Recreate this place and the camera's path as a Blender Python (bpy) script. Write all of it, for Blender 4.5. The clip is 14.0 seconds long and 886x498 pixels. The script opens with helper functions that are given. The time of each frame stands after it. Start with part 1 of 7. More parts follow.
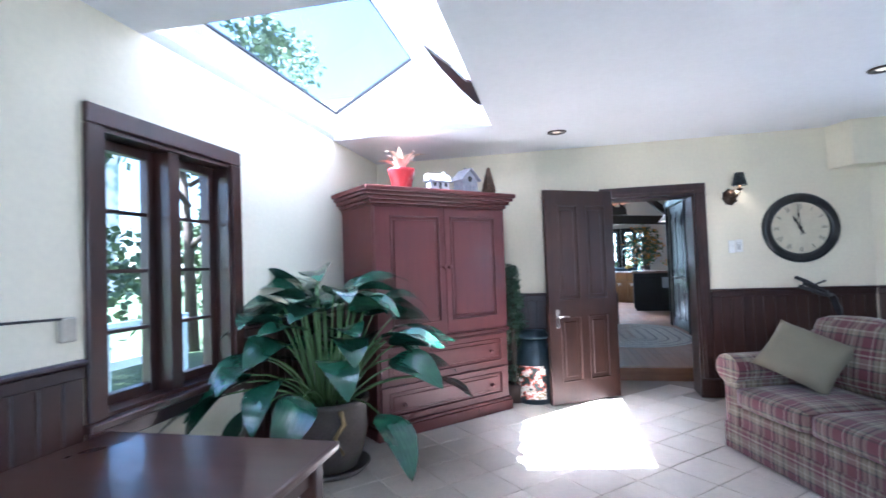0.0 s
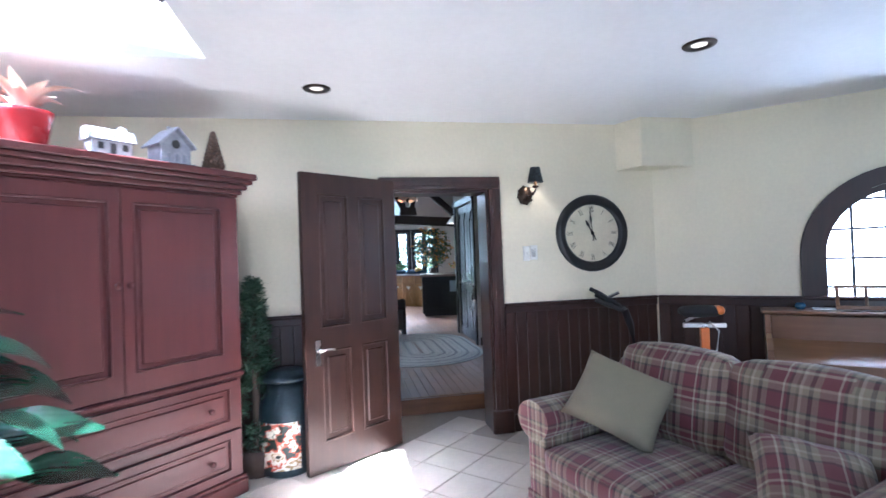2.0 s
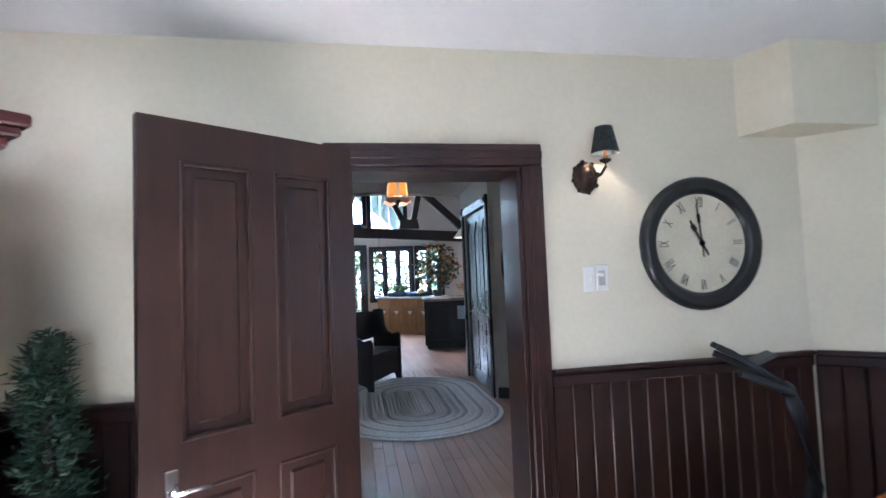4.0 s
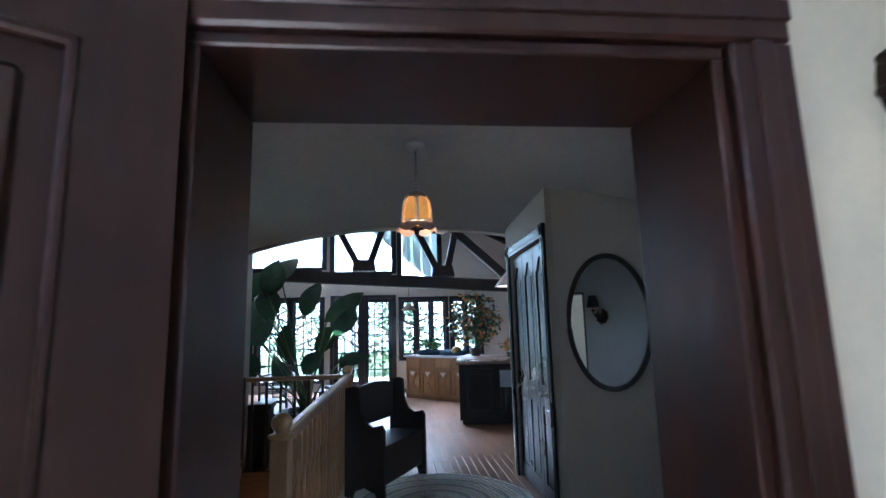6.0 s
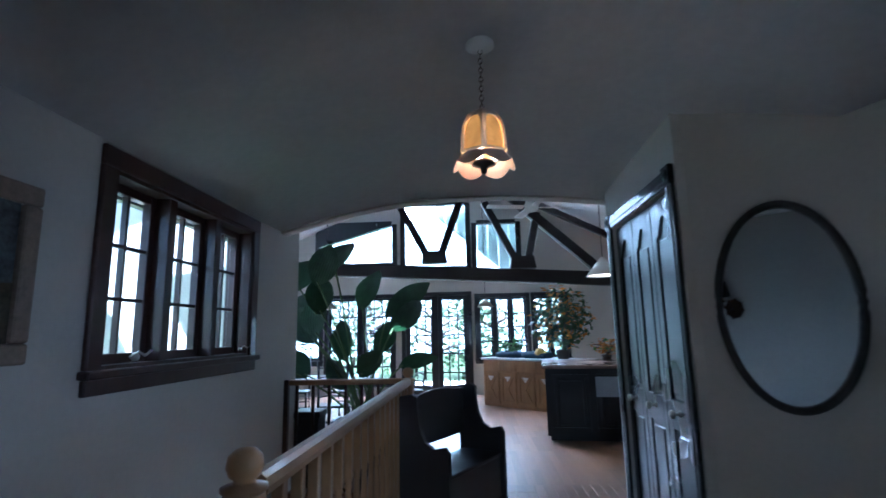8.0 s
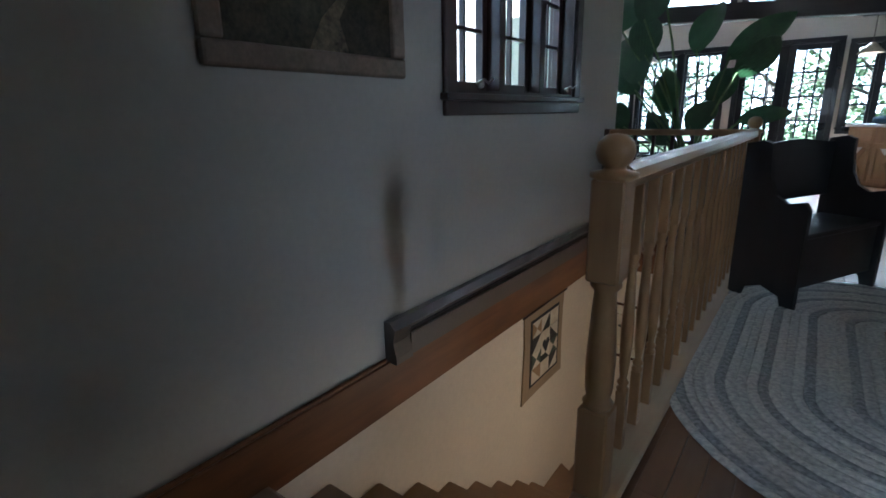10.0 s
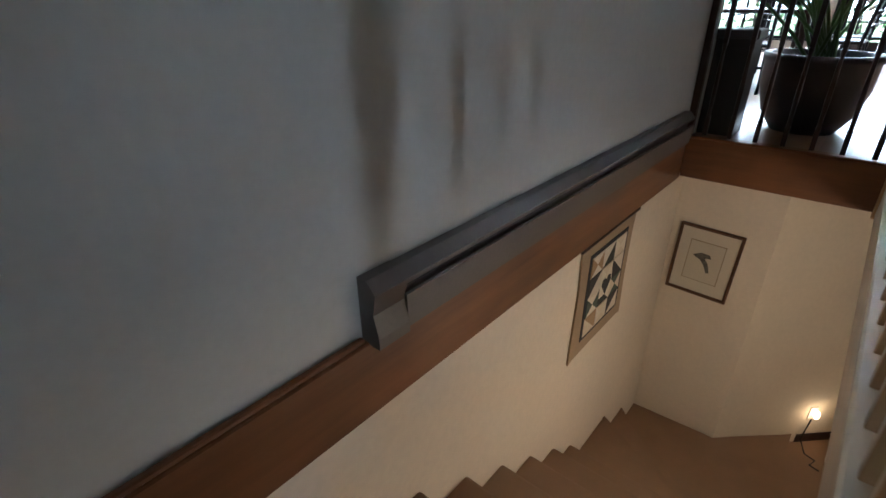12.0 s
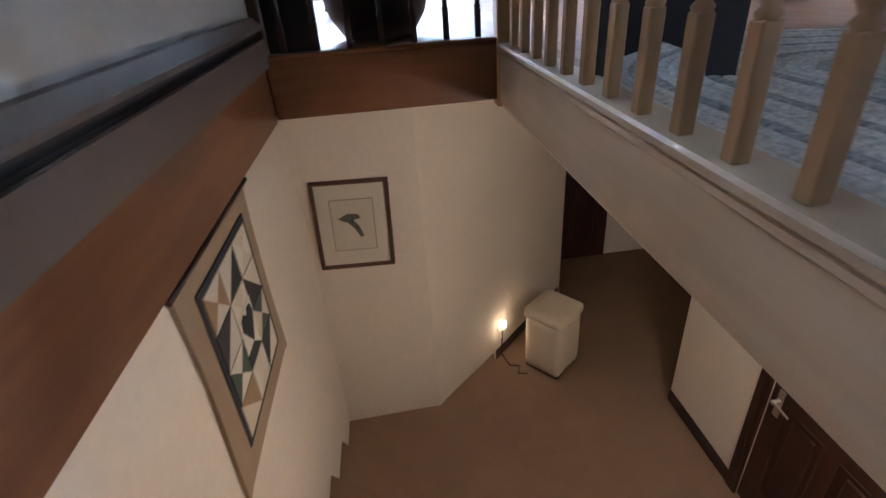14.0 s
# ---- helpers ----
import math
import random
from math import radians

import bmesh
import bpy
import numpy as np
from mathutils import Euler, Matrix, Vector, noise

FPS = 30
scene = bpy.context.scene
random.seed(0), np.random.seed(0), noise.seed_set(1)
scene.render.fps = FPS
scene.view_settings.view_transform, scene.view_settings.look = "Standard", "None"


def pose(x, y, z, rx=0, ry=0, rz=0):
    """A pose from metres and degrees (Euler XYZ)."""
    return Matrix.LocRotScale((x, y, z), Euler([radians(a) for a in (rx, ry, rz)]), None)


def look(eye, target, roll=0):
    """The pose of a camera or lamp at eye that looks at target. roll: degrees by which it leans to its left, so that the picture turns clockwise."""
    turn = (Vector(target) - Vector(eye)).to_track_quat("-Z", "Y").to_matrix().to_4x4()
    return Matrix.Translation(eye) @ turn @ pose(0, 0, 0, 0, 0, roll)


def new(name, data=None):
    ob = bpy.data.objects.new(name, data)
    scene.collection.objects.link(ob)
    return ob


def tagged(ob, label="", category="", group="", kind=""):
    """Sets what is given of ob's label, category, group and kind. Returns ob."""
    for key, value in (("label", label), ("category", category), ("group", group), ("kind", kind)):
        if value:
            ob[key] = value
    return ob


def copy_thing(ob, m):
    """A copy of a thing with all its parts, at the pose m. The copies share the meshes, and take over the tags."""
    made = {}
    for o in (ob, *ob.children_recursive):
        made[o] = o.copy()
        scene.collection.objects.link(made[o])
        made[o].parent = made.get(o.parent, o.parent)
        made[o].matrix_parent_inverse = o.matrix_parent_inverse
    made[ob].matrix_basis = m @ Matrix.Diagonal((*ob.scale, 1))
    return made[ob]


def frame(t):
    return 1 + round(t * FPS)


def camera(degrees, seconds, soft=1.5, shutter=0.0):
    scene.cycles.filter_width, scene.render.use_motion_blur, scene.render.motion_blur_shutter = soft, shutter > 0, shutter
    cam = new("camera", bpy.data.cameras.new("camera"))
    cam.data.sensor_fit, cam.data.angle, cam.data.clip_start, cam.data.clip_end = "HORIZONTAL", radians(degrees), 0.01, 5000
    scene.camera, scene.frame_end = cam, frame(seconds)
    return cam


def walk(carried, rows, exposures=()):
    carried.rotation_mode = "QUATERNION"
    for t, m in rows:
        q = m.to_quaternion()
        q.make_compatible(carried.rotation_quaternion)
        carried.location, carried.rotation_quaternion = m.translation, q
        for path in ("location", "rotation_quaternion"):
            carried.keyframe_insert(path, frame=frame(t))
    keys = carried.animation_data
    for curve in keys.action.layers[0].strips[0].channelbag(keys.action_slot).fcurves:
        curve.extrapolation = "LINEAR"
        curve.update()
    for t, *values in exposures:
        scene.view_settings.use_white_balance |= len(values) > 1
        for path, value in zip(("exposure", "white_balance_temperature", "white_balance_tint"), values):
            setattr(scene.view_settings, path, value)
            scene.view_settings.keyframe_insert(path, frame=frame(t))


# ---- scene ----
cam = camera(83.6, 14.0, soft=1.5, shutter=0.4)
PATH = [
    (0, (0.194, 0.491, 1.416), (-0.231, 2.444, 1.482), -2.1),
    (0.5, (0.194, 0.751, 1.411), (0.028, 2.744, 1.461), -2.0),
    (1, (0.287, 1.112, 1.427), (0.331, 3.111, 1.47), -2.0),
    (1.5, (0.376, 1.499, 1.454), (0.582, 3.488, 1.495), -2.0),
    (2, (0.457, 1.908, 1.491), (0.835, 3.872, 1.524), -2.1),
    (2.2, (0.511, 2.078, 1.472), (0.928, 4.034, 1.511), -2.1),
    (4.3, (0.916, 3.947, 1.557), (1.22, 5.92, 1.669), -2.3),
    (4.5, (0.961, 4.108, 1.563), (1.225, 6.087, 1.68), -2.4),
    (5, (0.994, 4.497, 1.59), (1.263, 6.471, 1.758), -2.3),
    (5.5, (1.077, 4.894, 1.635), (1.333, 6.862, 1.885), -2.2),
    (6, (1.114, 5.263, 1.621), (1.311, 7.228, 1.936), -1.5),
    (6.5, (1.134, 5.57, 1.636), (1.297, 7.522, 1.964), -1.5),
    (7, (1.238, 5.898, 1.642), (1.274, 7.87, 1.974), -1.3),
    (7.5, (1.275, 6.156, 1.602), (1.232, 8.126, 1.941), -1.3),
    (8, (1.205, 6.397, 1.535), (1.087, 8.365, 1.871), -1.2),
    (8.5, (1.079, 6.517, 1.431), (0.689, 8.473, 1.579), -1.0),
    (8.7, (1.041, 6.515, 1.405), (0.522, 8.446, 1.397), -0.5),
    (9, (1.036, 6.446, 1.383), (0.233, 8.266, 1.174), -0.3),
    (9.2, (1.053, 6.38, 1.377), (0.126, 8.123, 1.056), -0.3),
    (11.3, (0.661, 6.968, 1.11), (-0.585, 8.372, 0.42), -1.1),
    (11.5, (0.59, 7.076, 1.093), (-0.652, 8.446, 0.332), -0.9),
    (12, (0.379, 7.315, 1.013), (-0.778, 8.676, 0.114), -0.5),
    (12.5, (0.158, 7.552, 0.835), (-0.738, 9.062, -0.105), -1.3),
    (13, (0.065, 7.795, 0.727), (-0.337, 9.481, -0.26), -3.0),
    (13.5, (0.022, 8.142, 0.578), (0.016, 9.867, -0.425), -4.2),
    (14, (0.018, 8.46, 0.485), (0.175, 10.194, -0.497), -4.3),
]
EXPOSURES = [(0, 4.0, 4850, 14), (2.2, 4.0, 4950, 15), (5.0, 3.65, 5000, 15), (5.7, 3.45, 4950, 14), (6.5, 3.4, 4450, 10), (8.0, 3.45, 4450, 10), (9.2, 3.3, 4750, 8), (11.4, 4.0, 5300, 9), (12.6, 4.1, 5200, 10), (14.0, 4.3, 4950, 14)]
walk(cam, [(t, look(eye, target, roll)) for t, eye, target, roll in PATH], EXPOSURES)

# ---- light ----
world = bpy.data.worlds.new("sky")
scene.world = world
world.use_nodes = True
SUN = Vector((0.545, 0.40, -1.0)).normalized()
sky = world.node_tree.nodes.new("ShaderNodeTexSky")
sky.sky_type, sky.sun_disc = "NISHITA", False
sky.sun_elevation = math.asin(-SUN.z)
sky.sun_rotation = math.atan2(-SUN.x, -SUN.y)
bg = world.node_tree.nodes["Background"]
bg.inputs["Strength"].default_value = 0.05
world.node_tree.links.new(sky.outputs["Color"], bg.inputs["Color"])


def lamp(name, kind, where, power, color=(1, 1, 1), size=0.1, size_y=None, aim=None):
    data = bpy.data.lights.new(name, kind)
    data.energy, data.color = power, color
    if kind == "AREA":
        data.shape = "RECTANGLE"
        data.size, data.size_y = size, size_y or size
    elif kind == "SUN":
        data.angle = radians(0.6)
    else:
        data.shadow_soft_size = size
    ob = new(name, data)
    ob.matrix_world = look(where, aim) if aim else Matrix.Translation(where)
    return tagged(ob, kind="structure")


lamp("sun", "SUN", (-8, -5, 12), 5.0, (1.0, 0.95, 0.88), aim=tuple(Vector((-8, -5, 12)) + SUN))
DAY = (0.86, 0.94, 1.0)
sky_lamp = lamp("skylight_light", "AREA", (-1.36, 3.715, 3.17), 0.08, DAY, 3.2, 2.0, aim=(-0.86, 3.715, 2.28))
sky_lamp.data.spread = radians(125)
lamp("side_window_light", "AREA", (-2.45, 2.75, 2.5), 0.2, DAY, 1.0, 0.6, aim=(-1.0, 2.75, 0.9))
lamp("arch_window_light", "AREA", (4.62, 4.92, 1.5), 4.5, DAY, 1.0, 1.0, aim=(3.6, 3.9, 1.3))
# added fill lamp behind the camera, with no seen source, to brighten the room
lamp("rear_window_light", "AREA", (1.0, -1.95, 1.5), 4.5, DAY, 2.4, 1.4, aim=(1.0, 2, 1.3))
lamp("hall_window_light", "AREA", (-1.3, 9.37, 2.8), 2, DAY, 1.2, 0.5, aim=(0.2, 9.37, 1.2))
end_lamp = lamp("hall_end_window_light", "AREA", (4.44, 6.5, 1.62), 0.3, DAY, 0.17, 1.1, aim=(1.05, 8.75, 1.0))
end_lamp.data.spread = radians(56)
lamp("garden_sky_light", "AREA", (0.0, 20.6, 5.9), 460, DAY, 7.0, 2.2, aim=(0.0, 14.0, 0.8))
WARM = (1.0, 0.76, 0.50)
lamp("landing_lamp_light", "POINT", (1.25, 9.3, -0.42), 2.1, WARM, 0.12)
lamp("night_light_glow", "POINT", (0.80, 11.62, -2.1), 0.025, WARM, 0.03)
lamp("pendant_bulb_light", "POINT", (1.27, 8.57, 2.36), 0.14, WARM, 0.03)
lamp("sconce_bulb_light", "POINT", (2.032, 5.857, 2.16), 0.35, WARM, 0.02)

# ---- mesh helpers ----

def bx(bm, x0, x1, y0, y1, z0, z1, bevel=0.0, m=None, segments=1):
    """A box between two corners, with bevelled edges."""
    r = bmesh.ops.create_cube(bm, size=1.0)
    vs = r["verts"]
    for v in vs:
        v.co = Vector(((x0 + x1) / 2 + v.co.x * (x1 - x0), (y0 + y1) / 2 + v.co.y * (y1 - y0), (z0 + z1) / 2 + v.co.z * (z1 - z0)))
    if bevel:
        es = list({e for v in vs for e in v.link_edges})
        out = bmesh.ops.bevel(bm, geom=es, offset=bevel, segments=segments, profile=0.5, affect="EDGES")
        vs = list({v for f in out["faces"] for v in f.verts} | {v for v in vs if v.is_valid})
    if m is not None:
        bmesh.ops.transform(bm, matrix=m, verts=vs)
    return vs


def lathe(bm, profile, seg=20, m=None, sx=1.0, sy=1.0):
    """A body of revolution about z from (radius, height) pairs."""
    rings = []
    for r, z in profile:
        if r < 1e-5:
            rings.append([bm.verts.new((0, 0, z))])
        else:
            rings.append([bm.verts.new((r * sx * math.cos(2 * math.pi * i / seg), r * sy * math.sin(2 * math.pi * i / seg), z)) for i in range(seg)])
    for a, b in zip(rings, rings[1:]):
        for i in range(seg):
            j = (i + 1) % seg
            if len(a) == 1 and len(b) == 1:
                continue
            if len(a) == 1:
                f = (a[0], b[j], b[i])
            elif len(b) == 1:
                f = (a[i], a[j], b[0])
            else:
                f = (a[i], a[j], b[j], b[i])
            bm.faces.new(f).smooth = True
    vs = [v for r in rings for v in r]
    if m is not None:
        bmesh.ops.transform(bm, matrix=m, verts=vs)
    return vs


def tube(bm, pts, r, seg=8, r1=None, closed=False, flat=1.0):
    """A tube along points; r1: the radius at the end."""
    pts = [Vector(p) for p in pts]
    n = len(pts)
    rings = []
    for i, p in enumerate(pts):
        if closed:
            d = pts[(i + 1) % n] - pts[i - 1]
        else:
            d = pts[min(i + 1, n - 1)] - pts[max(i - 1, 0)]
        d.normalize()
        side = d.cross(Vector((0, 0, 1)))
        if side.length < 1e-3:
            side = Vector((1, 0, 0))
        side.normalize()
        up = side.cross(d)
        rr = r if r1 is None else r + (r1 - r) * i / max(n - 1, 1)
        rings.append([bm.verts.new(p + side * rr * math.cos(2 * math.pi * k / seg) + up * rr * flat * math.sin(2 * math.pi * k / seg)) for k in range(seg)])
    pairs = list(zip(rings, rings[1:])) + ([(rings[-1], rings[0])] if closed else [])
    for a, b in pairs:
        for k in range(seg):
            l = (k + 1) % seg
            bm.faces.new((a[k], a[l], b[l], b[k])).smooth = True
    if not closed:
        bm.faces.new(rings[0][::-1])
        bm.faces.new(rings[-1])


def prism(bm, outline, h0, h1, m=None):
    """An outline in x, y (counter-clockwise) drawn out from h0 to h1 along z."""
    lo = [bm.verts.new((x, y, h0)) for x, y in outline]
    hi = [bm.verts.new((x, y, h1)) for x, y in outline]
    n = len(lo)
    bm.faces.new(lo[::-1])
    bm.faces.new(hi)
    for i in range(n):
        j = (i + 1) % n
        bm.faces.new((lo[i], lo[j], hi[j], hi[i]))
    if m is not None:
        bmesh.ops.transform(bm, matrix=m, verts=lo + hi)
    return lo + hi


UPRIGHT = pose(0, 0, 0, 90, 0, 0)  # outline's y becomes z, drawn out along -y


def finish(bm, name, material, smooth=False, recalc=True):
    if recalc:
        bmesh.ops.recalc_face_normals(bm, faces=bm.faces)
    uv = bm.loops.layers.uv.verify()
    for f in bm.faces:
        n = f.normal
        a = max(range(3), key=lambda k: abs(n[k]))
        for l in f.loops:
            c = l.vert.co
            l[uv].uv = (c.y, c.z) if a == 0 else (c.x, c.z) if a == 1 else (c.x, c.y)
        if smooth:
            f.smooth = True
    me = bpy.data.meshes.new(name)
    bm.to_mesh(me)
    bm.free()
    for one in material if isinstance(material, (list, tuple)) else [material]:
        me.materials.append(one)
    return me


def part(name, bm, material, parent, label="", smooth=False, m=None):
    ob = new(name, finish(bm, name, material, smooth))
    ob.parent = parent
    if m is not None:
        ob.matrix_basis = m
    return tagged(ob, label)


def piece(name, mesh, parent, m, label=""):
    ob = new(name, mesh)
    ob.parent = parent
    ob.matrix_basis = m
    return tagged(ob, label)


def thing(name, label, category, m=None, group=""):
    ob = new(name)
    ob.empty_display_size = 0.1
    if m is not None:
        ob.matrix_basis = m
    return tagged(ob, label, category, group)


def solid(name, bm, material, label="", category="", kind="structure", smooth=False, m=None):
    ob = new(name, finish(bm, name, material, smooth))
    if m is not None:
        ob.matrix_basis = m
    return tagged(ob, label, category, kind=kind)


def wall(name, origin, angle, length, z0, z1, thick, material, holes=(), label=""):
    """A wall from origin along angle; its face looks to the right of that way, its thickness lies to the left."""
    bm = bmesh.new()
    ss = sorted({0, length, *(h[0] for h in holes), *(h[1] for h in holes)})
    for a, b in zip(ss, ss[1:]):
        mid = (a + b) / 2
        spans = sorted((h[2], h[3]) for h in holes if h[0] < mid < h[1])
        z = z0
        for lo, hi in spans + [(z1, z1)]:
            if lo > z + 1e-4:
                bx(bm, a, b, 0, thick, z, lo)
            z = max(z, hi)
    return solid(name, bm, material, label or name.replace("_", " "), "wall", m=pose(origin[0], origin[1], 0, 0, 0, angle))


# ---- materials ----
def nodes_of(name):
    m = bpy.data.materials.new(name)
    m.use_nodes = True
    t = m.node_tree
    return m, t, t.nodes["Principled BSDF"]


def noise_node(t, vec, scale, detail=4.0, rough=0.55):
    n = t.nodes.new("ShaderNodeTexNoise")
    n.inputs["Scale"].default_value = scale
    n.inputs["Detail"].default_value = detail
    n.inputs["Roughness"].default_value = rough
    if vec is not None:
        t.links.new(vec, n.inputs["Vector"])
    return n.outputs["Fac"]


def ramp(t, fac, stops):
    r = t.nodes.new("ShaderNodeValToRGB")
    e = r.color_ramp.elements
    while len(e) < len(stops):
        e.new(0.5)
    for el, (p, c) in zip(e, stops):
        el.position, el.color = p, (*c, 1)
    t.links.new(fac, r.inputs["Fac"])
    return r.outputs["Color"]


def mix(t, fac, a, b, mode="MIX"):
    n = t.nodes.new("ShaderNodeMix")
    n.data_type, n.blend_type = "RGBA", mode
    for sock, v in ((n.inputs["Factor"], fac), (n.inputs["A"], a), (n.inputs["B"], b)):
        if isinstance(v, (int, float)):
            sock.default_value = v
        elif isinstance(v, tuple):
            sock.default_value = (*v, 1)
        else:
            t.links.new(v, sock)
    return n.outputs["Result"]


def maths(t, op, a, b=None, c=None):
    n = t.nodes.new("ShaderNodeMath")
    n.operation = op
    for sock, v in zip(n.inputs, (a, b, c)):
        if v is None:
            continue
        if isinstance(v, (int, float)):
            sock.default_value = v
        else:
            t.links.new(v, sock)
    return n.outputs["Value"]


def coords(t, kind="Object", scale=(1, 1, 1)):
    c = t.nodes.new("ShaderNodeTexCoord")
    mp = t.nodes.new("ShaderNodeMapping")
    mp.inputs["Scale"].default_value = scale
    t.links.new(c.outputs[kind], mp.inputs["Vector"])
    return mp.outputs["Vector"]


def bump(t, bsdf, height, strength, distance=0.01):
    b = t.nodes.new("ShaderNodeBump")
    b.inputs["Strength"].default_value = strength
    b.inputs["Distance"].default_value = distance
    t.links.new(height, b.inputs["Height"])
    t.links.new(b.outputs["Normal"], bsdf.inputs["Normal"])


def tone(c, k):
    return tuple(min(1.0, v * k) for v in c)


def plain(name, color, rough=0.6, metal=0.0, grain=60.0, large=2.5, vary=0.12, relief=0.15, depth=0.002, coat=0.0, piece_vary=0.0):
    """Paint, plaster, metal or plastic: two scales of variation and a fine relief."""
    m, t, b = nodes_of(name)
    v = coords(t)
    if piece_vary:
        own = t.nodes.new("ShaderNodeObjectInfo")
        shift = t.nodes.new("ShaderNodeVectorMath")
        shift.operation = "ADD"
        t.links.new(v, shift.inputs[0])
        t.links.new(maths(t, "MULTIPLY_ADD", own.outputs["Random"], 41.0, 0.37), shift.inputs[1])
        v = shift.outputs["Vector"]
    f = noise_node(t, v, large, 5)
    g = noise_node(t, v, grain, 3)
    c = ramp(t, f, [(0.3, tone(color, 1 - vary)), (0.7, tone(color, 1 + vary))])
    c = mix(t, 0.25, c, ramp(t, g, [(0.35, tone(color, 1 - 1.5 * vary)), (0.65, tone(color, 1 + 1.5 * vary))]))
    if piece_vary:
        info = t.nodes.new("ShaderNodeObjectInfo")
        k = maths(t, "MULTIPLY_ADD", info.outputs["Random"], 2 * piece_vary, 1 - piece_vary)
        h = t.nodes.new("ShaderNodeHueSaturation")
        t.links.new(k, h.inputs["Value"])
        t.links.new(c, h.inputs["Color"])
        c = h.outputs["Color"]
    t.links.new(c, b.inputs["Base Color"])
    r = maths(t, "MULTIPLY_ADD", f, 0.25, rough - 0.12)
    t.links.new(r, b.inputs["Roughness"])
    b.inputs["Metallic"].default_value = metal
    b.inputs["Coat Weight"].default_value = coat
    if relief:
        bump(t, b, g, relief, depth)
    return m


def wood(name, dark, light, along="Z", rough=0.4, scale=1.0, coat=0.0, piece_vary=0.12, relief=0.12):
    """Grain stretched along one axis, with darker streaks and worn spots."""
    m, t, b = nodes_of(name)
    s = {"X": (1.2, 14, 14), "Y": (14, 1.2, 14), "Z": (14, 14, 1.2)}[along]
    info = t.nodes.new("ShaderNodeObjectInfo")
    c0 = t.nodes.new("ShaderNodeTexCoord")
    add = t.nodes.new("ShaderNodeVectorMath")
    add.operation = "ADD"
    t.links.new(c0.outputs["Object"], add.inputs[0])
    off = maths(t, "MULTIPLY", info.outputs["Random"], 37.0)
    t.links.new(off, add.inputs[1])
    mp = t.nodes.new("ShaderNodeMapping")
    mp.inputs["Scale"].default_value = tuple(k * scale for k in s)
    t.links.new(add.outputs["Vector"], mp.inputs["Vector"])
    v = mp.outputs["Vector"]
    f = noise_node(t, v, 1.0, 6, 0.62)
    g = noise_node(t, v, 5.0, 3)
    w = noise_node(t, c0.outputs["Object"], 1.6, 3)
    c = ramp(t, f, [(0.32, dark), (0.52, tuple((x + y) / 2 for x, y in zip(dark, light))), (0.72, light)])
    c = mix(t, maths(t, "MULTIPLY", g, 0.35), c, dark)
    c = mix(t, 0.5, c, ramp(t, w, [(0.3, tone(dark, 1.0)), (0.7, light)]), "MIX")
    h = t.nodes.new("ShaderNodeHueSaturation")
    t.links.new(maths(t, "MULTIPLY_ADD", info.outputs["Random"], 2 * piece_vary, 1 - piece_vary), h.inputs["Value"])
    t.links.new(c, h.inputs["Color"])
    t.links.new(h.outputs["Color"], b.inputs["Base Color"])
    t.links.new(maths(t, "MULTIPLY_ADD", w, 0.3, rough - 0.15), b.inputs["Roughness"])
    b.inputs["Coat Weight"].default_value = coat
    bump(t, b, f, relief, 0.002)
    return m


def glass_mat(name, tint=(1, 1, 1)):
    m, t, b = nodes_of(name)
    b.inputs["Base Color"].default_value = (*tint, 1)
    b.inputs["Transmission Weight"].default_value = 1.0
    b.inputs["Roughness"].default_value = 0.0
    b.inputs["IOR"].default_value = 1.05
    return m


def glow_mat(name, color, strength):
    m, t, b = nodes_of(name)
    b.inputs["Base Color"].default_value = (*color, 1)
    b.inputs["Emission Color"].default_value = (*color, 1)
    b.inputs["Emission Strength"].default_value = strength
    return m


def plaid_mat(name):
    """Woven plaid: burgundy and olive bands with cream and dark lines, in metres of the cloth."""
    m, t, b = nodes_of(name)
    c = t.nodes.new("ShaderNodeTexCoord")
    sp = t.nodes.new("ShaderNodeSeparateXYZ")
    t.links.new(c.outputs["UV"], sp.inputs["Vector"])

    def bands(axis, colours):
        p = maths(t, "FRACT", maths(t, "MULTIPLY", sp.outputs[axis], 1 / 0.20))
        r = ramp(t, p, colours)
        r.node.color_ramp.interpolation = "CONSTANT"
        return r

    red, olive, cream, dark, tan = (0.115, 0.020, 0.030), (0.090, 0.080, 0.045), (0.34, 0.30, 0.225), (0.018, 0.016, 0.016), (0.20, 0.165, 0.11)
    warp = bands("X", [(0, red), (0.30, cream), (0.34, red), (0.40, dark), (0.46, tan), (0.56, olive), (0.62, cream), (0.68, tan), (0.80, dark), (0.88, tan)])
    weft = bands("Y", [(0, red), (0.28, dark), (0.33, tan), (0.45, cream), (0.50, tan), (0.64, red), (0.71, cream), (0.76, red), (0.88, tan), (0.95, dark)])
    weave = t.nodes.new("ShaderNodeTexChecker")
    weave.inputs["Scale"].default_value = 260
    t.links.new(c.outputs["UV"], weave.inputs["Vector"])
    col = mix(t, maths(t, "MULTIPLY_ADD", weave.outputs["Fac"], 0.2, 0.4), warp, weft)
    n = noise_node(t, c.outputs["Object"], 3, 4)
    col = mix(t, maths(t, "MULTIPLY", n, 0.3), col, (0.10, 0.07, 0.06))
    t.links.new(col, b.inputs["Base Color"])
    b.inputs["Roughness"].default_value = 0.9
    b.inputs["Sheen Weight"].default_value = 0.2
    bump(t, b, noise_node(t, c.outputs["Object"], 180, 2), 0.25, 0.002)
    return m


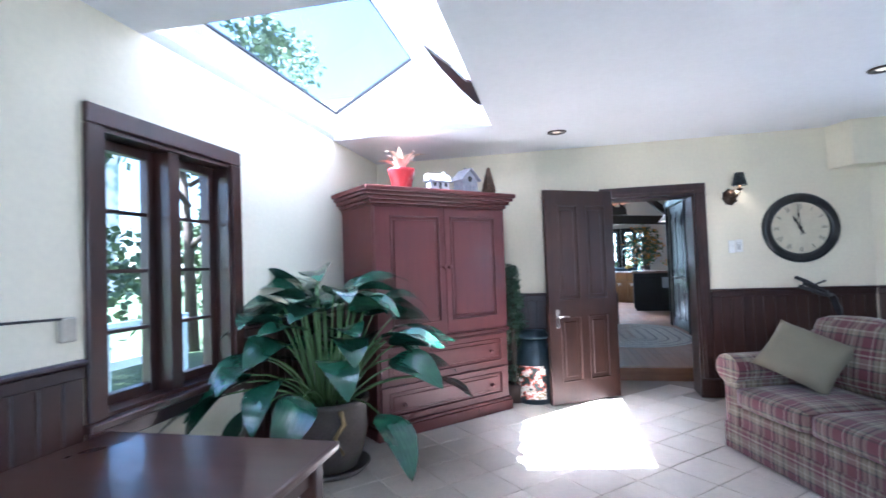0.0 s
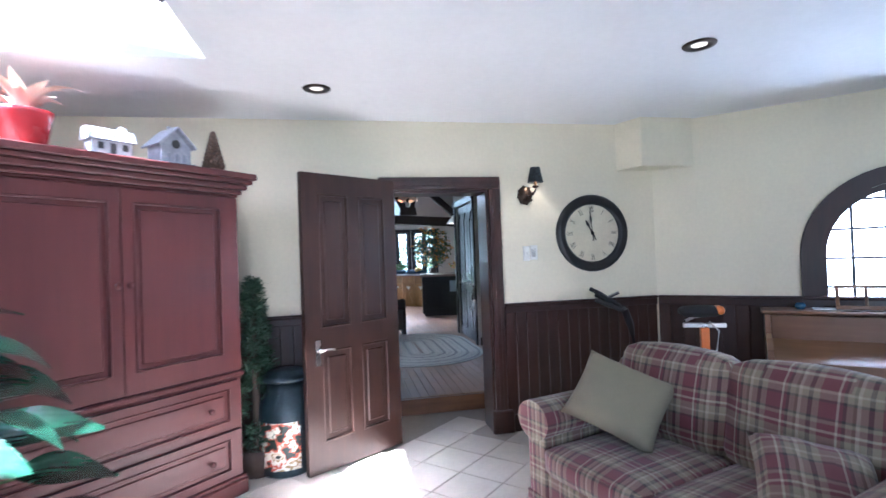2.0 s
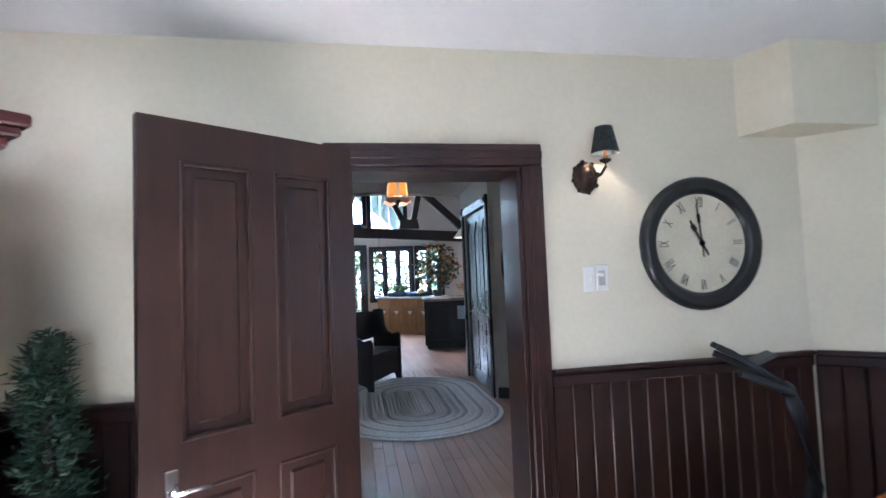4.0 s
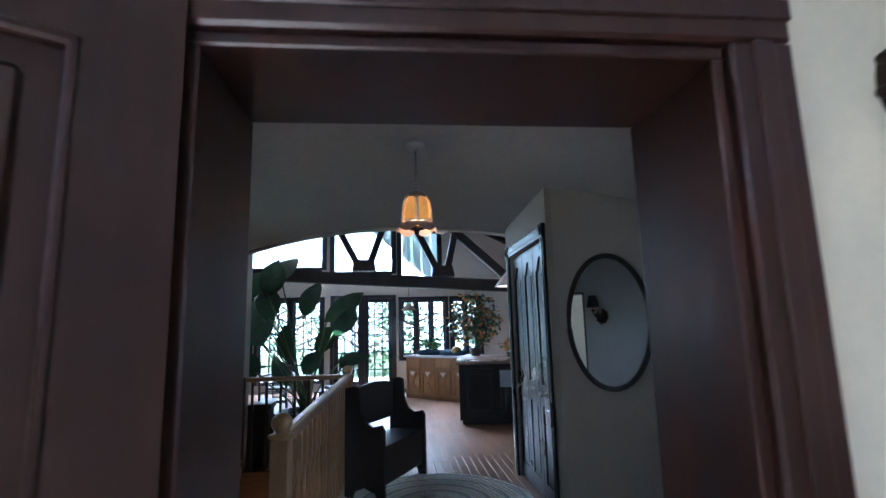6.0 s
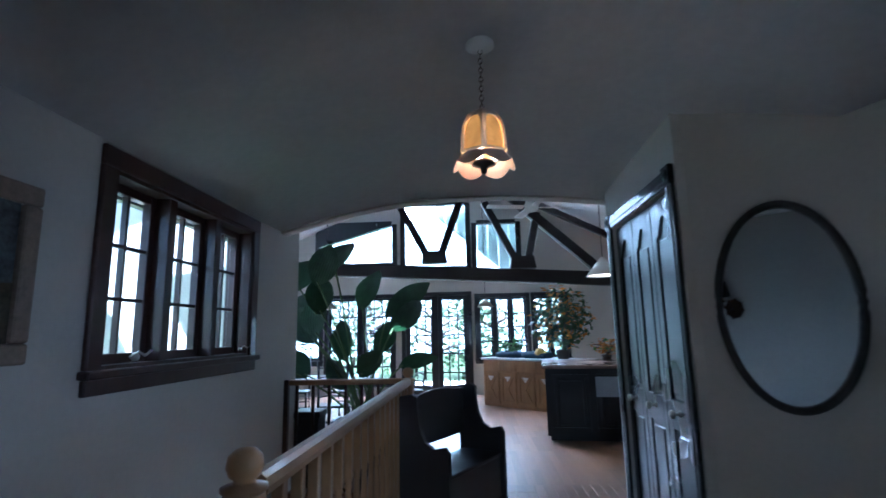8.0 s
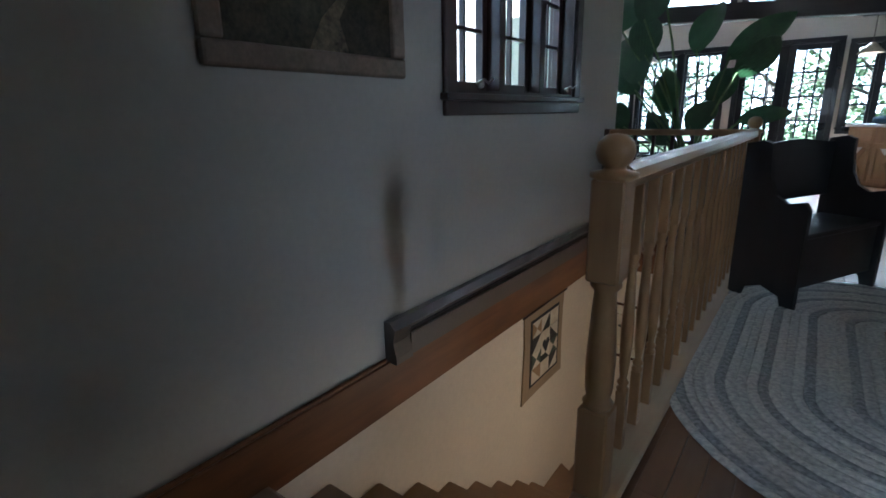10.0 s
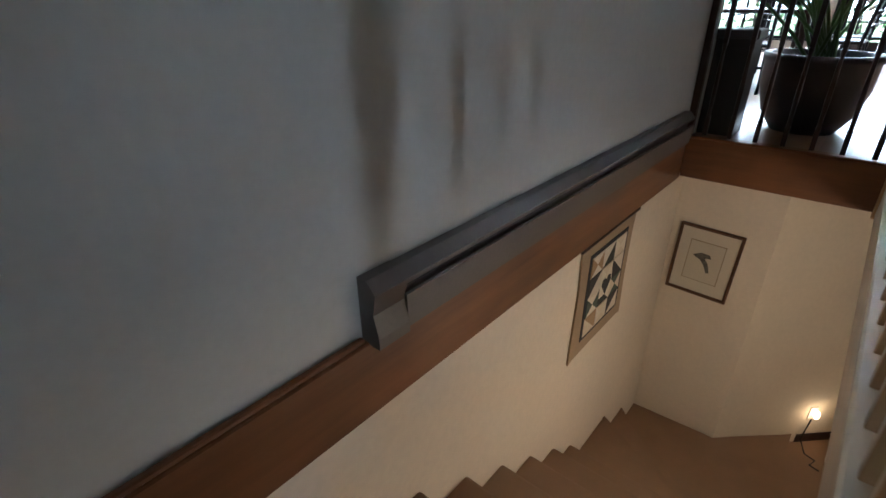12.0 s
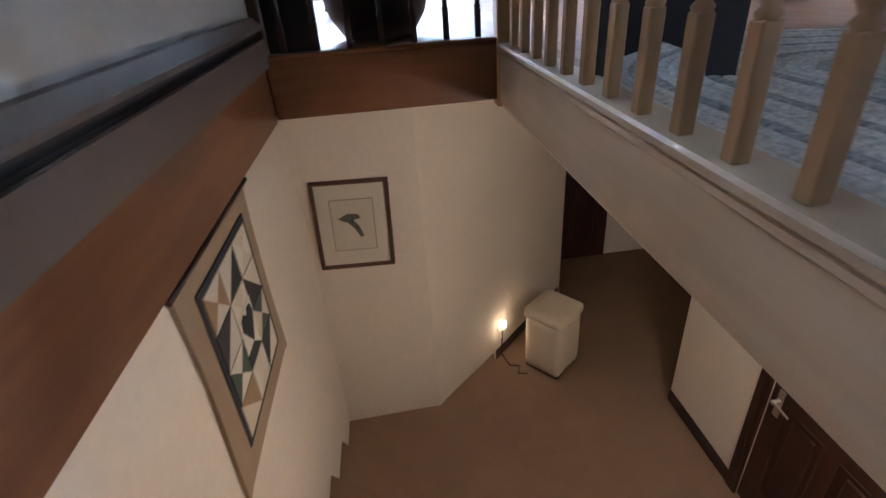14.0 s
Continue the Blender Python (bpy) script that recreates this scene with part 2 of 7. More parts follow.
def rug_mat(name, a, c2, d):
    """Braided wool: strands crossing each ring at a slant, colour changing from ring to ring."""
    m, t, b = nodes_of(name)
    v = coords(t)
    info = t.nodes.new("ShaderNodeObjectInfo")
    f = noise_node(t, v, 55, 2)
    g = noise_node(t, v, 14, 2)
    c = ramp(t, f, [(0.36, a), (0.5, c2), (0.66, d)])
    c = mix(t, 0.25, c, ramp(t, info.outputs["Random"], [(0.2, a), (0.6, c2), (0.9, d)]))
    t.links.new(c, b.inputs["Base Color"])
    b.inputs["Roughness"].default_value = 0.95
    bump(t, b, mix(t, 0.5, f, g), 0.8, 0.012)
    return m


def leaf_mat(name, dark, light, rough=0.35):
    m, t, b = nodes_of(name)
    v = coords(t)
    f = noise_node(t, v, 9, 4)
    info = t.nodes.new("ShaderNodeObjectInfo")
    c = ramp(t, f, [(0.3, dark), (0.7, light)])
    c = mix(t, maths(t, "MULTIPLY", info.outputs["Random"], 0.45), c, tone(light, 1.3))
    t.links.new(c, b.inputs["Base Color"])
    b.inputs["Roughness"].default_value = rough
    b.inputs["Subsurface Weight"].default_value = 0.0
    w = t.nodes.new("ShaderNodeTexWave")
    w.inputs["Scale"].default_value = 12
    w.inputs["Distortion"].default_value = 2
    t.links.new(v, w.inputs["Vector"])
    bump(t, b, w.outputs["Fac"], 0.25, 0.004)
    return m


CREAM = plain("cream_plaster", (0.74, 0.68, 0.53), 0.85, large=1.2, grain=35, vary=0.06, relief=0.3, depth=0.004)
GREYWALL = plain("pale_plaster", (0.57, 0.555, 0.51), 0.85, large=1.0, grain=30, vary=0.06, relief=0.35, depth=0.005)
HALLWALL = plain("grey_hall_plaster", (0.48, 0.47, 0.425), 0.85, large=1.0, grain=30, vary=0.06, relief=0.35, depth=0.005)
HALLCEIL = plain("pale_ceiling_plaster", (0.80, 0.80, 0.79), 0.85, large=0.8, grain=18, vary=0.07, relief=0.5, depth=0.008)
LOWWALL = plain("warm_plaster", (0.72, 0.64, 0.52), 0.85, large=1.4, grain=30, vary=0.06, relief=0.3, depth=0.004)
CEIL = plain("ceiling_plaster", (0.78, 0.78, 0.78), 0.9, large=1.0, grain=25, vary=0.04, relief=0.25, depth=0.004)
DARKWOOD = wood("dark_stained_wood", (0.0095, 0.0032, 0.0028), (0.060, 0.019, 0.011), "Z", 0.38, coat=0.1)
DARKWOOD_X = wood("dark_stained_wood_across", (0.0108, 0.0036, 0.0030), (0.0390, 0.0132, 0.0096), "X", 0.38, coat=0.1)
DOORWOOD = wood("brown_door_wood", (0.011, 0.0042, 0.0032), (0.062, 0.025, 0.015), "Z", 0.42)
REDWOOD = wood("red_painted_pine", (0.062, 0.0125, 0.0115), (0.115, 0.025, 0.021), "Z", 0.45, coat=0.05)
REDWOOD_X = wood("red_painted_pine_across", (0.062, 0.0125, 0.0115), (0.115, 0.025, 0.021), "X", 0.45, coat=0.05)
BLACKWOOD = wood("black_painted_wood", (0.008, 0.009, 0.011), (0.022, 0.025, 0.03), "Z", 0.32, coat=0.15)
OAK = wood("varnished_oak", (0.24, 0.13, 0.055), (0.46, 0.28, 0.13), "Z", 0.4, coat=0.1)
OAK_Y = wood("varnished_oak_along", (0.24, 0.13, 0.055), (0.46, 0.28, 0.13), "Y", 0.4, coat=0.1)
ORANGEWOOD = wood("orange_stained_board", (0.075, 0.030, 0.012), (0.30, 0.125, 0.042), "Y", 0.42, coat=0.1)
ORANGEWOOD_X = wood("orange_stained_board_across", (0.075, 0.030, 0.012), (0.30, 0.125, 0.042), "X", 0.42, coat=0.1)
PIANO = wood("walnut_case", (0.10, 0.045, 0.02), (0.24, 0.12, 0.06), "X", 0.35, coat=0.2)
FLOORWOOD = wood("floor_board", (0.17, 0.08, 0.04), (0.33, 0.18, 0.095), "Y", 0.4, coat=0.05, piece_vary=0.18)
TILE = plain("floor_tile", (0.55, 0.475, 0.395), 0.36, large=7, grain=40, vary=0.09, relief=0.06, piece_vary=0.07)
GROUT = plain("grout", (0.36, 0.31, 0.26), 0.9, vary=0.1)
CARPET = plain("brown_carpet", (0.26, 0.165, 0.10), 0.95, grain=300, large=4, vary=0.12, relief=0.8, depth=0.006)
GLASS = glass_mat("window_glass")
SKYGLASS = glass_mat("tinted_skylight_glass", (0.95, 0.96, 0.97))
IRON = plain("black_iron", (0.02, 0.02, 0.022), 0.4, 0.6, vary=0.2)
BRONZE = plain("aged_bronze", (0.055, 0.036, 0.026), 0.4, 0.9, vary=0.3)
CHROME = plain("brushed_nickel", (0.6, 0.58, 0.55), 0.28, 1.0, vary=0.06, relief=0.03)
WHITE = plain("white_plastic", (0.78, 0.77, 0.73), 0.45, vary=0.04, relief=0.05)
PLAID = plaid_mat("plaid_weave")

# ---- room one: shell ----
H = 0.15        # the hall floor above the tiled floor
CZ = 2.62       # ceiling of the tiled room
LX = -1.75      # window wall
BY = 5.95       # wall with the door
bm = bmesh.new()
bx(bm, LX - 0.2, 6.2, -2.2, 6.66, -0.16, -0.012)
floor = solid("floor", bm, GROUT, "grouted screed under the floor tiles", "floor")

wall("wall_back", (LX - 0.2, BY), 0, 3.19 - LX + 0.26, -0.1, CZ + 0.1, 0.235, CREAM, [(0.82 - LX + 0.2, 1.635 - LX + 0.2, -0.1, 2.05)], "cream plaster wall around the doorway")
WY0, WY1, WZ0, WZ1 = 2.31, 3.21, 0.80, 2.09
wall("wall_window", (LX, BY), -90, BY + 2.2, -0.1, 2.72, -0.2, CREAM, [(BY - WY1, BY - WY0, WZ0, WZ1)], "cream plaster wall with the tall casement window")
AA = -42.0      # slant of the wall with the arched window
AC, AS = math.cos(radians(AA)), math.sin(radians(AA))
ARCH = pose(3.19, BY, 0, 0, 0, AA)
AS0, AS1, AZ0, AZS = 1.19, 2.25, 0.92, 1.40   # arch opening along the wall, sill, springing
AR = (AS1 - AS0) / 2
wall("wall_arch", (3.19, BY), AA, 3.4, -0.1, CZ + 0.1, 0.2, CREAM, [(AS0, AS1, AZ0, AZS + AR)], "cream plaster slanted wall with the arched window")
bm = bmesh.new()
N = 12
for side in (-1, 1):
    for i in range(N):
        a0, a1 = math.pi / 2 * i / N, math.pi / 2 * (i + 1) / N
        c = (AS0 + AS1) / 2
        o = [(c + side * AR * math.cos(a0), AZS + AR * math.sin(a0)), (c + side * AR, AZS + AR * math.sin(a0)),
             (c + side * AR, AZS + AR * math.sin(a1)), (c + side * AR * math.cos(a1), AZS + AR * math.sin(a1))]
        if i == 0:
            o = [o[0], o[2], o[3]]
        prism(bm, o if side > 0 else o[::-1], -0.2, 0.0, UPRIGHT)
solid("wall_arch_spandrel", bm, CREAM, "cream plaster above the arched window", "wall", m=ARCH)
ex, ey = 3.19 + 3.4 * AC, BY + 3.4 * AS
wall("wall_right", (ex, ey), -90, ey + 2.2, -0.1, CZ + 0.1, 0.2, CREAM, label="cream plaster side wall behind the camera")
wall("wall_rear", (ex + 0.2, -2.0), 180, ex + 0.2 - LX + 0.2, -0.1, CZ + 0.1, 0.2, CREAM, [(ex + 0.2 - 2.2, ex + 0.2 + 0.2, 0.8, 2.2)], "cream plaster rear wall with an added opening for light")

# ceiling with the opening of the skylight, and its splayed shaft
SX0, SX1, SY0, SY1 = LX, -0.27, 2.55, 4.78
bm = bmesh.new()
bx(bm, LX - 0.2, 6.2, SY1, 6.3, CZ, CZ + 0.12)
bx(bm, LX - 0.2, 6.2, -2.2, SY0, CZ, CZ + 0.12)
bx(bm, SX1, 6.2, SY0, SY1, CZ, CZ + 0.12)
solid("ceiling", bm, CEIL, "white plaster ceiling of the tiled room", "ceiling")
GX0, GX1, GZ0, GZ1, GY0, GY1 = -1.645, -0.92, 2.81, 3.22, 2.80, 4.63
bm = bmesh.new()
lo = [bm.verts.new(p) for p in ((SX0, SY0, CZ), (SX1, SY0, CZ), (SX1, SY1, CZ), (SX0, SY1, CZ))]
hi = [bm.verts.new(p) for p in ((GX0, GY0, GZ0), (GX1, GY0, GZ1), (GX1, GY1, GZ1), (GX0, GY1, GZ0))]
for i in range(4):
    j = (i + 1) % 4
    bm.faces.new((lo[i], lo[j], hi[j], hi[i]))
geom = bmesh.ops.solidify(bm, geom=bm.faces[:], thickness=-0.05)
solid("skylight_shaft", bm, CEIL, "white splayed plaster shaft of the skylight", "ceiling")
sky1 = thing("skylight", "sloping skylight with a dark metal frame", "skylight")
tagged(sky1, kind="structure")
ca = math.atan2(GZ1 - GZ0, GX1 - GX0)
SK = pose(GX0, GY0, GZ0, 0, -math.degrees(ca), 0)
SL = math.hypot(GX1 - GX0, GZ1 - GZ0)
for x0, x1, y0, y1 in ((-0.06, 0.01, -0.06, GY1 - GY0 + 0.06), (SL - 0.01, SL + 0.06, -0.06, GY1 - GY0 + 0.06), (0.01, SL - 0.01, -0.06, 0.01), (0.01, SL - 0.01, GY1 - GY0 - 0.01, GY1 - GY0 + 0.06)):
    bm = bmesh.new()
    bx(bm, x0, x1, y0, y1, 0.0, 0.035, 0.006, SK)
    part("skylight_frame", bm, IRON, sky1)
bm = bmesh.new()
bx(bm, 0.005, SL - 0.005, 0.005, GY1 - GY0 - 0.005, 0.012, 0.018, 0, SK)
part("pane", bm, SKYGLASS, sky1).visible_shadow = False

# thin dark sliver at ceiling height along the skylight opening
bm = bmesh.new()
prism(bm, [(-0.271, 4.17), (-0.30, 4.13), (-0.36, 3.80), (-0.41, 3.40), (-0.435, 3.08), (-0.344, 3.41), (-0.30, 3.66), (-0.271, 3.68)], CZ - 0.012, CZ + 0.006)
solid("skylight_trim", bm, DARKWOOD, "dark thin sliver at the edge of the skylight shaft", "trim")

# soffit box in the corner
bm = bmesh.new()
prism(bm, [(2.835, BY + 0.01), (2.93, 5.70), (3.42, 5.70), (3.42, BY + 0.01)], 2.205, CZ + 0.01)
solid("soffit_box", bm, CREAM, "boxed-in plaster soffit under the ceiling corner", "soffit")

# ---- hall, stairwell and lower landing: shell ----
HX = -0.53      # hall window wall
KX = 2.345      # closet wall
FX0, FX1 = 0.55, 0.66   # stairwell side of the fence, hall side
TY, EY = 7.01, 10.87     # top nosing and far edge of the stairwell
LZ = -2.45      # lower floor
WX0, WX1, WW0, WW1 = 8.62, 10.13, 1.40, 2.36   # hall window opening
wall("wall_hall_window", (HX, 6.24), 90, 11.2 - 6.24, -0.1, 3.1, 0.2, HALLWALL, [(WX0 - 6.24, WX1 - 6.24, WW0, WW1)], "pale plaster hall wall with the triple casement window")
wall("wall_hall_door", (HX - 0.2, 6.186), 0, 5.3, 2.06, 3.2, 0.02, HALLWALL, label="pale plaster above the doorway in the hall")
wall("wall_hall_door_side", (HX - 0.2, 6.186), 0, 0.82 - HX + 0.2, -2.6, 2.06, 0.02, HALLWALL, label="pale plaster beside the doorway in the hall")
wall("wall_hall_door_end", (1.635, 6.186), 0, 3.0, -0.1, 2.06, 0.02, HALLWALL, label="pale plaster beside the doorway in the hall")
wall("wall_closet", (KX, 10.57), -90, 1.45, H, 3.1, 0.14, HALLWALL, [(0.17, 1.33, H, 2.34)], "pale plaster closet wall with the folding doors")
wall("wall_closet_back", (KX + 0.7, 10.57), -90, 1.3, H, 3.1, 0.1, HALLWALL, label="closet back wall")
MA = -25.0
MIR = pose(KX + 0.03, 9.13, 0, 0, 0, MA)
wall("wall_mirror", (KX + 0.03, 9.13), MA, 3.0, H, 3.1, 0.14, HALLWALL, [(1.13, 1.95, H, 2.46)], "pale plaster slanted wall with mirror and archway")
bm = bmesh.new()
for side in (-1, 1):
    for i in range(8):
        a0, a1 = math.pi / 2 * i / 8, math.pi / 2 * (i + 1) / 8
        o = [(1.54 + side * 0.41 * math.cos(a0), 2.05 + 0.41 * math.sin(a0)), (1.54 + side * 0.41, 2.05 + 0.41 * math.sin(a0)),
             (1.54 + side * 0.41, 2.05 + 0.41 * math.sin(a1)), (1.54 + side * 0.41 * math.cos(a1), 2.05 + 0.41 * math.sin(a1))]
        if i == 0:
            o = [o[0], o[2], o[3]]
        prism(bm, o if side > 0 else o[::-1], -0.14, 0.0, UPRIGHT)
solid("wall_mirror_archway", bm, HALLWALL, "pale plaster curve of the archway", "wall", m=MIR)
# dark upright boards that fill the archway
arch_fill = tagged(thing("door_4", "arched filling of dark boards in the slanted hall wall", "door", MIR), kind="structure")
for i in range(6):
    xa, xb = 1.131 + i * 0.1365, 1.131 + (i + 1) * 0.1365 - 0.003
    top = [2.05 + math.sqrt(max(0.0, 0.409 ** 2 - (x - 1.54) ** 2)) for x in (xa, (xa + xb) / 2, xb)]
    bm = bmesh.new()
    prism(bm, [(xa, H + 0.01), (xb, H + 0.01), (xb, top[2]), ((xa + xb) / 2, top[1]), (xa, top[0])], -0.12, -0.08, UPRIGHT)
    part("door_board", bm, DARKWOOD, arch_fill)
bm = bmesh.new()
for z in (0.45, 1.15, 1.85):
    bx(bm, 1.14, 1.94, 0.062, 0.079, z, z + 0.12, 0.004)
part("ledge", bm, DARKWOOD_X, arch_fill)
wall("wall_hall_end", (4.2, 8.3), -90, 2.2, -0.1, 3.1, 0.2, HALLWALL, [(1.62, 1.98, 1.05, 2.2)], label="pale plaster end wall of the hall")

# vaulted hall ceiling
bm = bmesh.new()


def vault(x, y):
    u = abs(x - 1.25) / 1.78
    top = 2.90 - 0.065 * (y - 8.4)
    side = 2.47 if x < 1.25 else 2.55
    return top - (top - side) * min(u, 1.0) ** 2.1 + (0.3 * (x - 3.03) if x > 3.03 else 0.0)


xs = [HX - 0.1 + (4.9 - HX) * i / 40 for i in range(41)]
ys = [6.18 + (10.72 - 6.18) * i / 20 for i in range(21)]
grid = [[bm.verts.new((x, y, vault(x, y))) for x in xs] for y in ys]
for a, b in zip(grid, grid[1:]):
    for i in range(40):
        bm.faces.new((a[i], b[i], b[i + 1], a[i + 1])).smooth = True
bmesh.ops.solidify(bm, geom=bm.faces[:], thickness=0.12)
solid("ceiling_hall", bm, HALLCEIL, "pale vaulted plaster ceiling of the hall", "ceiling")

# unseen slabs and strips added over the hall to stop sky light leaking in
bm = bmesh.new()
bx(bm, HX - 0.25, 5.2, 6.0, 10.75, 3.2, 3.3)
bx(bm, HX - 0.199, HX - 0.001, 6.207, 6.239, -2.6, 3.19)
bx(bm, HX - 0.25, HX - 0.2, 6.0, 10.75, 2.3, 3.2)
bx(bm, 5.1, 5.2, 6.0, 10.75, 2.3, 3.2)
solid("roof_hall", bm, GREYWALL, "unseen boxes sealing the hall against sky light", "roof")

# floors of the hall: sub-floor round the stairwell
bm = bmesh.new()
bx(bm, HX - 0.1, 5.0, 6.66, TY - 0.02, -0.07, H - 0.018)
bx(bm, FX0 + 0.03, 5.0, TY - 0.02, EY + 0.03, -0.07, H - 0.018)
bx(bm, -6.2, 7.2, EY + 0.03, 18.2, -0.07, H - 0.018)
subfloor = solid("floor_hall", bm, FLOORWOOD, "brown wooden floor of hall and great room", "floor")
bm = bmesh.new()
bx(bm, 0.60, 1.9, 6.62, 6.665, 0.0, H - 0.003, 0.004)
bx(bm, HX - 0.2, 3.0, 6.185, 6.3, -0.1, -0.013)
solid("threshold_riser", bm, ORANGEWOOD_X, "orange-stained wooden riser of the step up", "step")

# stairwell walls below
wall("wall_stair_end", (HX - 0.2, 11.1), 0, 0.15 - HX + 0.2, LZ - 0.1, 0.0, 0.12, LOWWALL, label="warm plaster end wall of the stairwell")
wall("wall_stair_slant", (0.15, 11.1), 45, 1.95, LZ - 0.1, 0.0, 0.12, LOWWALL, label="warm plaster slanted wall below the stairs")
bm = bmesh.new()
bx(bm, HX - 0.003, HX + 0.006, 6.3, 11.1, LZ - 0.1, -0.05)
solid("wall_stair_side", bm, LOWWALL, "warm plaster wall beside the stairs", "wall")
wall("wall_landing_door", (1.87, 10.95), -90, 4.8, LZ - 0.1, -0.07, 0.1, LOWWALL, [(0.79, 1.59, LZ - 0.1, LZ + 2.06)], "warm plaster wall of the lower passage")
wall("wall_landing_far", (0.8, 13.1), 0, 3.2, LZ - 0.1, -0.07, 0.1, LOWWALL, label="warm plaster far wall of the lower passage")
wall("wall_landing_turn", (1.53, 12.48), 90, 0.65, LZ - 0.1, -0.07, 0.1, LOWWALL, label="warm plaster wall of the lower passage")
wall("wall_landing_end", (3.4, 13.2), -90, 7.0, LZ - 0.1, -0.07, 0.1, LOWWALL, label="warm plaster end wall of the lower passage")
wall("wall_landing_near", (1.97, 6.2), 180, 2.9, LZ - 0.1, -0.07, 0.1, LOWWALL, label="warm plaster near wall of the lower passage")
bm = bmesh.new()
bx(bm, -0.8, 3.5, 6.0, 14.6, LZ - 0.1, LZ)
solid("floor_lower", bm, CARPET, "brown carpet of the lower landing", "floor")
bm = bmesh.new()
bx(bm, FX0 + 0.03, 3.6, 6.0, EY + 0.12, -0.12, -0.075)
bx(bm, -0.8, 3.6, EY + 0.12, 14.6, -0.12, -0.075)
solid("ceiling_lower", bm, LOWWALL, "plaster ceiling of the lower landing", "ceiling")

# ---- great room: shell ----
FY = 18.0
openings = [(-4.6, -3.55, 0.25, 2.4), (-3.2, -2.42, 0.95, 2.4), (-2.25, -1.5, 0.35, 2.4), (-1.42, -0.7, 0.35, 2.4), (-0.42, 1.08, H, 2.42), (1.28, 2.42, 0.95, 2.36), (2.58, 3.3, 0.95, 2.36)]
GX = -6.0
wall("wall_far", (GX, FY), 0, 13.0, -0.1, 2.62, 0.2, GREYWALL, [(a - GX, b - GX, c, d) for a, b, c, d in openings], "white plaster far wall with dark-framed windows and doors")
wall("wall_great_left", (-6.0, 11.2), 90, 7.0, -0.1, 3.2, 0.2, GREYWALL, label="pale wall of the great room")
wall("wall_great_right", (6.6, 18.2), -90, 8.2, -0.1, 3.2, 0.2, GREYWALL, label="pale wall of the kitchen")
wall("wall_great_near_left", (-6.0, 11.2), 0, 5.47, -0.1, 5.3, -0.2, GREYWALL, label="pale near wall of the great room")
wall("wall_great_near_right", (KX + 0.14, 10.57), 0, 4.3, -0.1, 5.3, -0.14, GREYWALL, label="pale near wall of the kitchen")
bm = bmesh.new()
for i in range(24):
    xa, xb = HX - 0.1 + (KX + 0.3 - HX) * i / 24, HX - 0.1 + (KX + 0.3 - HX) * (i + 1) / 24
    za, zb = vault(xa, 10.72) - 0.02, vault(xb, 10.72) - 0.02
    prism(bm, [(xa, za), (xb, zb), (xb, 5.4), (xa, 5.4)], -0.12, 0.0, pose(0, 10.72, 0, 90, 0, 0))
solid("wall_hall_arch", bm, GREYWALL, "pale plaster arch between hall and great room", "wall")
# roof slopes: ridge along the walk
RX, RZ, EZ = 0.8, 5.35, 2.75
bm = bmesh.new()
for sx, xe in ((-1, -6.3), (1, 6.9)):
    prism(bm, [(RX, RZ), (xe, EZ - 0.25), (xe, EZ - 0.05), (RX, RZ + 0.2)] if sx < 0 else [(RX, RZ), (RX, RZ + 0.2), (xe, EZ - 0.05), (xe, EZ - 0.25)], -18.2, -10.5, UPRIGHT)
solid("ceiling_great", bm, CEIL, "white sloping ceiling of the great room", "ceiling")

# ---- room one: fixed woodwork ----
def casing(name, label, x0, x1, z0, z1, w, t, material, m, head_over=0.0):
    """Two jamb boards and a head round an opening, standing t proud of the wall face."""
    root = tagged(thing(name, label, "door frame", m), kind="structure")
    for a, b in ((x0 - w, x0), (x1, x1 + w)):
        bm = bmesh.new()
        bx(bm, a, b, -t, -0.001, z0, z1, 0.006)
        mid = (a + b) / 2
        bx(bm, mid - w * 0.18, mid + w * 0.18, -t - 0.006, -t + 0.001, z0 + 0.02, z1, 0.003)
        part("jamb_board", bm, material, root)
    bm = bmesh.new()
    bx(bm, x0 - w - head_over, x1 + w + head_over, -t, -0.001, z1, z1 + w, 0.006)
    bx(bm, x0 - w - head_over, x1 + w + head_over, -t - 0.006, -t + 0.001, z1 + w * 0.32, z1 + w * 0.68, 0.003)
    part("head_board", bm, material, root)
    return root


def reveal(root, x0, x1, z0, z1, depth, t, material, m):
    """Boards lining the inside of an opening."""
    for a, b, c, d in ((x0, x0 + t, z0, z1 - t), (x1 - t, x1, z0, z1 - t), (x0, x1, z1 - t, z1)):
        bm = bmesh.new()
        bx(bm, a, b, -0.01, depth + 0.01, c, d, 0.003)
        part("lining_board", bm, material, root, m=m)


BACK = pose(0, BY, 0)
door1 = casing("door_1", "dark-stained wooden frame round the open doorway", 0.82, 1.635, 0.0, 2.05, 0.105, 0.028, DARKWOOD, BACK)
reveal(door1, 0.82, 1.635, 0.0, 2.05, 0.255, 0.022, DARKWOOD, None)
bm = bmesh.new()
bx(bm, 1.60, 1.79, -0.05, -0.001, 0.0, 0.19, 0.01)
part("plinth_block", bm, DARKWOOD, door1)


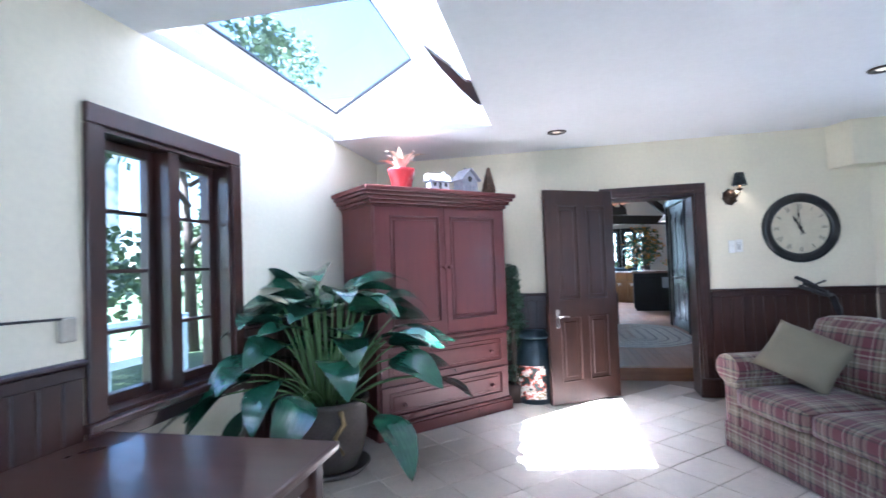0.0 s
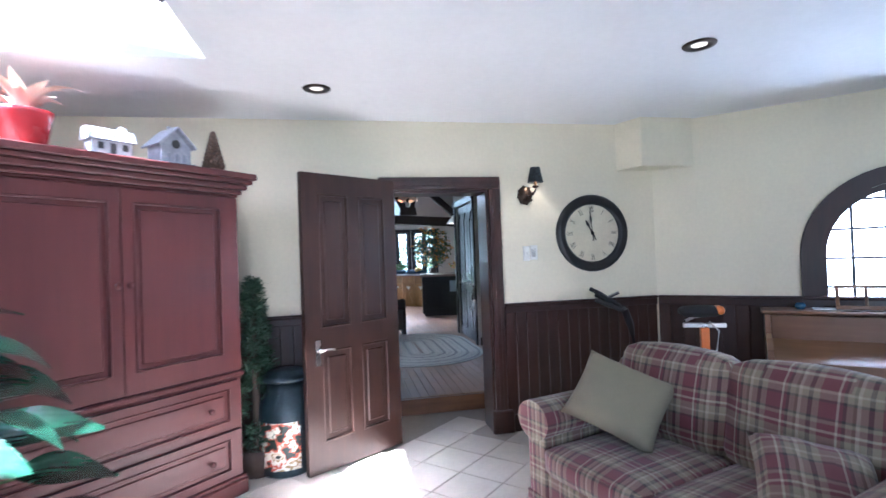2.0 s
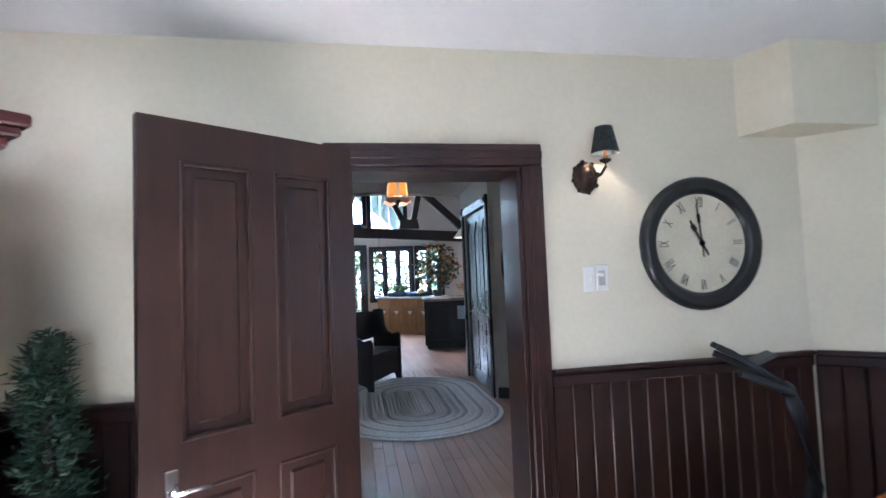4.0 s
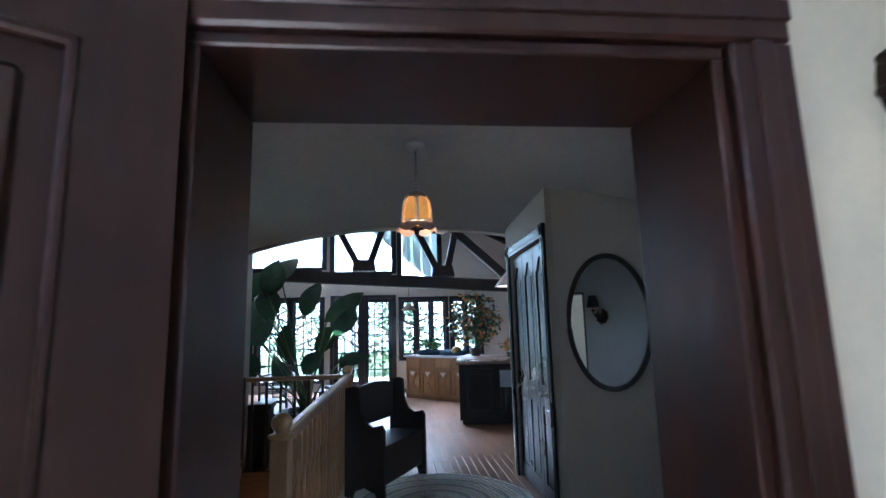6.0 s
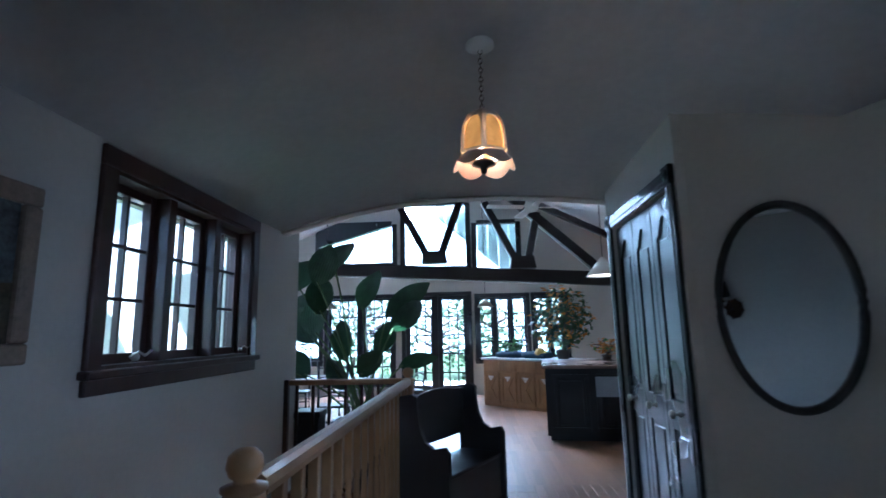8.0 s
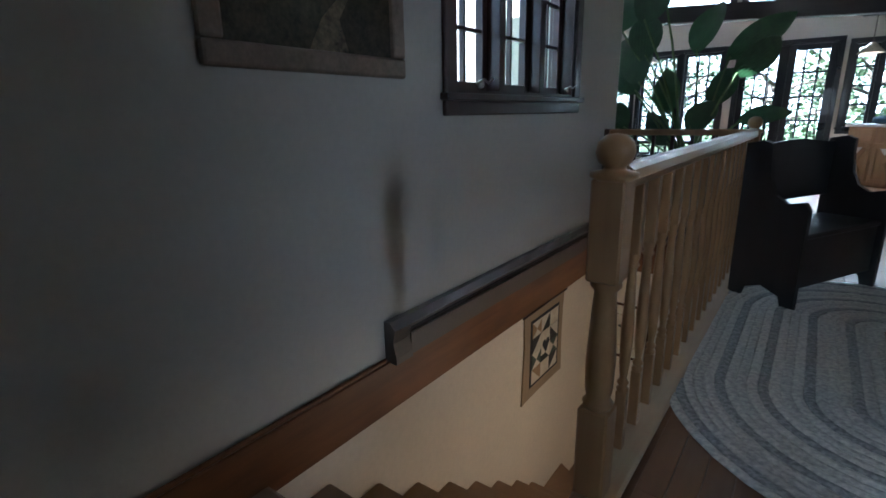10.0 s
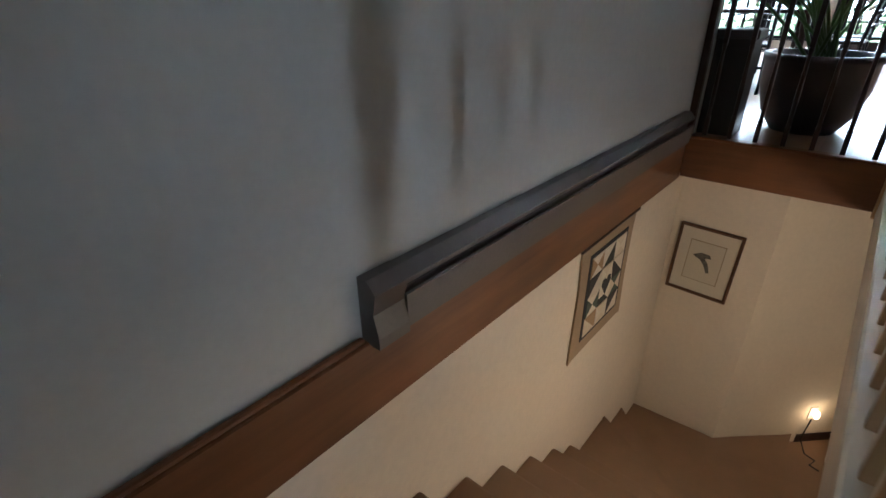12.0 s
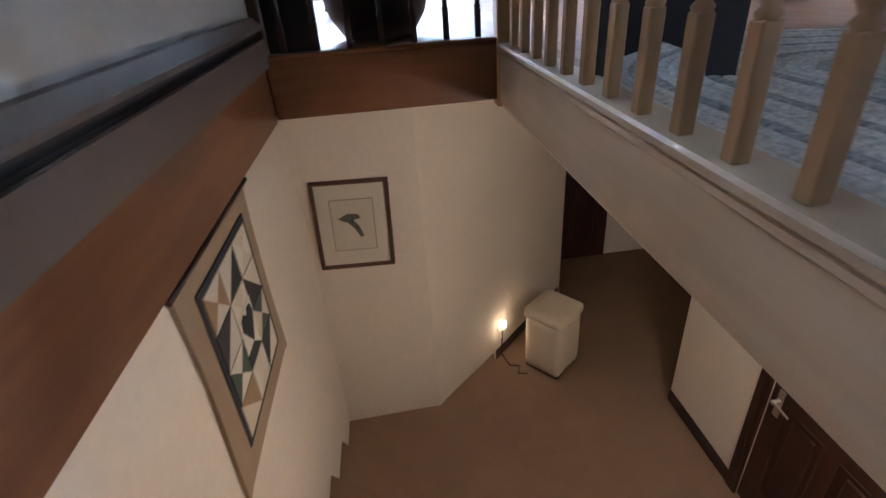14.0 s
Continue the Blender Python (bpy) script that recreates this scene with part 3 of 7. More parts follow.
def leaf_door(name, label, m, w, h, t, panels, material, bevel=0.012):
    """A panelled leaf from x = 0 to w: stiles, rails and raised panels on both faces."""
    root = thing(name, label, "door", m)
    xs = sorted({0.0, w, *(p[0] for p in panels), *(p[1] for p in panels)})
    bm = bmesh.new()
    zs = sorted({0.015, h, *(p[2] for p in panels), *(p[3] for p in panels)})
    for a, b in zip(xs, xs[1:]):
        for c, d in zip(zs, zs[1:]):
            if not any(p[0] - 1e-4 < (a + b) / 2 < p[1] + 1e-4 and p[2] < (c + d) / 2 < p[3] for p in panels):
                bx(bm, a, b, -t / 2, t / 2, c, d)
    bmesh.ops.remove_doubles(bm, verts=bm.verts, dist=1e-5)
    part("door_frame", bm, material, root)
    for a, b, c, d in panels:
        bm = bmesh.new()
        bx(bm, a, b, -t * 0.18, t * 0.18, c, d)
        bx(bm, a + 0.045, b - 0.045, -t * 0.40, t * 0.40, c + 0.045, d - 0.045, bevel)
        for s in (-1, 1):
            for e, f, g, k in ((a, b, c, c + 0.014), (a, b, d - 0.014, d), (a, a + 0.014, c, d), (b - 0.014, b, c, d)):
                bx(bm, e, f, min(s * t * 0.1, s * (t / 2 + 0.004)), max(s * t * 0.1, s * (t / 2 + 0.004)), g, k, 0.004)
        part("door_panel", bm, material, root)
    return root


def lever(root, x, z, y, toward, material=CHROME):
    s = 1 if y > 0 else -1
    bm = bmesh.new()
    bx(bm, x - 0.02, x + 0.02, min(y, y + s * 0.008), max(y, y + s * 0.008), z - 0.11, z + 0.07, 0.003)
    h = part("handle_plate", bm, IRON if material is BRONZE else material, root, "narrow metal lock plate")
    bm = bmesh.new()
    lathe(bm, [(0.013, 0), (0.013, 0.05), (0.0, 0.052)], 12, pose(x, y, z, -90 * s, 0, 0))
    tube(bm, [(x, y + s * 0.045, z), (x + toward * 0.05, y + s * 0.05, z + 0.006), (x + toward * 0.11, y + s * 0.045, z - 0.004)], 0.009, 8, 0.006)
    part("lever", bm, material, h, "curved chrome lever")


LEAF = leaf_door("open_door", "brown four-panel wooden door standing open into the room", pose(0.825, 5.925, 0.0, 0, 0, 214.5), 0.83, 2.12, 0.042,
                 [(0.11, 0.36, 1.02, 1.975), (0.45, 0.70, 1.02, 1.975), (0.11, 0.36, 0.22, 0.86), (0.45, 0.70, 0.22, 0.86)], DOORWOOD)
lever(LEAF, 0.735, 0.87, 0.021, -1)
lever(LEAF, 0.735, 0.87, -0.021, -1)

BOARD = {}


def board_mesh(w, h, t):
    key = (round(w, 3), round(h, 3))
    if key not in BOARD:
        bm = bmesh.new()
        bx(bm, 0.003, w - 0.003, -t, 0.0, 0, h, 0.004)
        BOARD[key] = finish(bm, "board", DARKWOOD)
    return BOARD[key]


def wainscot(name, label, m, s0, s1, top=1.03, w=0.098):
    """Upright boards with dark grooves, a moulded rail above and a base board below."""
    root = tagged(thing(name, label, "panelling", m), kind="structure")
    bm = bmesh.new()
    bx(bm, s0, s1, -0.006, -0.001, 0.0, top)
    part("backing", bm, DARKWOOD, root)
    n = max(1, round((s1 - s0) / w))
    ww = (s1 - s0) / n
    me = board_mesh(ww, top - 0.16, 0.012)
    for i in range(n):
        piece("board", me, root, pose(s0 + i * ww, -0.006, 0.15))
    bm = bmesh.new()
    bx(bm, s0, s1, -0.03, -0.006, 0.0, 0.14, 0.006)
    bx(bm, s0, s1, -0.022, -0.006, 0.14, 0.16, 0.006)
    part("base_board", bm, DARKWOOD_X, root)
    bm = bmesh.new()
    bx(bm, s0, s1, -0.028, -0.001, top - 0.03, top + 0.025, 0.006)
    bx(bm, s0, s1, -0.045, -0.001, top + 0.025, top + 0.05, 0.008)
    part("chair_rail", bm, DARKWOOD_X, root)


wainscot("wainscot_back", "dark-stained board panelling along the door wall", BACK, LX, 0.715)
wainscot("wainscot_back_end", "dark-stained board panelling between door and corner", BACK, 1.742, 3.175)
wainscot("wainscot_arch", "dark-stained board panelling below the arched window", ARCH, 0.012, 3.38)
LEFTW = pose(LX, -2.0, 0, 0, 0, 90)
wainscot("wainscot_window", "dark-stained board panelling beside the casement window", LEFTW, 0.0, WY0 - 0.1 + 2.0)
wainscot("wainscot_window_end", "dark-stained board panelling behind the plant", LEFTW, WY1 + 0.1 + 2.0, BY + 2.0 - 0.03)

# floor tiles laid on the diagonal
TS = 0.335
bm = bmesh.new()
bx(bm, -TS / 2 + 0.003, TS / 2 - 0.003, -TS / 2 + 0.003, TS / 2 - 0.003, -0.011, 0.0, 0.003)
tile_mesh = finish(bm, "tile", TILE)
TILES = []
for i in range(-30, 31):
    for j in range(-30, 31):
        a = radians(44)
        x, y = 0.9 + TS * (i * math.cos(a) - j * math.sin(a)), 3.4 + TS * (i * math.sin(a) + j * math.cos(a))
        if y > 6.45 or y < 0.3 or x < LX + 0.2 or (y > 5.78 and not 0.98 < x < 1.48):
            continue
        u = (x - 3.19) * -AS + (y - BY) * AC
        if u > -0.22 or x > 3.6:
            continue
        TILES.append((x, y))


def tall_window(name, label, m, s0, s1, z0, z1, sashes, rows, cols, w=0.09, depth=0.16, sill=True, mat=DARKWOOD, bar_w=0.018):
    """Casing, sill and hinged sashes with muntins; the wall's outside lies towards +y."""
    root = tagged(thing(name, label, "window", m), kind="structure")
    for a, b, c, d in ((s0 - w, s0, z0, z1), (s1, s1 + w, z0, z1), (s0 - w, s1 + w, z1, z1 + w)):
        bm = bmesh.new()
        bx(bm, a, b, -0.03, -0.001, c, d, 0.006)
        part("window_casing", bm, mat, root)
    for a, b, c, d in ((s0, s0 + 0.02, z0, z1), (s1 - 0.02, s1, z0, z1), (s0 + 0.02, s1 - 0.02, z1 - 0.02, z1), (s0 + 0.02, s1 - 0.02, z0, z0 + 0.02)):
        bm = bmesh.new()
        bx(bm, a, b, -0.01, depth + 0.03, c, d)
        part("window_lining", bm, mat, root)
    if sill:
        bm = bmesh.new()
        bx(bm, s0 - w - 0.02, s1 + w + 0.02, -0.06, -0.001, z0 - 0.035, z0 + 0.002, 0.006)
        bx(bm, s0 - w, s1 + w, -0.03, -0.001, z0 - 0.11, z0 - 0.035, 0.006)
        part("window_sill", bm, mat, root)
    n = len(sashes)
    for k, (a, b) in enumerate(sashes):
        if k:
            bm = bmesh.new()
            bx(bm, sashes[k - 1][1], a, 0.0, depth, z0 + 0.02, z1 - 0.02, 0.004)
            part("mullion", bm, mat, root)
        fw = 0.05
        sash = bmesh.new()
        for e, f, g, h in ((a, a + fw, z0 + 0.02, z1 - 0.02), (b - fw, b, z0 + 0.02, z1 - 0.02), (a + fw, b - fw, z0 + 0.02, z0 + 0.02 + fw), (a + fw, b - fw, z1 - 0.02 - fw, z1 - 0.02)):
            bx(sash, e, f, depth * 0.55, depth * 0.9, g, h, 0.004)
        sash = part("sash", sash, mat, root)
        ia, ib, ic, id_ = a + fw, b - fw, z0 + 0.02 + fw, z1 - 0.02 - fw
        for i in range(1, cols):
            bm = bmesh.new()
            x = ia + (ib - ia) * i / cols
            bx(bm, x - bar_w / 2, x + bar_w / 2, depth * 0.6, depth * 0.82, ic, id_)
            part("muntin", bm, mat, sash)
        for i in range(1, rows):
            bm = bmesh.new()
            z = ic + (id_ - ic) * i / rows
            bx(bm, ia, ib, depth * 0.605, depth * 0.815, z - bar_w / 2, z + bar_w / 2)
            part("muntin", bm, mat, sash)
        bm = bmesh.new()
        bx(bm, ia, ib, depth * 0.70, depth * 0.72, ic, id_)
        part("pane", bm, GLASS, sash).visible_shadow = False
    return root


def crank(root, s, z, mat=CHROME):
    bm = bmesh.new()
    tube(bm, [(s - 0.05, -0.02, z), (s - 0.01, -0.04, z + 0.025), (s + 0.03, -0.045, z + 0.005), (s + 0.07, -0.05, z + 0.03)], 0.007, 6)
    lathe(bm, [(0.022, 0), (0.02, 0.02), (0, 0.022)], 10, pose(s, -0.005, z, 90, 0, 0))
    part("crank_handle", bm, mat, root, "folding metal window crank")


win1 = tall_window("window_1", "dark-framed tall casement window with leaded bars", LEFTW, WY0 + 2.0, WY1 + 2.0, WZ0, WZ1,
                   [(WY0 + 2.02, (WY0 + WY1) / 2 + 1.96), ((WY0 + WY1) / 2 + 2.04, WY1 + 1.98)], 4, 1)

# arched window: casing, bars, panes
arch_win = tagged(thing("window_2", "arched window with a dark wooden surround and small panes", "window", ARCH), kind="structure")
cx = (AS0 + AS1) / 2
bm = bmesh.new()
pts = [(AS0, AZ0)] + [(cx - AR * math.cos(math.pi * i / 24), AZS + AR * math.sin(math.pi * i / 24)) for i in range(25)] + [(AS1, AZ0)]
w = 0.125
outer = [(AS0 - w, AZ0)] + [(cx - (AR + w) * math.cos(math.pi * i / 24), AZS + (AR + w) * math.sin(math.pi * i / 24)) for i in range(25)] + [(AS1 + w, AZ0)]
for (p, q), (o, r) in zip(zip(pts, pts[1:]), zip(outer, outer[1:])):
    prism(bm, [p, q, r, o], 0.001, 0.035, UPRIGHT)
part("window_casing", bm, DARKWOOD, arch_win)
bm = bmesh.new()
inner = [(AS0 + 0.045, AZ0)] + [(cx - (AR - 0.045) * math.cos(math.pi * i / 24), AZS + (AR - 0.045) * math.sin(math.pi * i / 24)) for i in range(25)] + [(AS1 - 0.045, AZ0)]
for (p, q), (o, r) in zip(zip(inner, inner[1:]), zip(pts, pts[1:])):
    prism(bm, [p, q, r, o], -0.15, -0.02, UPRIGHT)
part("sash", bm, DARKWOOD, arch_win)
for i in range(1, 5):
    x = AS0 + (AS1 - AS0) * i / 5
    h = math.sqrt(max(0.0, (AR - 0.03) ** 2 - (x - cx) ** 2))
    bm = bmesh.new()
    bx(bm, x - 0.009, x + 0.009, 0.06, 0.09, AZ0, AZS + h)
    part("muntin", bm, IRON, arch_win)
for i in range(1, 5):
    z = AZ0 + 0.225 * i
    h = AR - 0.03 if z < AZS else math.sqrt(max(0.0, (AR - 0.03) ** 2 - (z - AZS) ** 2))
    bm = bmesh.new()
    bx(bm, cx - h, cx + h, 0.062, 0.088, z - 0.009, z + 0.009)
    part("muntin", bm, IRON, arch_win)
bm = bmesh.new()
prism(bm, [(x, z) for x, z in pts][::-1], -0.078, -0.072, UPRIGHT)
part("pane", bm, GLASS, arch_win).visible_shadow = False
bm = bmesh.new()
bx(bm, AS0 - w - 0.02, AS1 + w + 0.02, -0.07, 0.15, AZ0 - 0.04, AZ0, 0.008)
part("window_sill", bm, DARKWOOD_X, arch_win)
# added window, never in view, round the rear fill lamp
rear = tall_window("window_3", "unseen wide dark-framed window added in the rear wall for light", pose(2.2, -2.0, 0, 0, 0, 180), 0.0, 2.4, 0.8, 2.2, [(0.02, 0.8), (0.82, 1.58), (1.6, 2.38)], 3, 1)
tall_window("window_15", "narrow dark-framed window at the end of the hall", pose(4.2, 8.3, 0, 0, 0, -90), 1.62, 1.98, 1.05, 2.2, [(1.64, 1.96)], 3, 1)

# ---- room one: fittings ----
def downlight(x, y):
    root = thing("downlight", "round recessed ceiling spotlight with a brass rim", "downlight", pose(x, y, CZ), "recessed ceiling lights")
    bm = bmesh.new()
    lathe(bm, [(0.042, 0.0005), (0.052, -0.008), (0.085, -0.008), (0.09, -0.001)], 28)
    part("rim", bm, BRONZE, root, "dull brass rim")
    bm = bmesh.new()
    lathe(bm, [(0.0, -0.004), (0.042, -0.002)], 20)
    part("lamp_face", bm, glow_mat("lamp_face", (1.0, 0.86, 0.62), 0.07), root, "lit warm lamp face")
    return root


d0 = downlight(0.293, 5.21)
copy_thing(d0, pose(2.413, 4.317, CZ))

clock = thing("wall_clock", "large round black-rimmed wall clock with Roman numerals", "clock", pose(2.572, BY, 1.655))
RIM = plain("black_rim", (0.012, 0.012, 0.013), 0.35, vary=0.2, coat=0.2)
FACE = plain("aged_paper_dial", (0.60, 0.55, 0.42), 0.7, vary=0.10, large=6)
bm = bmesh.new()
lathe(bm, [(0.335, -0.0), (0.338, 0.02), (0.325, 0.045), (0.305, 0.05), (0.285, 0.04), (0.275, 0.045), (0.262, 0.03), (0.25, 0.015), (0.25, 0.0)], 56, pose(0, 0, 0, 90, 0, 0))
part("rim", bm, RIM, clock, "thick black moulded rim")
bm = bmesh.new()
lathe(bm, [(0.0, 0.014), (0.252, 0.014)], 56, pose(0, 0, 0, 90, 0, 0))
dial = part("dial", bm, FACE, clock, "aged cream dial")
INK = plain("black_ink", (0.035, 0.033, 0.03), 0.6, vary=0.1, relief=0)


PALEINK = plain("faded_ink", (0.11, 0.105, 0.09), 0.7, vary=0.2, relief=0)


def text_mesh(body, size, material, name="numeral"):
    cu = bpy.data.curves.new(name, "FONT")
    cu.body, cu.size, cu.align_x, cu.align_y, cu.extrude = body, size, "CENTER", "CENTER", 0.0008
    ob = bpy.data.objects.new(name, cu)
    me = bpy.data.meshes.new_from_object(ob)
    bpy.data.objects.remove(ob)
    me.materials.append(material)
    return me


for i, num in enumerate(["XII", "I", "II", "III", "IIII", "V", "VI", "VII", "VIII", "IX", "X", "XI"]):
    a = radians(90 - 30 * i)
    piece("numeral", text_mesh(num, 0.062, PALEINK), dial, pose(0.205 * math.cos(a), -0.0165, 0.205 * math.sin(a), 90, 0, 0) @ pose(0, 0, 0, 0, 0, -30 * i) @ Matrix.Diagonal((0.58, 1.25, 1, 1)))
for name, ang, ln, wd in (("hour_hand", 28, 0.13, 0.011), ("minute_hand", 5, 0.185, 0.007)):
    bm = bmesh.new()
    bx(bm, -wd / 2, wd / 2, -0.024, -0.021, -0.07, ln, 0.002)
    bx(bm, -wd, wd, -0.0235, -0.0215, ln * 0.55, ln * 0.8, 0.004)
    lathe(bm, [(0.016, 0.021), (0.014, 0.027), (0, 0.027)], 14, pose(0, 0, 0, 90, 0, 0))
    part(name, bm, INK, clock, m=pose(0, 0, 0, 0, -ang, 0))

sconce = thing("wall_sconce", "bronze candle wall lamp with a dark toile shade", "wall lamp", pose(1.968, BY, 1.995) @ Matrix.Diagonal((0.85, 0.85, 0.85, 1)))
bm = bmesh.new()
lathe(bm, [(0.0, 0.045), (0.03, 0.043), (0.05, 0.03), (0.058, 0.02), (0.072, 0.022), (0.080, 0.012), (0.084, 0.0)], 28, pose(0, 0, 0, 90, 0, 0), sx=0.92, sy=1.12)
for k in range(8):
    a = 2 * math.pi * k / 8 + 0.2
    bmesh.ops.create_icosphere(bm, subdivisions=2, radius=0.014, matrix=Matrix.Translation((0.076 * math.cos(a), -0.012, 0.090 * math.sin(a))))
part("back_plate", bm, BRONZE, sconce)
bm = bmesh.new()
tube(bm, [(0, -0.03, 0), (0.02, -0.07, -0.02), (0.05, -0.10, 0.0), (0.075, -0.11, 0.04), (0.075, -0.11, 0.07)], 0.009, 8)
lathe(bm, [(0.012, 0.06), (0.03, 0.07), (0.033, 0.08), (0.012, 0.085), (0, 0.085)], 16, pose(0.075, -0.11, 0))
part("arm", bm, BRONZE, sconce)
bm = bmesh.new()
lathe(bm, [(0.012, 0.085), (0.012, 0.145), (0, 0.146)], 12, pose(0.075, -0.11, 0))
part("candle_sleeve", bm, plain("sleeve", (0.35, 0.16, 0.06), 0.5), sconce)
bm = bmesh.new()
lathe(bm, [(0.078, 0.115), (0.047, 0.265), (0.0, 0.267), (0.0, 0.264), (0.045, 0.262), (0.076, 0.115)], 32, pose(0.075, -0.11, 0))
part("shade", bm, plain("toile_shade", (0.025, 0.032, 0.035), 0.8, vary=0.7, large=40), sconce, "dark toile fabric shade")
bm = bmesh.new()
lathe(bm, [(0.0, 0.145), (0.012, 0.16), (0.013, 0.18), (0.0, 0.21)], 12, pose(0.075, -0.11, 0))
part("bulb", bm, glow_mat("sconce_bulb", (1.0, 0.75, 0.45), 1.5), sconce, "lit flame-shaped bulb")

sw = thing("light_switch", "white two-gang switch plate with a dimmer knob", "light switch", pose(1.994, BY, 1.50))
bm = bmesh.new()
bx(bm, -0.064, -0.003, -0.009, -0.001, -0.066, 0.06, 0.003)
part("plate", bm, WHITE, sw)
bm = bmesh.new()
bx(bm, 0.001, 0.066, -0.012, -0.001, -0.06, 0.066, 0.003)
part("plate", bm, WHITE, sw)
bm = bmesh.new()
bx(bm, 0.012, 0.046, -0.0135, -0.011, -0.036, 0.036, 0.0008)
part("switch_bezel", bm, plain("grey_plastic", (0.45, 0.44, 0.41), 0.5), sw)
for dx in (-0.025, 0.028):
    bm = bmesh.new()
    if dx < 0:
        bx(bm, dx - 0.006, dx + 0.006, -0.02, -0.006, -0.012, 0.010, 0.002)
    else:
        lathe(bm, [(0.014, 0.006), (0.013, 0.018), (0, 0.019)], 16, pose(dx, 0, 0.02, 90, 0, 0))
        lathe(bm, [(0.012, 0.006), (0.011, 0.012), (0, 0.013)], 16, pose(dx, 0, -0.02, 90, 0, 0))
    part("switch", bm, WHITE, sw)

box = thing("wall_thermostat", "small beige wall thermostat beside the window casing", "thermostat", LEFTW @ pose(2.135 + 2.0, 0, 1.21))
bm = bmesh.new()
bx(bm, -0.035, 0.035, -0.03, -0.001, -0.05, 0.05, 0.006)
part("cover", bm, plain("beige_cover", (0.42, 0.38, 0.31), 0.5), box)
bm = bmesh.new()
tube(bm, [(0.0, -0.02, 0.045), (-0.25, -0.03, 0.055), (-0.6, -0.03, 0.07), (-1.2, -0.02, 0.10)], 0.006, 6)
part("cable", bm, IRON, box)

# ---- armoire ----
arm = thing("armoire", "red-stained pine armoire with two doors and two drawers", "armoire", pose(-1.13, 4.42, 0, 0, 0, 47.3))
A0, A1, AD = -0.13, 1.30, 0.62
bm = bmesh.new()
bx(bm, A0, A1, 0.02, AD, 0.08, 1.94, 0.004)
part("body", bm, REDWOOD, arm)
bm = bmesh.new()
for i, (o, z0, z1) in enumerate(((0.012, 1.935, 1.955), (0.03, 1.955, 1.985), (0.055, 1.985, 2.02), (0.08, 2.02, 2.05), (0.10, 2.05, 2.09))):
    bx(bm, A0 - o, A1 + o, 0.02 - o, AD, z0, z1, 0.006)
part("cornice", bm, REDWOOD_X, arm, "moulded red cornice")
bm = bmesh.new()
bx(bm, A0 - 0.02, A1 + 0.02, -0.015, AD, 0.0, 0.10, 0.01)
bx(bm, A0 - 0.01, A1 + 0.01, -0.004, AD, 0.10, 0.125, 0.006)
part("plinth", bm, REDWOOD_X, arm)
bm = bmesh.new()
bx(bm, A0 - 0.012, A1 + 0.012, -0.012, AD * 0.99, 0.765, 0.80, 0.01)
part("waist_moulding", bm, REDWOOD_X, arm)


def front(kind, x0, x1, z0, z1, px0, px1, pz0, pz1, knobs, mat):
    bm = bmesh.new()
    for a, b, c, d in ((x0, px0, z0, z1), (px1, x1, z0, z1), (px0, px1, z0, pz0), (px0, px1, pz1, z1)):
        bx(bm, a, b, -0.004, 0.019, c, d)
    bmesh.ops.remove_doubles(bm, verts=bm.verts, dist=1e-5)
    ob = part(kind, bm, mat, arm)
    bm = bmesh.new()
    bx(bm, px0 + 0.001, px1 - 0.001, 0.006, 0.018, pz0 + 0.001, pz1 - 0.001)
    bx(bm, px0 + 0.035, px1 - 0.035, -0.001, 0.012, pz0 + 0.035, pz1 - 0.035, 0.008)
    part("panel", bm, mat, ob)
    bm = bmesh.new()
    for a, b, c, d in ((px0, px1, pz0, pz0 + 0.012), (px0, px1, pz1 - 0.012, pz1), (px0, px0 + 0.012, pz0, pz1), (px1 - 0.012, px1, pz0, pz1)):
        bx(bm, a, b, -0.012, 0.012, c, d, 0.005)
    part("panel_moulding", bm, mat, ob)
    for x, z in knobs:
        bm = bmesh.new()
        lathe(bm, [(0.009, 0.0), (0.008, 0.012), (0.018, 0.022), (0.017, 0.03), (0, 0.034)], 16, pose(x, -0.004, z, 90, 0, 0))
        part("knob", bm, REDWOOD, ob)


front("cabinet_door", A0 + 0.01, 0.577, 0.81, 1.925, 0.02, 0.52, 0.92, 1.855, [(0.55, 1.40)], REDWOOD)
front("cabinet_door", 0.583, A1 - 0.01, 0.81, 1.925, 0.64, 1.165, 0.92, 1.855, [(0.61, 1.40)], REDWOOD)
front("drawer", A0 + 0.03, A1 - 0.03, 0.445, 0.745, A0 + 0.10, A1 - 0.10, 0.49, 0.70, [(0.10, 0.59), (1.06, 0.59)], REDWOOD_X)
front("drawer", A0 + 0.03, A1 - 0.03, 0.135, 0.425, A0 + 0.10, A1 - 0.10, 0.18, 0.38, [(0.10, 0.27), (1.06, 0.27)], REDWOOD_X)
ARM = arm.matrix_basis.copy()
TOPZ = 2.09

# things on the armoire
CERAMIC = plain("white_glaze", (0.46, 0.48, 0.50), 0.35, vary=0.15, large=12)
RED = plain("red_glaze", (0.42, 0.03, 0.035), 0.25, vary=0.1, coat=0.2)
PINKLEAF = leaf_mat("pink_leaf", (0.44, 0.24, 0.22), (0.72, 0.62, 0.46))


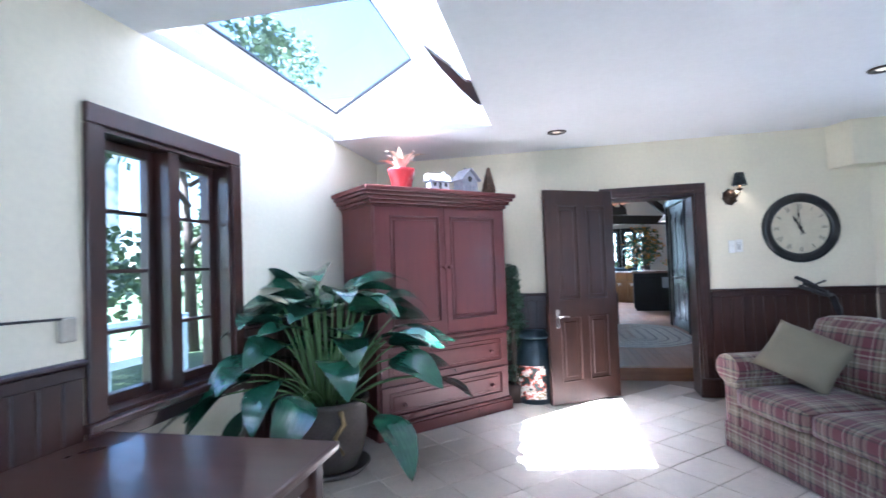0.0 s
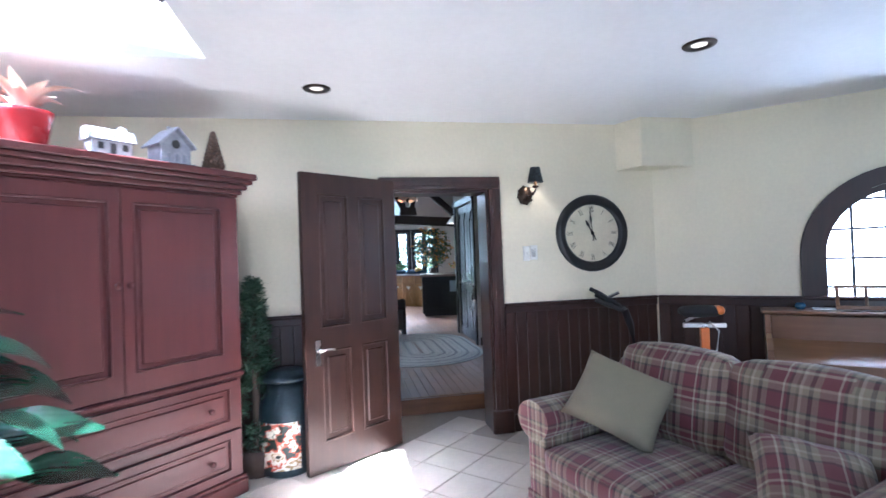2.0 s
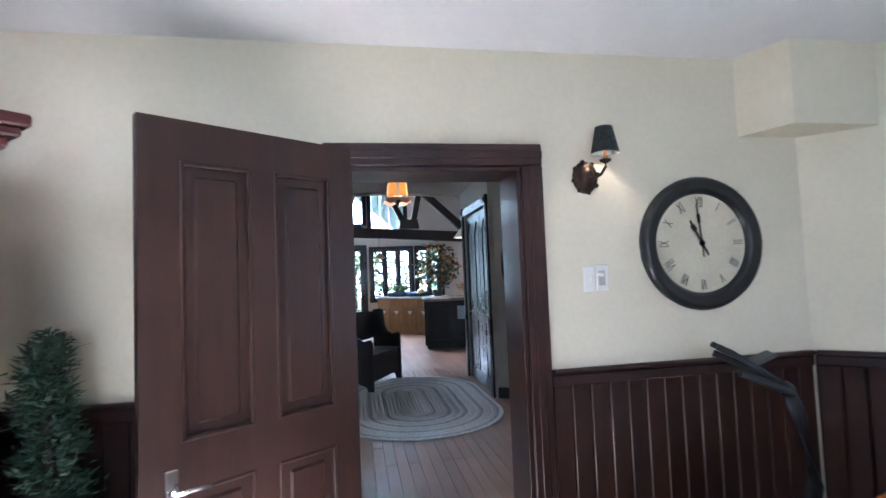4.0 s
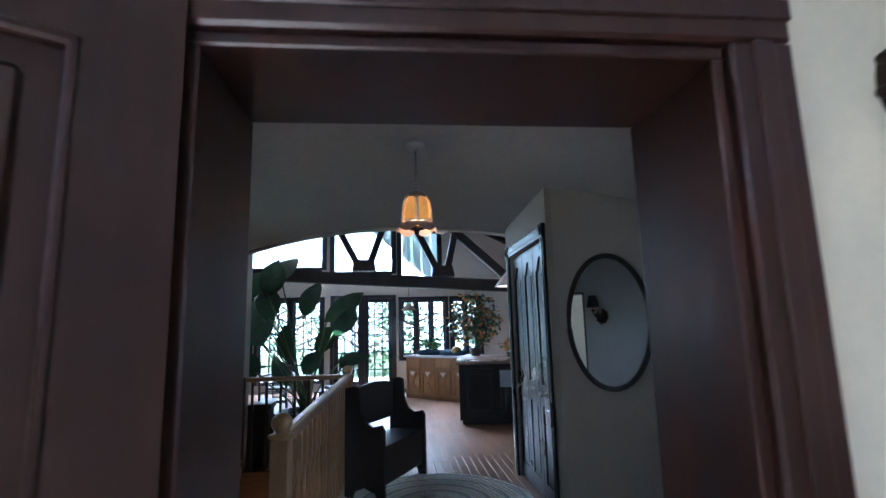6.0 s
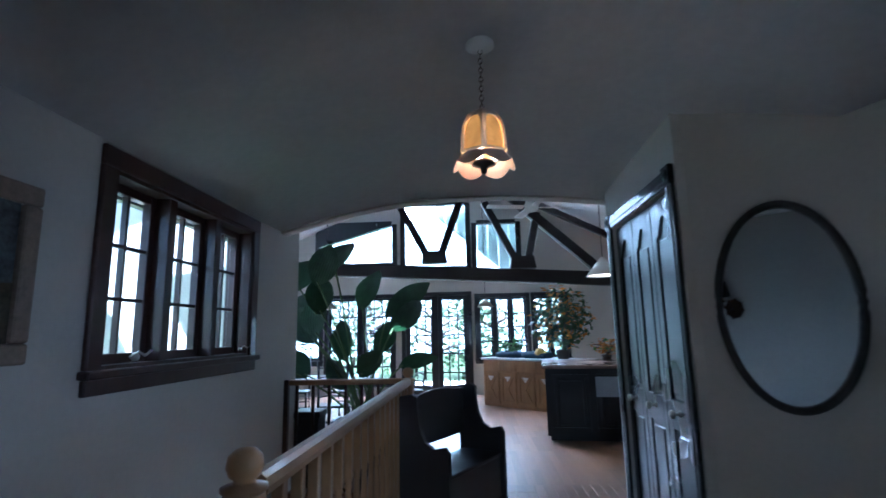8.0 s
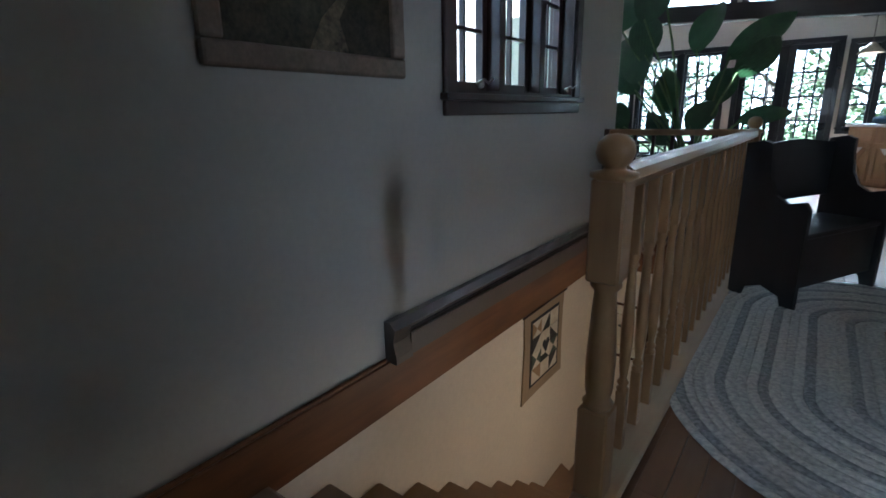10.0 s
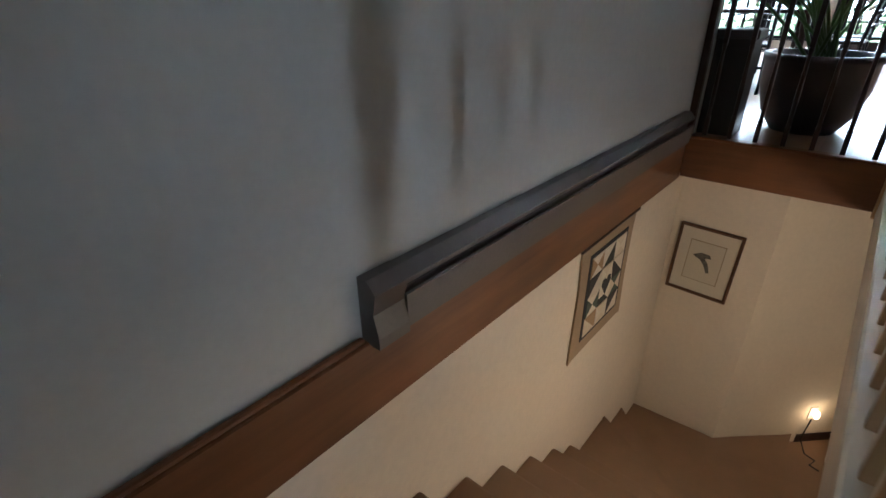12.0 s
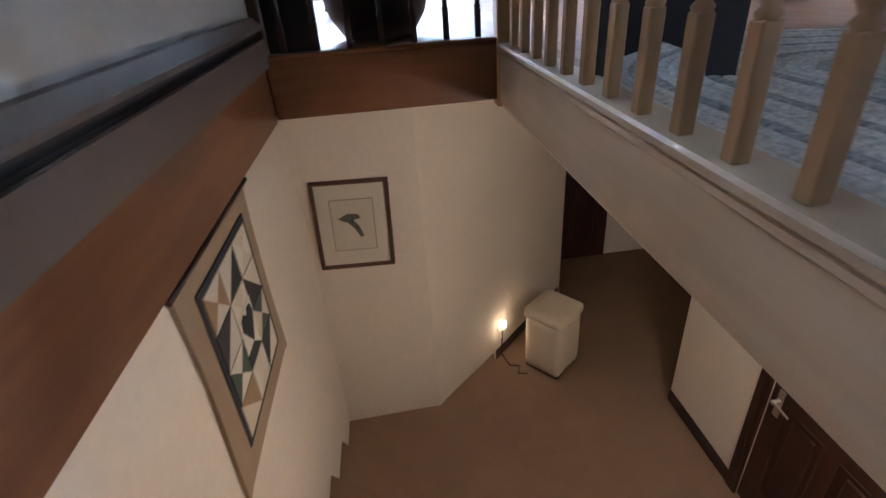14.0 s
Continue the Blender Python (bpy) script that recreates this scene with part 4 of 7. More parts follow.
def leaf_mesh(name, length, width, droop, material, fold=0.18, curl=0.0, n=8, tip=0.75):
    """A blade along +y that bends down with its length, folded at the midrib."""
    bm = bmesh.new()
    rows = []
    ang, y, z = 0.0, 0.0, 0.0
    for i in range(n + 1):
        t = i / n
        wd = width * (math.sin(math.pi * min(1, t ** tip)) ** 0.8 if 0 < t < 1 else 0.02)
        row = []
        for k in (-1, -0.5, 0, 0.5, 1):
            row.append(bm.verts.new((k * wd / 2, y, z + abs(k) * wd * fold + 0.006 * math.sin(9 * t + 3 * k))))
        rows.append(row)
        ang = droop * t ** 1.3
        y += length / n * math.cos(ang)
        z -= length / n * math.sin(ang)
    for a, b in zip(rows, rows[1:]):
        for k in range(4):
            bm.faces.new((a[k], a[k + 1], b[k + 1], b[k])).smooth = True
    return finish(bm, name, material, recalc=False)


red_pot = thing("potted_bromeliad", "small pink-leaved plant in a red glazed pot", "potted plant", ARM @ pose(0.19, 0.06, TOPZ))
bm = bmesh.new()
lathe(bm, [(0, 0), (0.085, 0), (0.115, 0.15), (0.122, 0.17), (0.112, 0.17), (0.10, 0.15), (0, 0.14)], 28)
part("pot", bm, RED, red_pot, "glossy red pot")
rnd = random.Random(5)
for i in range(14):
    a = i * 137.5 + rnd.uniform(-15, 15)
    me = leaf_mesh("leaf", rnd.uniform(0.20, 0.34), rnd.uniform(0.045, 0.07), rnd.uniform(0.9, 2.0), PINKLEAF, 0.25, n=6)
    piece("leaf", me, red_pot, pose(0, 0, 0.15, 0, 0, a) @ pose(0, 0.01, 0, rnd.uniform(48, 80), 0, 0))

hut = thing("ceramic_cottage", "small white glazed ceramic cottage", "ornament", ARM @ pose(0.55, 0.04, TOPZ))
bm = bmesh.new()
bx(bm, -0.10, 0.10, -0.05, 0.05, 0, 0.085, 0.006)
part("cottage_wall", bm, CERAMIC, hut)
bm = bmesh.new()
prism(bm, [(-0.065, 0.085), (0.065, 0.085), (0.03, 0.15), (-0.03, 0.15)], -0.115, 0.115, pose(0, 0, 0, 0, 0, 90) @ UPRIGHT)
for i in range(7):
    bx(bm, -0.11 + i * 0.033, -0.09 + i * 0.033, -0.055, 0.0, 0.10, 0.125, 0.006)
bx(bm, 0.05, 0.085, -0.02, 0.02, 0.13, 0.175, 0.004)
part("roof", bm, CERAMIC, hut)
for x in (-0.06, 0.0, 0.06):
    bm = bmesh.new()
    bx(bm, x - 0.014, x + 0.014, -0.053, -0.046, 0.015 if x == 0 else 0.035, 0.07)
    part("opening", bm, INK, hut)

bird = thing("birdhouse", "weathered white wooden birdhouse with a pitched roof", "birdhouse", ARM @ pose(0.89, 0.06, TOPZ))
OLDWHITE = plain("worn_white_paint", (0.33, 0.33, 0.36), 0.75, vary=0.25, large=14, relief=0.4)
bm = bmesh.new()
prism(bm, [(-0.09, 0.0), (0.09, 0.0), (0.09, 0.11), (0.0, 0.205), (-0.09, 0.11)], -0.07, 0.07, UPRIGHT)
part("box", bm, OLDWHITE, bird)
for s in (-1, 1):
    bm = bmesh.new()
    bx(bm, -0.005, 0.155, -0.10, 0.10, 0.0, 0.012, 0.002, pose(0, 0, 0.215, 0, 45.5, 0) if s > 0 else pose(0, 0, 0.215, 0, 45.5, 180))
    part("roof_board", bm, OLDWHITE, bird)
bm = bmesh.new()
lathe(bm, [(0, 0.0712), (0.026, 0.0712)], 20, pose(0, 0, 0.125, 90, 0, 0))
part("entrance_hole", bm, INK, bird)
bm = bmesh.new()
for x in (-0.045, 0.0, 0.045):
    bx(bm, x - 0.012, x + 0.012, -0.076, -0.07, 0.02, 0.065, 0.002)
bx(bm, -0.1, 0.1, -0.10, 0.09, -0.0, 0.012)
part("trim_boards", bm, plain("grey_trim", (0.25, 0.26, 0.30), 0.7), bird)
bm = bmesh.new()
lathe(bm, [(0.012, 0.21), (0.012, 0.24), (0, 0.245)], 10)
part("finial", bm, OLDWHITE, bird)

fig = bmesh.new()
rnd = random.Random(2)
for i in range(90):
    t = i / 90
    a = i * 2.4
    r = 0.068 * (1 - t) + 0.012
    bmesh.ops.create_icosphere(fig, subdivisions=1, radius=0.02 * (1.15 - 0.5 * t), matrix=Matrix.Translation((r * math.cos(a), r * math.sin(a), 0.03 + 0.21 * t)))
lathe(fig, [(0, 0), (0.05, 0), (0.06, 0.04), (0.03, 0.2), (0, 0.25)], 12)
solid("cone_figurine", fig, plain("pine_cone", (0.11, 0.06, 0.035), 0.7, vary=0.5, large=30, relief=0.5), "brown cone-shaped carved figurine", "figurine", kind="thing", smooth=True, m=ARM @ pose(1.17, 0.05, TOPZ) @ Matrix.Diagonal((0.72, 0.72, 1.08, 1)))

# ---- milk can and conifer beside the door ----
can = thing("milk_can", "black painted milk can with a floral picture", "milk can", pose(-0.02, 5.70, 0, 0, 0, -20) @ Matrix.Diagonal((1.16, 1.16, 1.06, 1)))
CANB = plain("painted_black_tin", (0.016, 0.028, 0.036), 0.38, 0.2, vary=0.3)
bm = bmesh.new()
lathe(bm, [(0, 0), (0.155, 0), (0.165, 0.015), (0.163, 0.42), (0.15, 0.48), (0.115, 0.55), (0.11, 0.60), (0, 0.60)], 32)
part("body", bm, CANB, can)
bm = bmesh.new()
lathe(bm, [(0.112, 0.60), (0.15, 0.615), (0.152, 0.635), (0.12, 0.65), (0.11, 0.67), (0.0, 0.68)], 32)
part("lid", bm, CANB, can)
for s in (-1, 1):
    bm = bmesh.new()
    tube(bm, [(s * 0.12, 0, 0.56), (s * 0.175, 0, 0.56), (s * 0.18, 0, 0.50), (s * 0.155, 0, 0.46)], 0.009, 8)
    part("handle", bm, IRON, can)
m_, t_, b_ = nodes_of("painted_flowers")
vv = coords(t_)
petals = ramp(t_, noise_node(t_, vv, 11, 2.5, 0.6), [(0.0, (0.02, 0.03, 0.025)), (0.42, (0.50, 0.10, 0.05)), (0.47, (0.72, 0.68, 0.58)), (0.56, (0.30, 0.20, 0.08)), (0.60, (0.68, 0.60, 0.48)), (0.66, (0.02, 0.03, 0.025))])
petals.node.color_ramp.interpolation = "CONSTANT"
t_.links.new(petals, b_.inputs["Base Color"])
b_.inputs["Roughness"].default_value = 0.4
bm = bmesh.new()
rows = []
for z in (0.05, 0.15, 0.26, 0.36):
    rows.append([bm.verts.new((0.167 * math.cos(radians(a)), 0.167 * math.sin(radians(a)), z)) for a in range(-145, -34, 10)])
for a, b in zip(rows, rows[1:]):
    for k in range(len(a) - 1):
        bm.faces.new((a[k], a[k + 1], b[k + 1], b[k])).smooth = True
part("painted_picture", bm, m_, can, "painted panel of orange and white flowers")

tree = thing("small_conifer", "narrow dark artificial conifer in the corner", "artificial tree", pose(-0.22, 5.66, 0))
bm = bmesh.new()
lathe(bm, [(0.03, 0), (0.018, 1.3), (0, 1.32)], 8)
lathe(bm, [(0, 0), (0.1, 0), (0.12, 0.18), (0, 0.18)], 16)
part("trunk", bm, plain("bark", (0.06, 0.04, 0.03), 0.9, vary=0.3), tree)
bm = bmesh.new()
rnd = random.Random(3)
for i in range(130):
    t = rnd.random() ** 0.9
    z = 0.22 + 1.16 * t
    r = (0.22 * (1 - t) + 0.03) * rnd.uniform(0.5, 1.15)
    a = i * 2.399
    tip = Vector((r * math.cos(a), r * math.sin(a), z))
    for k in range(46):
        q = tip * rnd.uniform(0.45, 1.0)
        p = Vector((q.x, q.y, z - 0.06 * (1 - q.length / max(tip.length, 0.01)))) + Vector((rnd.gauss(0, 0.022), rnd.gauss(0, 0.022), rnd.gauss(0, 0.022)))
        d = Vector((math.cos(a) + rnd.uniform(-0.8, 0.8), math.sin(a) + rnd.uniform(-0.8, 0.8), rnd.uniform(-0.3, 0.9))).normalized() * rnd.uniform(0.025, 0.05)
        w = d.cross(Vector((rnd.uniform(-1, 1), rnd.uniform(-1, 1), 1))).normalized() * 0.007
        bm.faces.new([bm.verts.new(p - w), bm.verts.new(p + w), bm.verts.new(p + d)])
tagged(part("needles", bm, leaf_mat("needles", (0.03, 0.06, 0.035), (0.06, 0.11, 0.06), 0.6), tree), kind="stuff")

# ---- sofa, cushions, table, plants, piano, bicycle ----
def cushion(bm, x0, x1, y0, y1, z0, z1, r, puff=0.02, m=None):
    """A rounded, slightly swollen block."""
    r = min(r, (x1 - x0) / 2.2, (y1 - y0) / 2.2, (z1 - z0) / 2.2)
    t = bmesh.new()
    vs = bmesh.ops.create_cube(t, size=1.0)["verts"]
    bmesh.ops.subdivide_edges(t, edges=t.edges[:], cuts=7, use_grid_fill=True)
    c, h = Vector(((x0 + x1) / 2, (y0 + y1) / 2, (z0 + z1) / 2)), Vector((x1 - x0, y1 - y0, z1 - z0)) / 2
    for v in t.verts:
        p = Vector([v.co[k] * 2 * h[k] for k in range(3)])
        q = Vector([max(-(h[k] - r), min(h[k] - r, p[k])) for k in range(3)])
        d = p - q
        if d.length > 1e-6:
            p = q + d.normalized() * r
        u = [v.co[k] * 2 for k in range(3)]
        for k in range(3):
            a, b = [j for j in range(3) if j != k]
            p[k] += puff * u[k] * (1 - u[a] ** 2) * (1 - u[b] ** 2)
        p += Vector([0.004 * noise.noise(p * 9 + c)] * 3)
        v.co = p + c
    if m is not None:
        bmesh.ops.transform(t, matrix=m, verts=t.verts)
    me = bpy.data.meshes.new("tmp")
    for f in t.faces:
        f.smooth = True
    t.to_mesh(me)
    t.free()
    bm.from_mesh(me)
    bpy.data.meshes.remove(me)


SOFA = pose(1.374, 4.557, 0, 0, 0, -72)
sofa = thing("sofa", "plaid burgundy and olive two-seat sofa with rolled arms", "sofa", SOFA)
SW, SD = 1.64, 0.86
bm = bmesh.new()
cushion(bm, 0.02, SW - 0.02, 0.03, SD, 0.05, 0.345, 0.03, 0.0)
part("base", bm, PLAID, sofa)
bm = bmesh.new()
bx(bm, 0.015, SW - 0.015, 0.015, 0.03, 0.012, 0.20, 0.005)
part("skirt", bm, PLAID, sofa)
for x0, x1 in ((0.0, 0.20), (SW - 0.20, SW)):
    bm = bmesh.new()
    cushion(bm, x0 + 0.015, x1 - 0.015, 0.02, SD - 0.1, 0.03, 0.63, 0.03, 0.0)
    n = 20
    prism(bm, [((x0 + x1) / 2 + 0.125 * math.cos(2 * math.pi * i / n), 0.595 + 0.105 * math.sin(2 * math.pi * i / n)) for i in range(n)], -(SD - 0.12), 0.0, UPRIGHT)
    part("armrest", bm, PLAID, sofa, smooth=False)
bm = bmesh.new()
cushion(bm, 0.1, SW - 0.1, SD - 0.24, SD + 0.02, 0.3, 0.87, 0.07, 0.01, None)
part("back_frame", bm, PLAID, sofa)
for i in range(2):
    x0 = 0.19 + i * (SW - 0.38) / 2
    x1 = x0 + (SW - 0.38) / 2
    bm = bmesh.new()
    cushion(bm, x0 + 0.004, x1 - 0.004, -0.03, 0.66, 0.34, 0.49, 0.045, 0.02)
    part("seat_cushion", bm, PLAID, sofa)
    bm = bmesh.new()
    cushion(bm, x0 - 0.02, x1 + 0.02 - 0.035 * (1 - i), -0.11, 0.11, 0.0, 0.47, 0.055, 0.035, pose(0, 0.64, 0.475, -12, 0, 0))
    part("back_cushion", bm, PLAID, sofa)
OLIVE = plain("olive_cloth", (0.20, 0.175, 0.115), 0.9, large=5, grain=200, vary=0.10, relief=0.4)


def pillow(half, thick, m=None, n=14):
    """A square pillow: full in the middle, thin at the seams, with pulled-out corners."""
    bm = bmesh.new()
    top, low = [], []
    for side, rows in ((1, top), (-1, low)):
        for i in range(n + 1):
            row = []
            for j in range(n + 1):
                u, v = 2 * i / n - 1, 2 * j / n - 1
                pull = 1 - 0.07 * (1 - abs(u) ** 2) * abs(v) ** 3 - 0.07 * (1 - abs(v) ** 2) * abs(u) ** 3
                k = ((1 - u ** 4) * (1 - v ** 4)) ** 0.55
                wr = 0.012 * noise.noise(Vector((u * 3, v * 3, side)))
                row.append(bm.verts.new((u * half * pull, side * (thick * k + wr * k), v * half * pull)))
            rows.append(row)
        for p, q in zip(rows, rows[1:]):
            for j in range(n):
                bm.faces.new((p[j], p[j + 1], q[j + 1], q[j])).smooth = True
    bmesh.ops.remove_doubles(bm, verts=bm.verts, dist=1e-4)
    return bm


solid("olive_cushion", pillow(0.225, 0.085), OLIVE, "olive-green cloth cushion leaning in the sofa corner", "cushion", kind="thing", m=SOFA @ Matrix(((0.822, -0.563, -0.096, 0.385), (0.457, 0.548, 0.700, 0.350), (-0.342, -0.619, 0.707, 0.715), (0, 0, 0, 1))) @ Matrix.Diagonal((1.05, 1, 0.9, 1)))
solid("plaid_cushion", pillow(0.21, 0.085), PLAID, "plaid cushion slumped against the sofa arm", "cushion", kind="thing", m=SOFA @ pose(1.30, 0.33, 0.60, -70, 0, 0) @ pose(0, 0, 0, 0, -32, 26))

table = thing("side_table", "brown wooden table by the window", "table", pose(-1.18, 1.75, 0))
TABLEWOOD = wood("brown_table_wood", (0.03, 0.012, 0.009), (0.085, 0.036, 0.024), "X", 0.33, coat=0.2)
bm = bmesh.new()
bx(bm, -0.54, 0.54, -0.56, 0.56, 0.715, 0.75, 0.01, segments=2)
part("tabletop", bm, TABLEWOOD, table)
bm = bmesh.new()
for a, b, c, d in ((-0.47, 0.47, -0.48, -0.455), (-0.47, 0.47, 0.455, 0.48), (-0.47, -0.445, -0.455, 0.455), (0.445, 0.47, -0.455, 0.455)):
    bx(bm, a, b, c, d, 0.62, 0.715)
part("apron", bm, TABLEWOOD, table)
for sx in (-1, 1):
    for sy in (-1, 1):
        bm = bmesh.new()
        bx(bm, sx * 0.46 - 0.035, sx * 0.46 + 0.035, sy * 0.47 - 0.035, sy * 0.47 + 0.035, 0.0, 0.714, 0.008)
        part("leg", bm, TABLEWOOD, table)

PX, PY = -1.41, 3.82
POTC = plain("brown_stoneware", (0.085, 0.068, 0.055), 0.45, vary=0.35, large=5, relief=0.3)
lily = thing("peace_lily", "large leafy houseplant in a brown stoneware pot", "potted plant", pose(PX, PY, 0))
bm = bmesh.new()
lathe(bm, [(0, 0.0), (0.25, 0.0), (0.285, 0.04), (0.275, 0.045), (0.24, 0.02), (0, 0.02)], 36)
part("saucer", bm, POTC, lily, "dark glazed saucer")
bm = bmesh.new()
lathe(bm, [(0, 0.025), (0.19, 0.025), (0.245, 0.14), (0.275, 0.30), (0.268, 0.44), (0.285, 0.47), (0.285, 0.505), (0.262, 0.505), (0.255, 0.45), (0, 0.44)], 40)
pot1 = part("pot", bm, POTC, lily)
bm = bmesh.new()
tube(bm, [(0.18, -0.20, 0.46), (0.21, -0.22, 0.38), (0.16, -0.255, 0.30), (0.20, -0.22, 0.18)], 0.02, 8, 0.012)
part("pot_handle", bm, plain("straw_rope", (0.36, 0.25, 0.11), 0.85, vary=0.3), pot1, "tan moulded handle")
bm = bmesh.new()
lathe(bm, [(0, 0.455), (0.256, 0.452)], 24)
part("soil", bm, plain("soil", (0.03, 0.02, 0.014), 0.95, vary=0.4, relief=0.8, depth=0.02), lily)
LEAF1 = leaf_mat("lily_leaf", (0.010, 0.042, 0.028), (0.026, 0.092, 0.050), 0.24)
LEAF1.node_tree.nodes["Principled BSDF"].inputs["Coat Weight"].default_value = 0.7
STEM = plain("green_stem", (0.09, 0.16, 0.05), 0.5, vary=0.2)
rnd = random.Random(11)
shapes = [leaf_mesh("leaf", rnd.uniform(0.40, 0.56), rnd.uniform(0.18, 0.26), rnd.uniform(0.6, 1.5), LEAF1, 0.10, n=10) for i in range(8)]
for i in range(74):
    az = math.radians(i * 137.5 + rnd.uniform(-20, 20))
    inner = (i + 0.5) / 74
    reach = (0.10 + 0.56 * inner + rnd.uniform(-0.04, 0.06)) * (1.0 + 0.4 * max(0.0, -math.sin(az + 0.5)) + 0.15 * max(0.0, math.cos(az)))
    top = 1.26 - 0.66 * inner ** 1.3 + rnd.uniform(-0.1, 0.12)
    p0 = Vector((0.10 * math.cos(az), 0.10 * math.sin(az), 0.44))
    p2 = Vector((reach * math.cos(az), reach * math.sin(az), top))
    if PX + p2.x < LX + 0.16:
        p2.x = LX + 0.16 - PX
    p1 = p0 * 0.55 + p2 * 0.45 + Vector((0, 0, 0.16))
    pts = [p0 * (1 - t) ** 2 + p1 * 2 * t * (1 - t) + p2 * t * t for t in (0, 0.2, 0.4, 0.6, 0.8, 1)]
    bm = bmesh.new()
    tube(bm, pts, 0.009, 6, 0.005)
    stem = part("stem", bm, STEM, lily)
    end = (pts[-1] - pts[-2]).normalized()
    yaw = math.degrees(math.atan2(-end.x, end.y)) + rnd.uniform(-25, 25)
    tilt = min(60, math.degrees(math.asin(max(-1, min(1, end.z))))) * 0.5 - 8
    piece("leaf", shapes[i % 8], lily, Matrix.Translation(pts[-1]) @ pose(0, 0, 0, tilt, rnd.uniform(-25, 25), yaw))

piano = thing("upright_piano", "walnut spinet piano below the arched window", "piano", ARCH @ pose(0.80, -0.02, 0))
PW = 1.50
for x in (0, PW - 0.04):
    bm = bmesh.new()
    prism(bm, [(-0.0, 0.0), (0.0, 0.96), (-0.24, 0.96), (-0.27, 0.90), (-0.30, 0.82), (-0.40, 0.80), (-0.56, 0.74), (-0.57, 0.62), (-0.34, 0.58), (-0.30, 0.0)][::-1], x, x + 0.04, Matrix(((0, 0, 1, 0), (1, 0, 0, 0), (0, 1, 0, 0), (0, 0, 0, 1))))
    part("side_panel", bm, PIANO, piano)
for name, y0, y1, z0, z1 in (("back_panel", -0.03, 0.0, 0.05, 0.955), ("upper_front", -0.25, -0.22, 0.76, 0.955), ("lower_front", -0.30, -0.27, 0.05, 0.60), ("key_bed", -0.55, -0.02, 0.60, 0.66), ("toe_board", -0.32, -0.02, 0.0, 0.05)):
    bm = bmesh.new()
    bx(bm, 0.042, PW - 0.042, y0, y1, z0, z1, 0.004)
    part(name, bm, PIANO, piano)
bm = bmesh.new()
bx(bm, 0.042, PW - 0.042, -0.33, 0.0, 0.0, 0.02, 0.004, pose(0, -0.225, 0.765, 22, 0, 0))
part("fallboard", bm, PIANO, piano, "sloping closed key lid")
bm = bmesh.new()
bx(bm, -0.02, PW + 0.02, -0.27, 0.01, 0.965, 0.99, 0.008, segments=2)
part("lid", bm, PIANO, piano)
bm = bmesh.new()
for a, b, c, d in ((0.45, 1.15, 0.0, 0.03), (0.45, 1.15, 0.16, 0.185), (0.45, 0.475, 0.03, 0.16), (1.125, 1.15, 0.03, 0.16), (0.62, 0.64, 0.03, 0.16), (0.96, 0.98, 0.03, 0.16), (0.475, 0.62, 0.085, 0.10)):
    bx(bm, a, b, -0.012, 0.0, c, d, 0.003, pose(0, -0.17, 0.995, -14, 0, 0))
part("music_desk", bm, PIANO, piano, "openwork wooden music rest")
bm = bmesh.new()
bx(bm, 0.32, 1.3, -0.16, -0.02, 0.992, 0.995)
solid("lace_runner", bm, plain("white_lace", (0.65, 0.68, 0.72), 0.9, vary=0.15, large=30), "white lace runner on the piano lid", "table runner", kind="thing", m=piano.matrix_basis.copy())
bm = bmesh.new()
lathe(bm, [(0, 0), (0.03, 0), (0.04, 0.03), (0.025, 0.05), (0.0, 0.05)], 16)
solid("blue_dish", bm, plain("blue_glass", (0.02, 0.08, 0.16), 0.2, coat=0.5), "small blue glass dish on the piano", "dish", kind="thing", m=piano.matrix_basis @ pose(0.24, -0.10, 0.99))
ivy = thing("window_plant", "trailing green plant in a dark pot on the window sill", "potted plant", ARCH @ pose(1.98, 0.06, AZ0))
bm = bmesh.new()
lathe(bm, [(0, 0), (0.09, 0), (0.13, 0.2), (0.14, 0.22), (0.12, 0.22), (0, 0.2)], 24)
part("pot", bm, IRON, ivy)
rnd = random.Random(8)
ivyleaf = [leaf_mesh("leaf", 0.12, 0.07, 0.8, LEAF1, 0.15, n=5) for k in range(2)]
for i in range(34):
    a, r = rnd.uniform(0, 360), rnd.uniform(0.02, 0.22)
    piece("leaf", ivyleaf[i % 2], ivy, pose(r * math.cos(radians(a)), 0.25 * r * math.sin(radians(a)), 0.22 + rnd.uniform(-0.15, 0.22) * (1 - r), rnd.uniform(-30, 40), rnd.uniform(-30, 30), a - 90))

bike = thing("exercise_bike", "black and orange exercise bicycle standing in the corner", "exercise bike", pose(2.56, 5.56, 0, 0, 0, -27))
ORANGE = plain("orange_enamel", (0.62, 0.16, 0.025), 0.35, vary=0.1, coat=0.3)
RUBBER = plain("black_rubber", (0.015, 0.015, 0.016), 0.7, vary=0.2)
bm = bmesh.new()
tube(bm, [(0.08, 0, 0.30), (0.14, 0, 0.62), (0.1, 0, 0.9), (0.06, 0, 1.02)], 0.03, 10)
part("handlebar_stem", bm, IRON, bike)
bm = bmesh.new()
tube(bm, [(0.06, -0.02, 1.03), (0.02, -0.20, 1.04), (-0.16, -0.24, 1.12)], 0.016, 8)
tube(bm, [(0.06, 0.02, 1.03), (0.02, 0.20, 1.04), (-0.16, 0.24, 1.12)], 0.016, 8)
tube(bm, [(0.02, -0.2, 1.04), (0.02, 0.2, 1.04)], 0.018, 8)
tube(bm, [(0.02, -0.07, 1.05), (-0.12, -0.06, 1.15), (-0.2, -0.05, 1.19)], 0.013, 8)
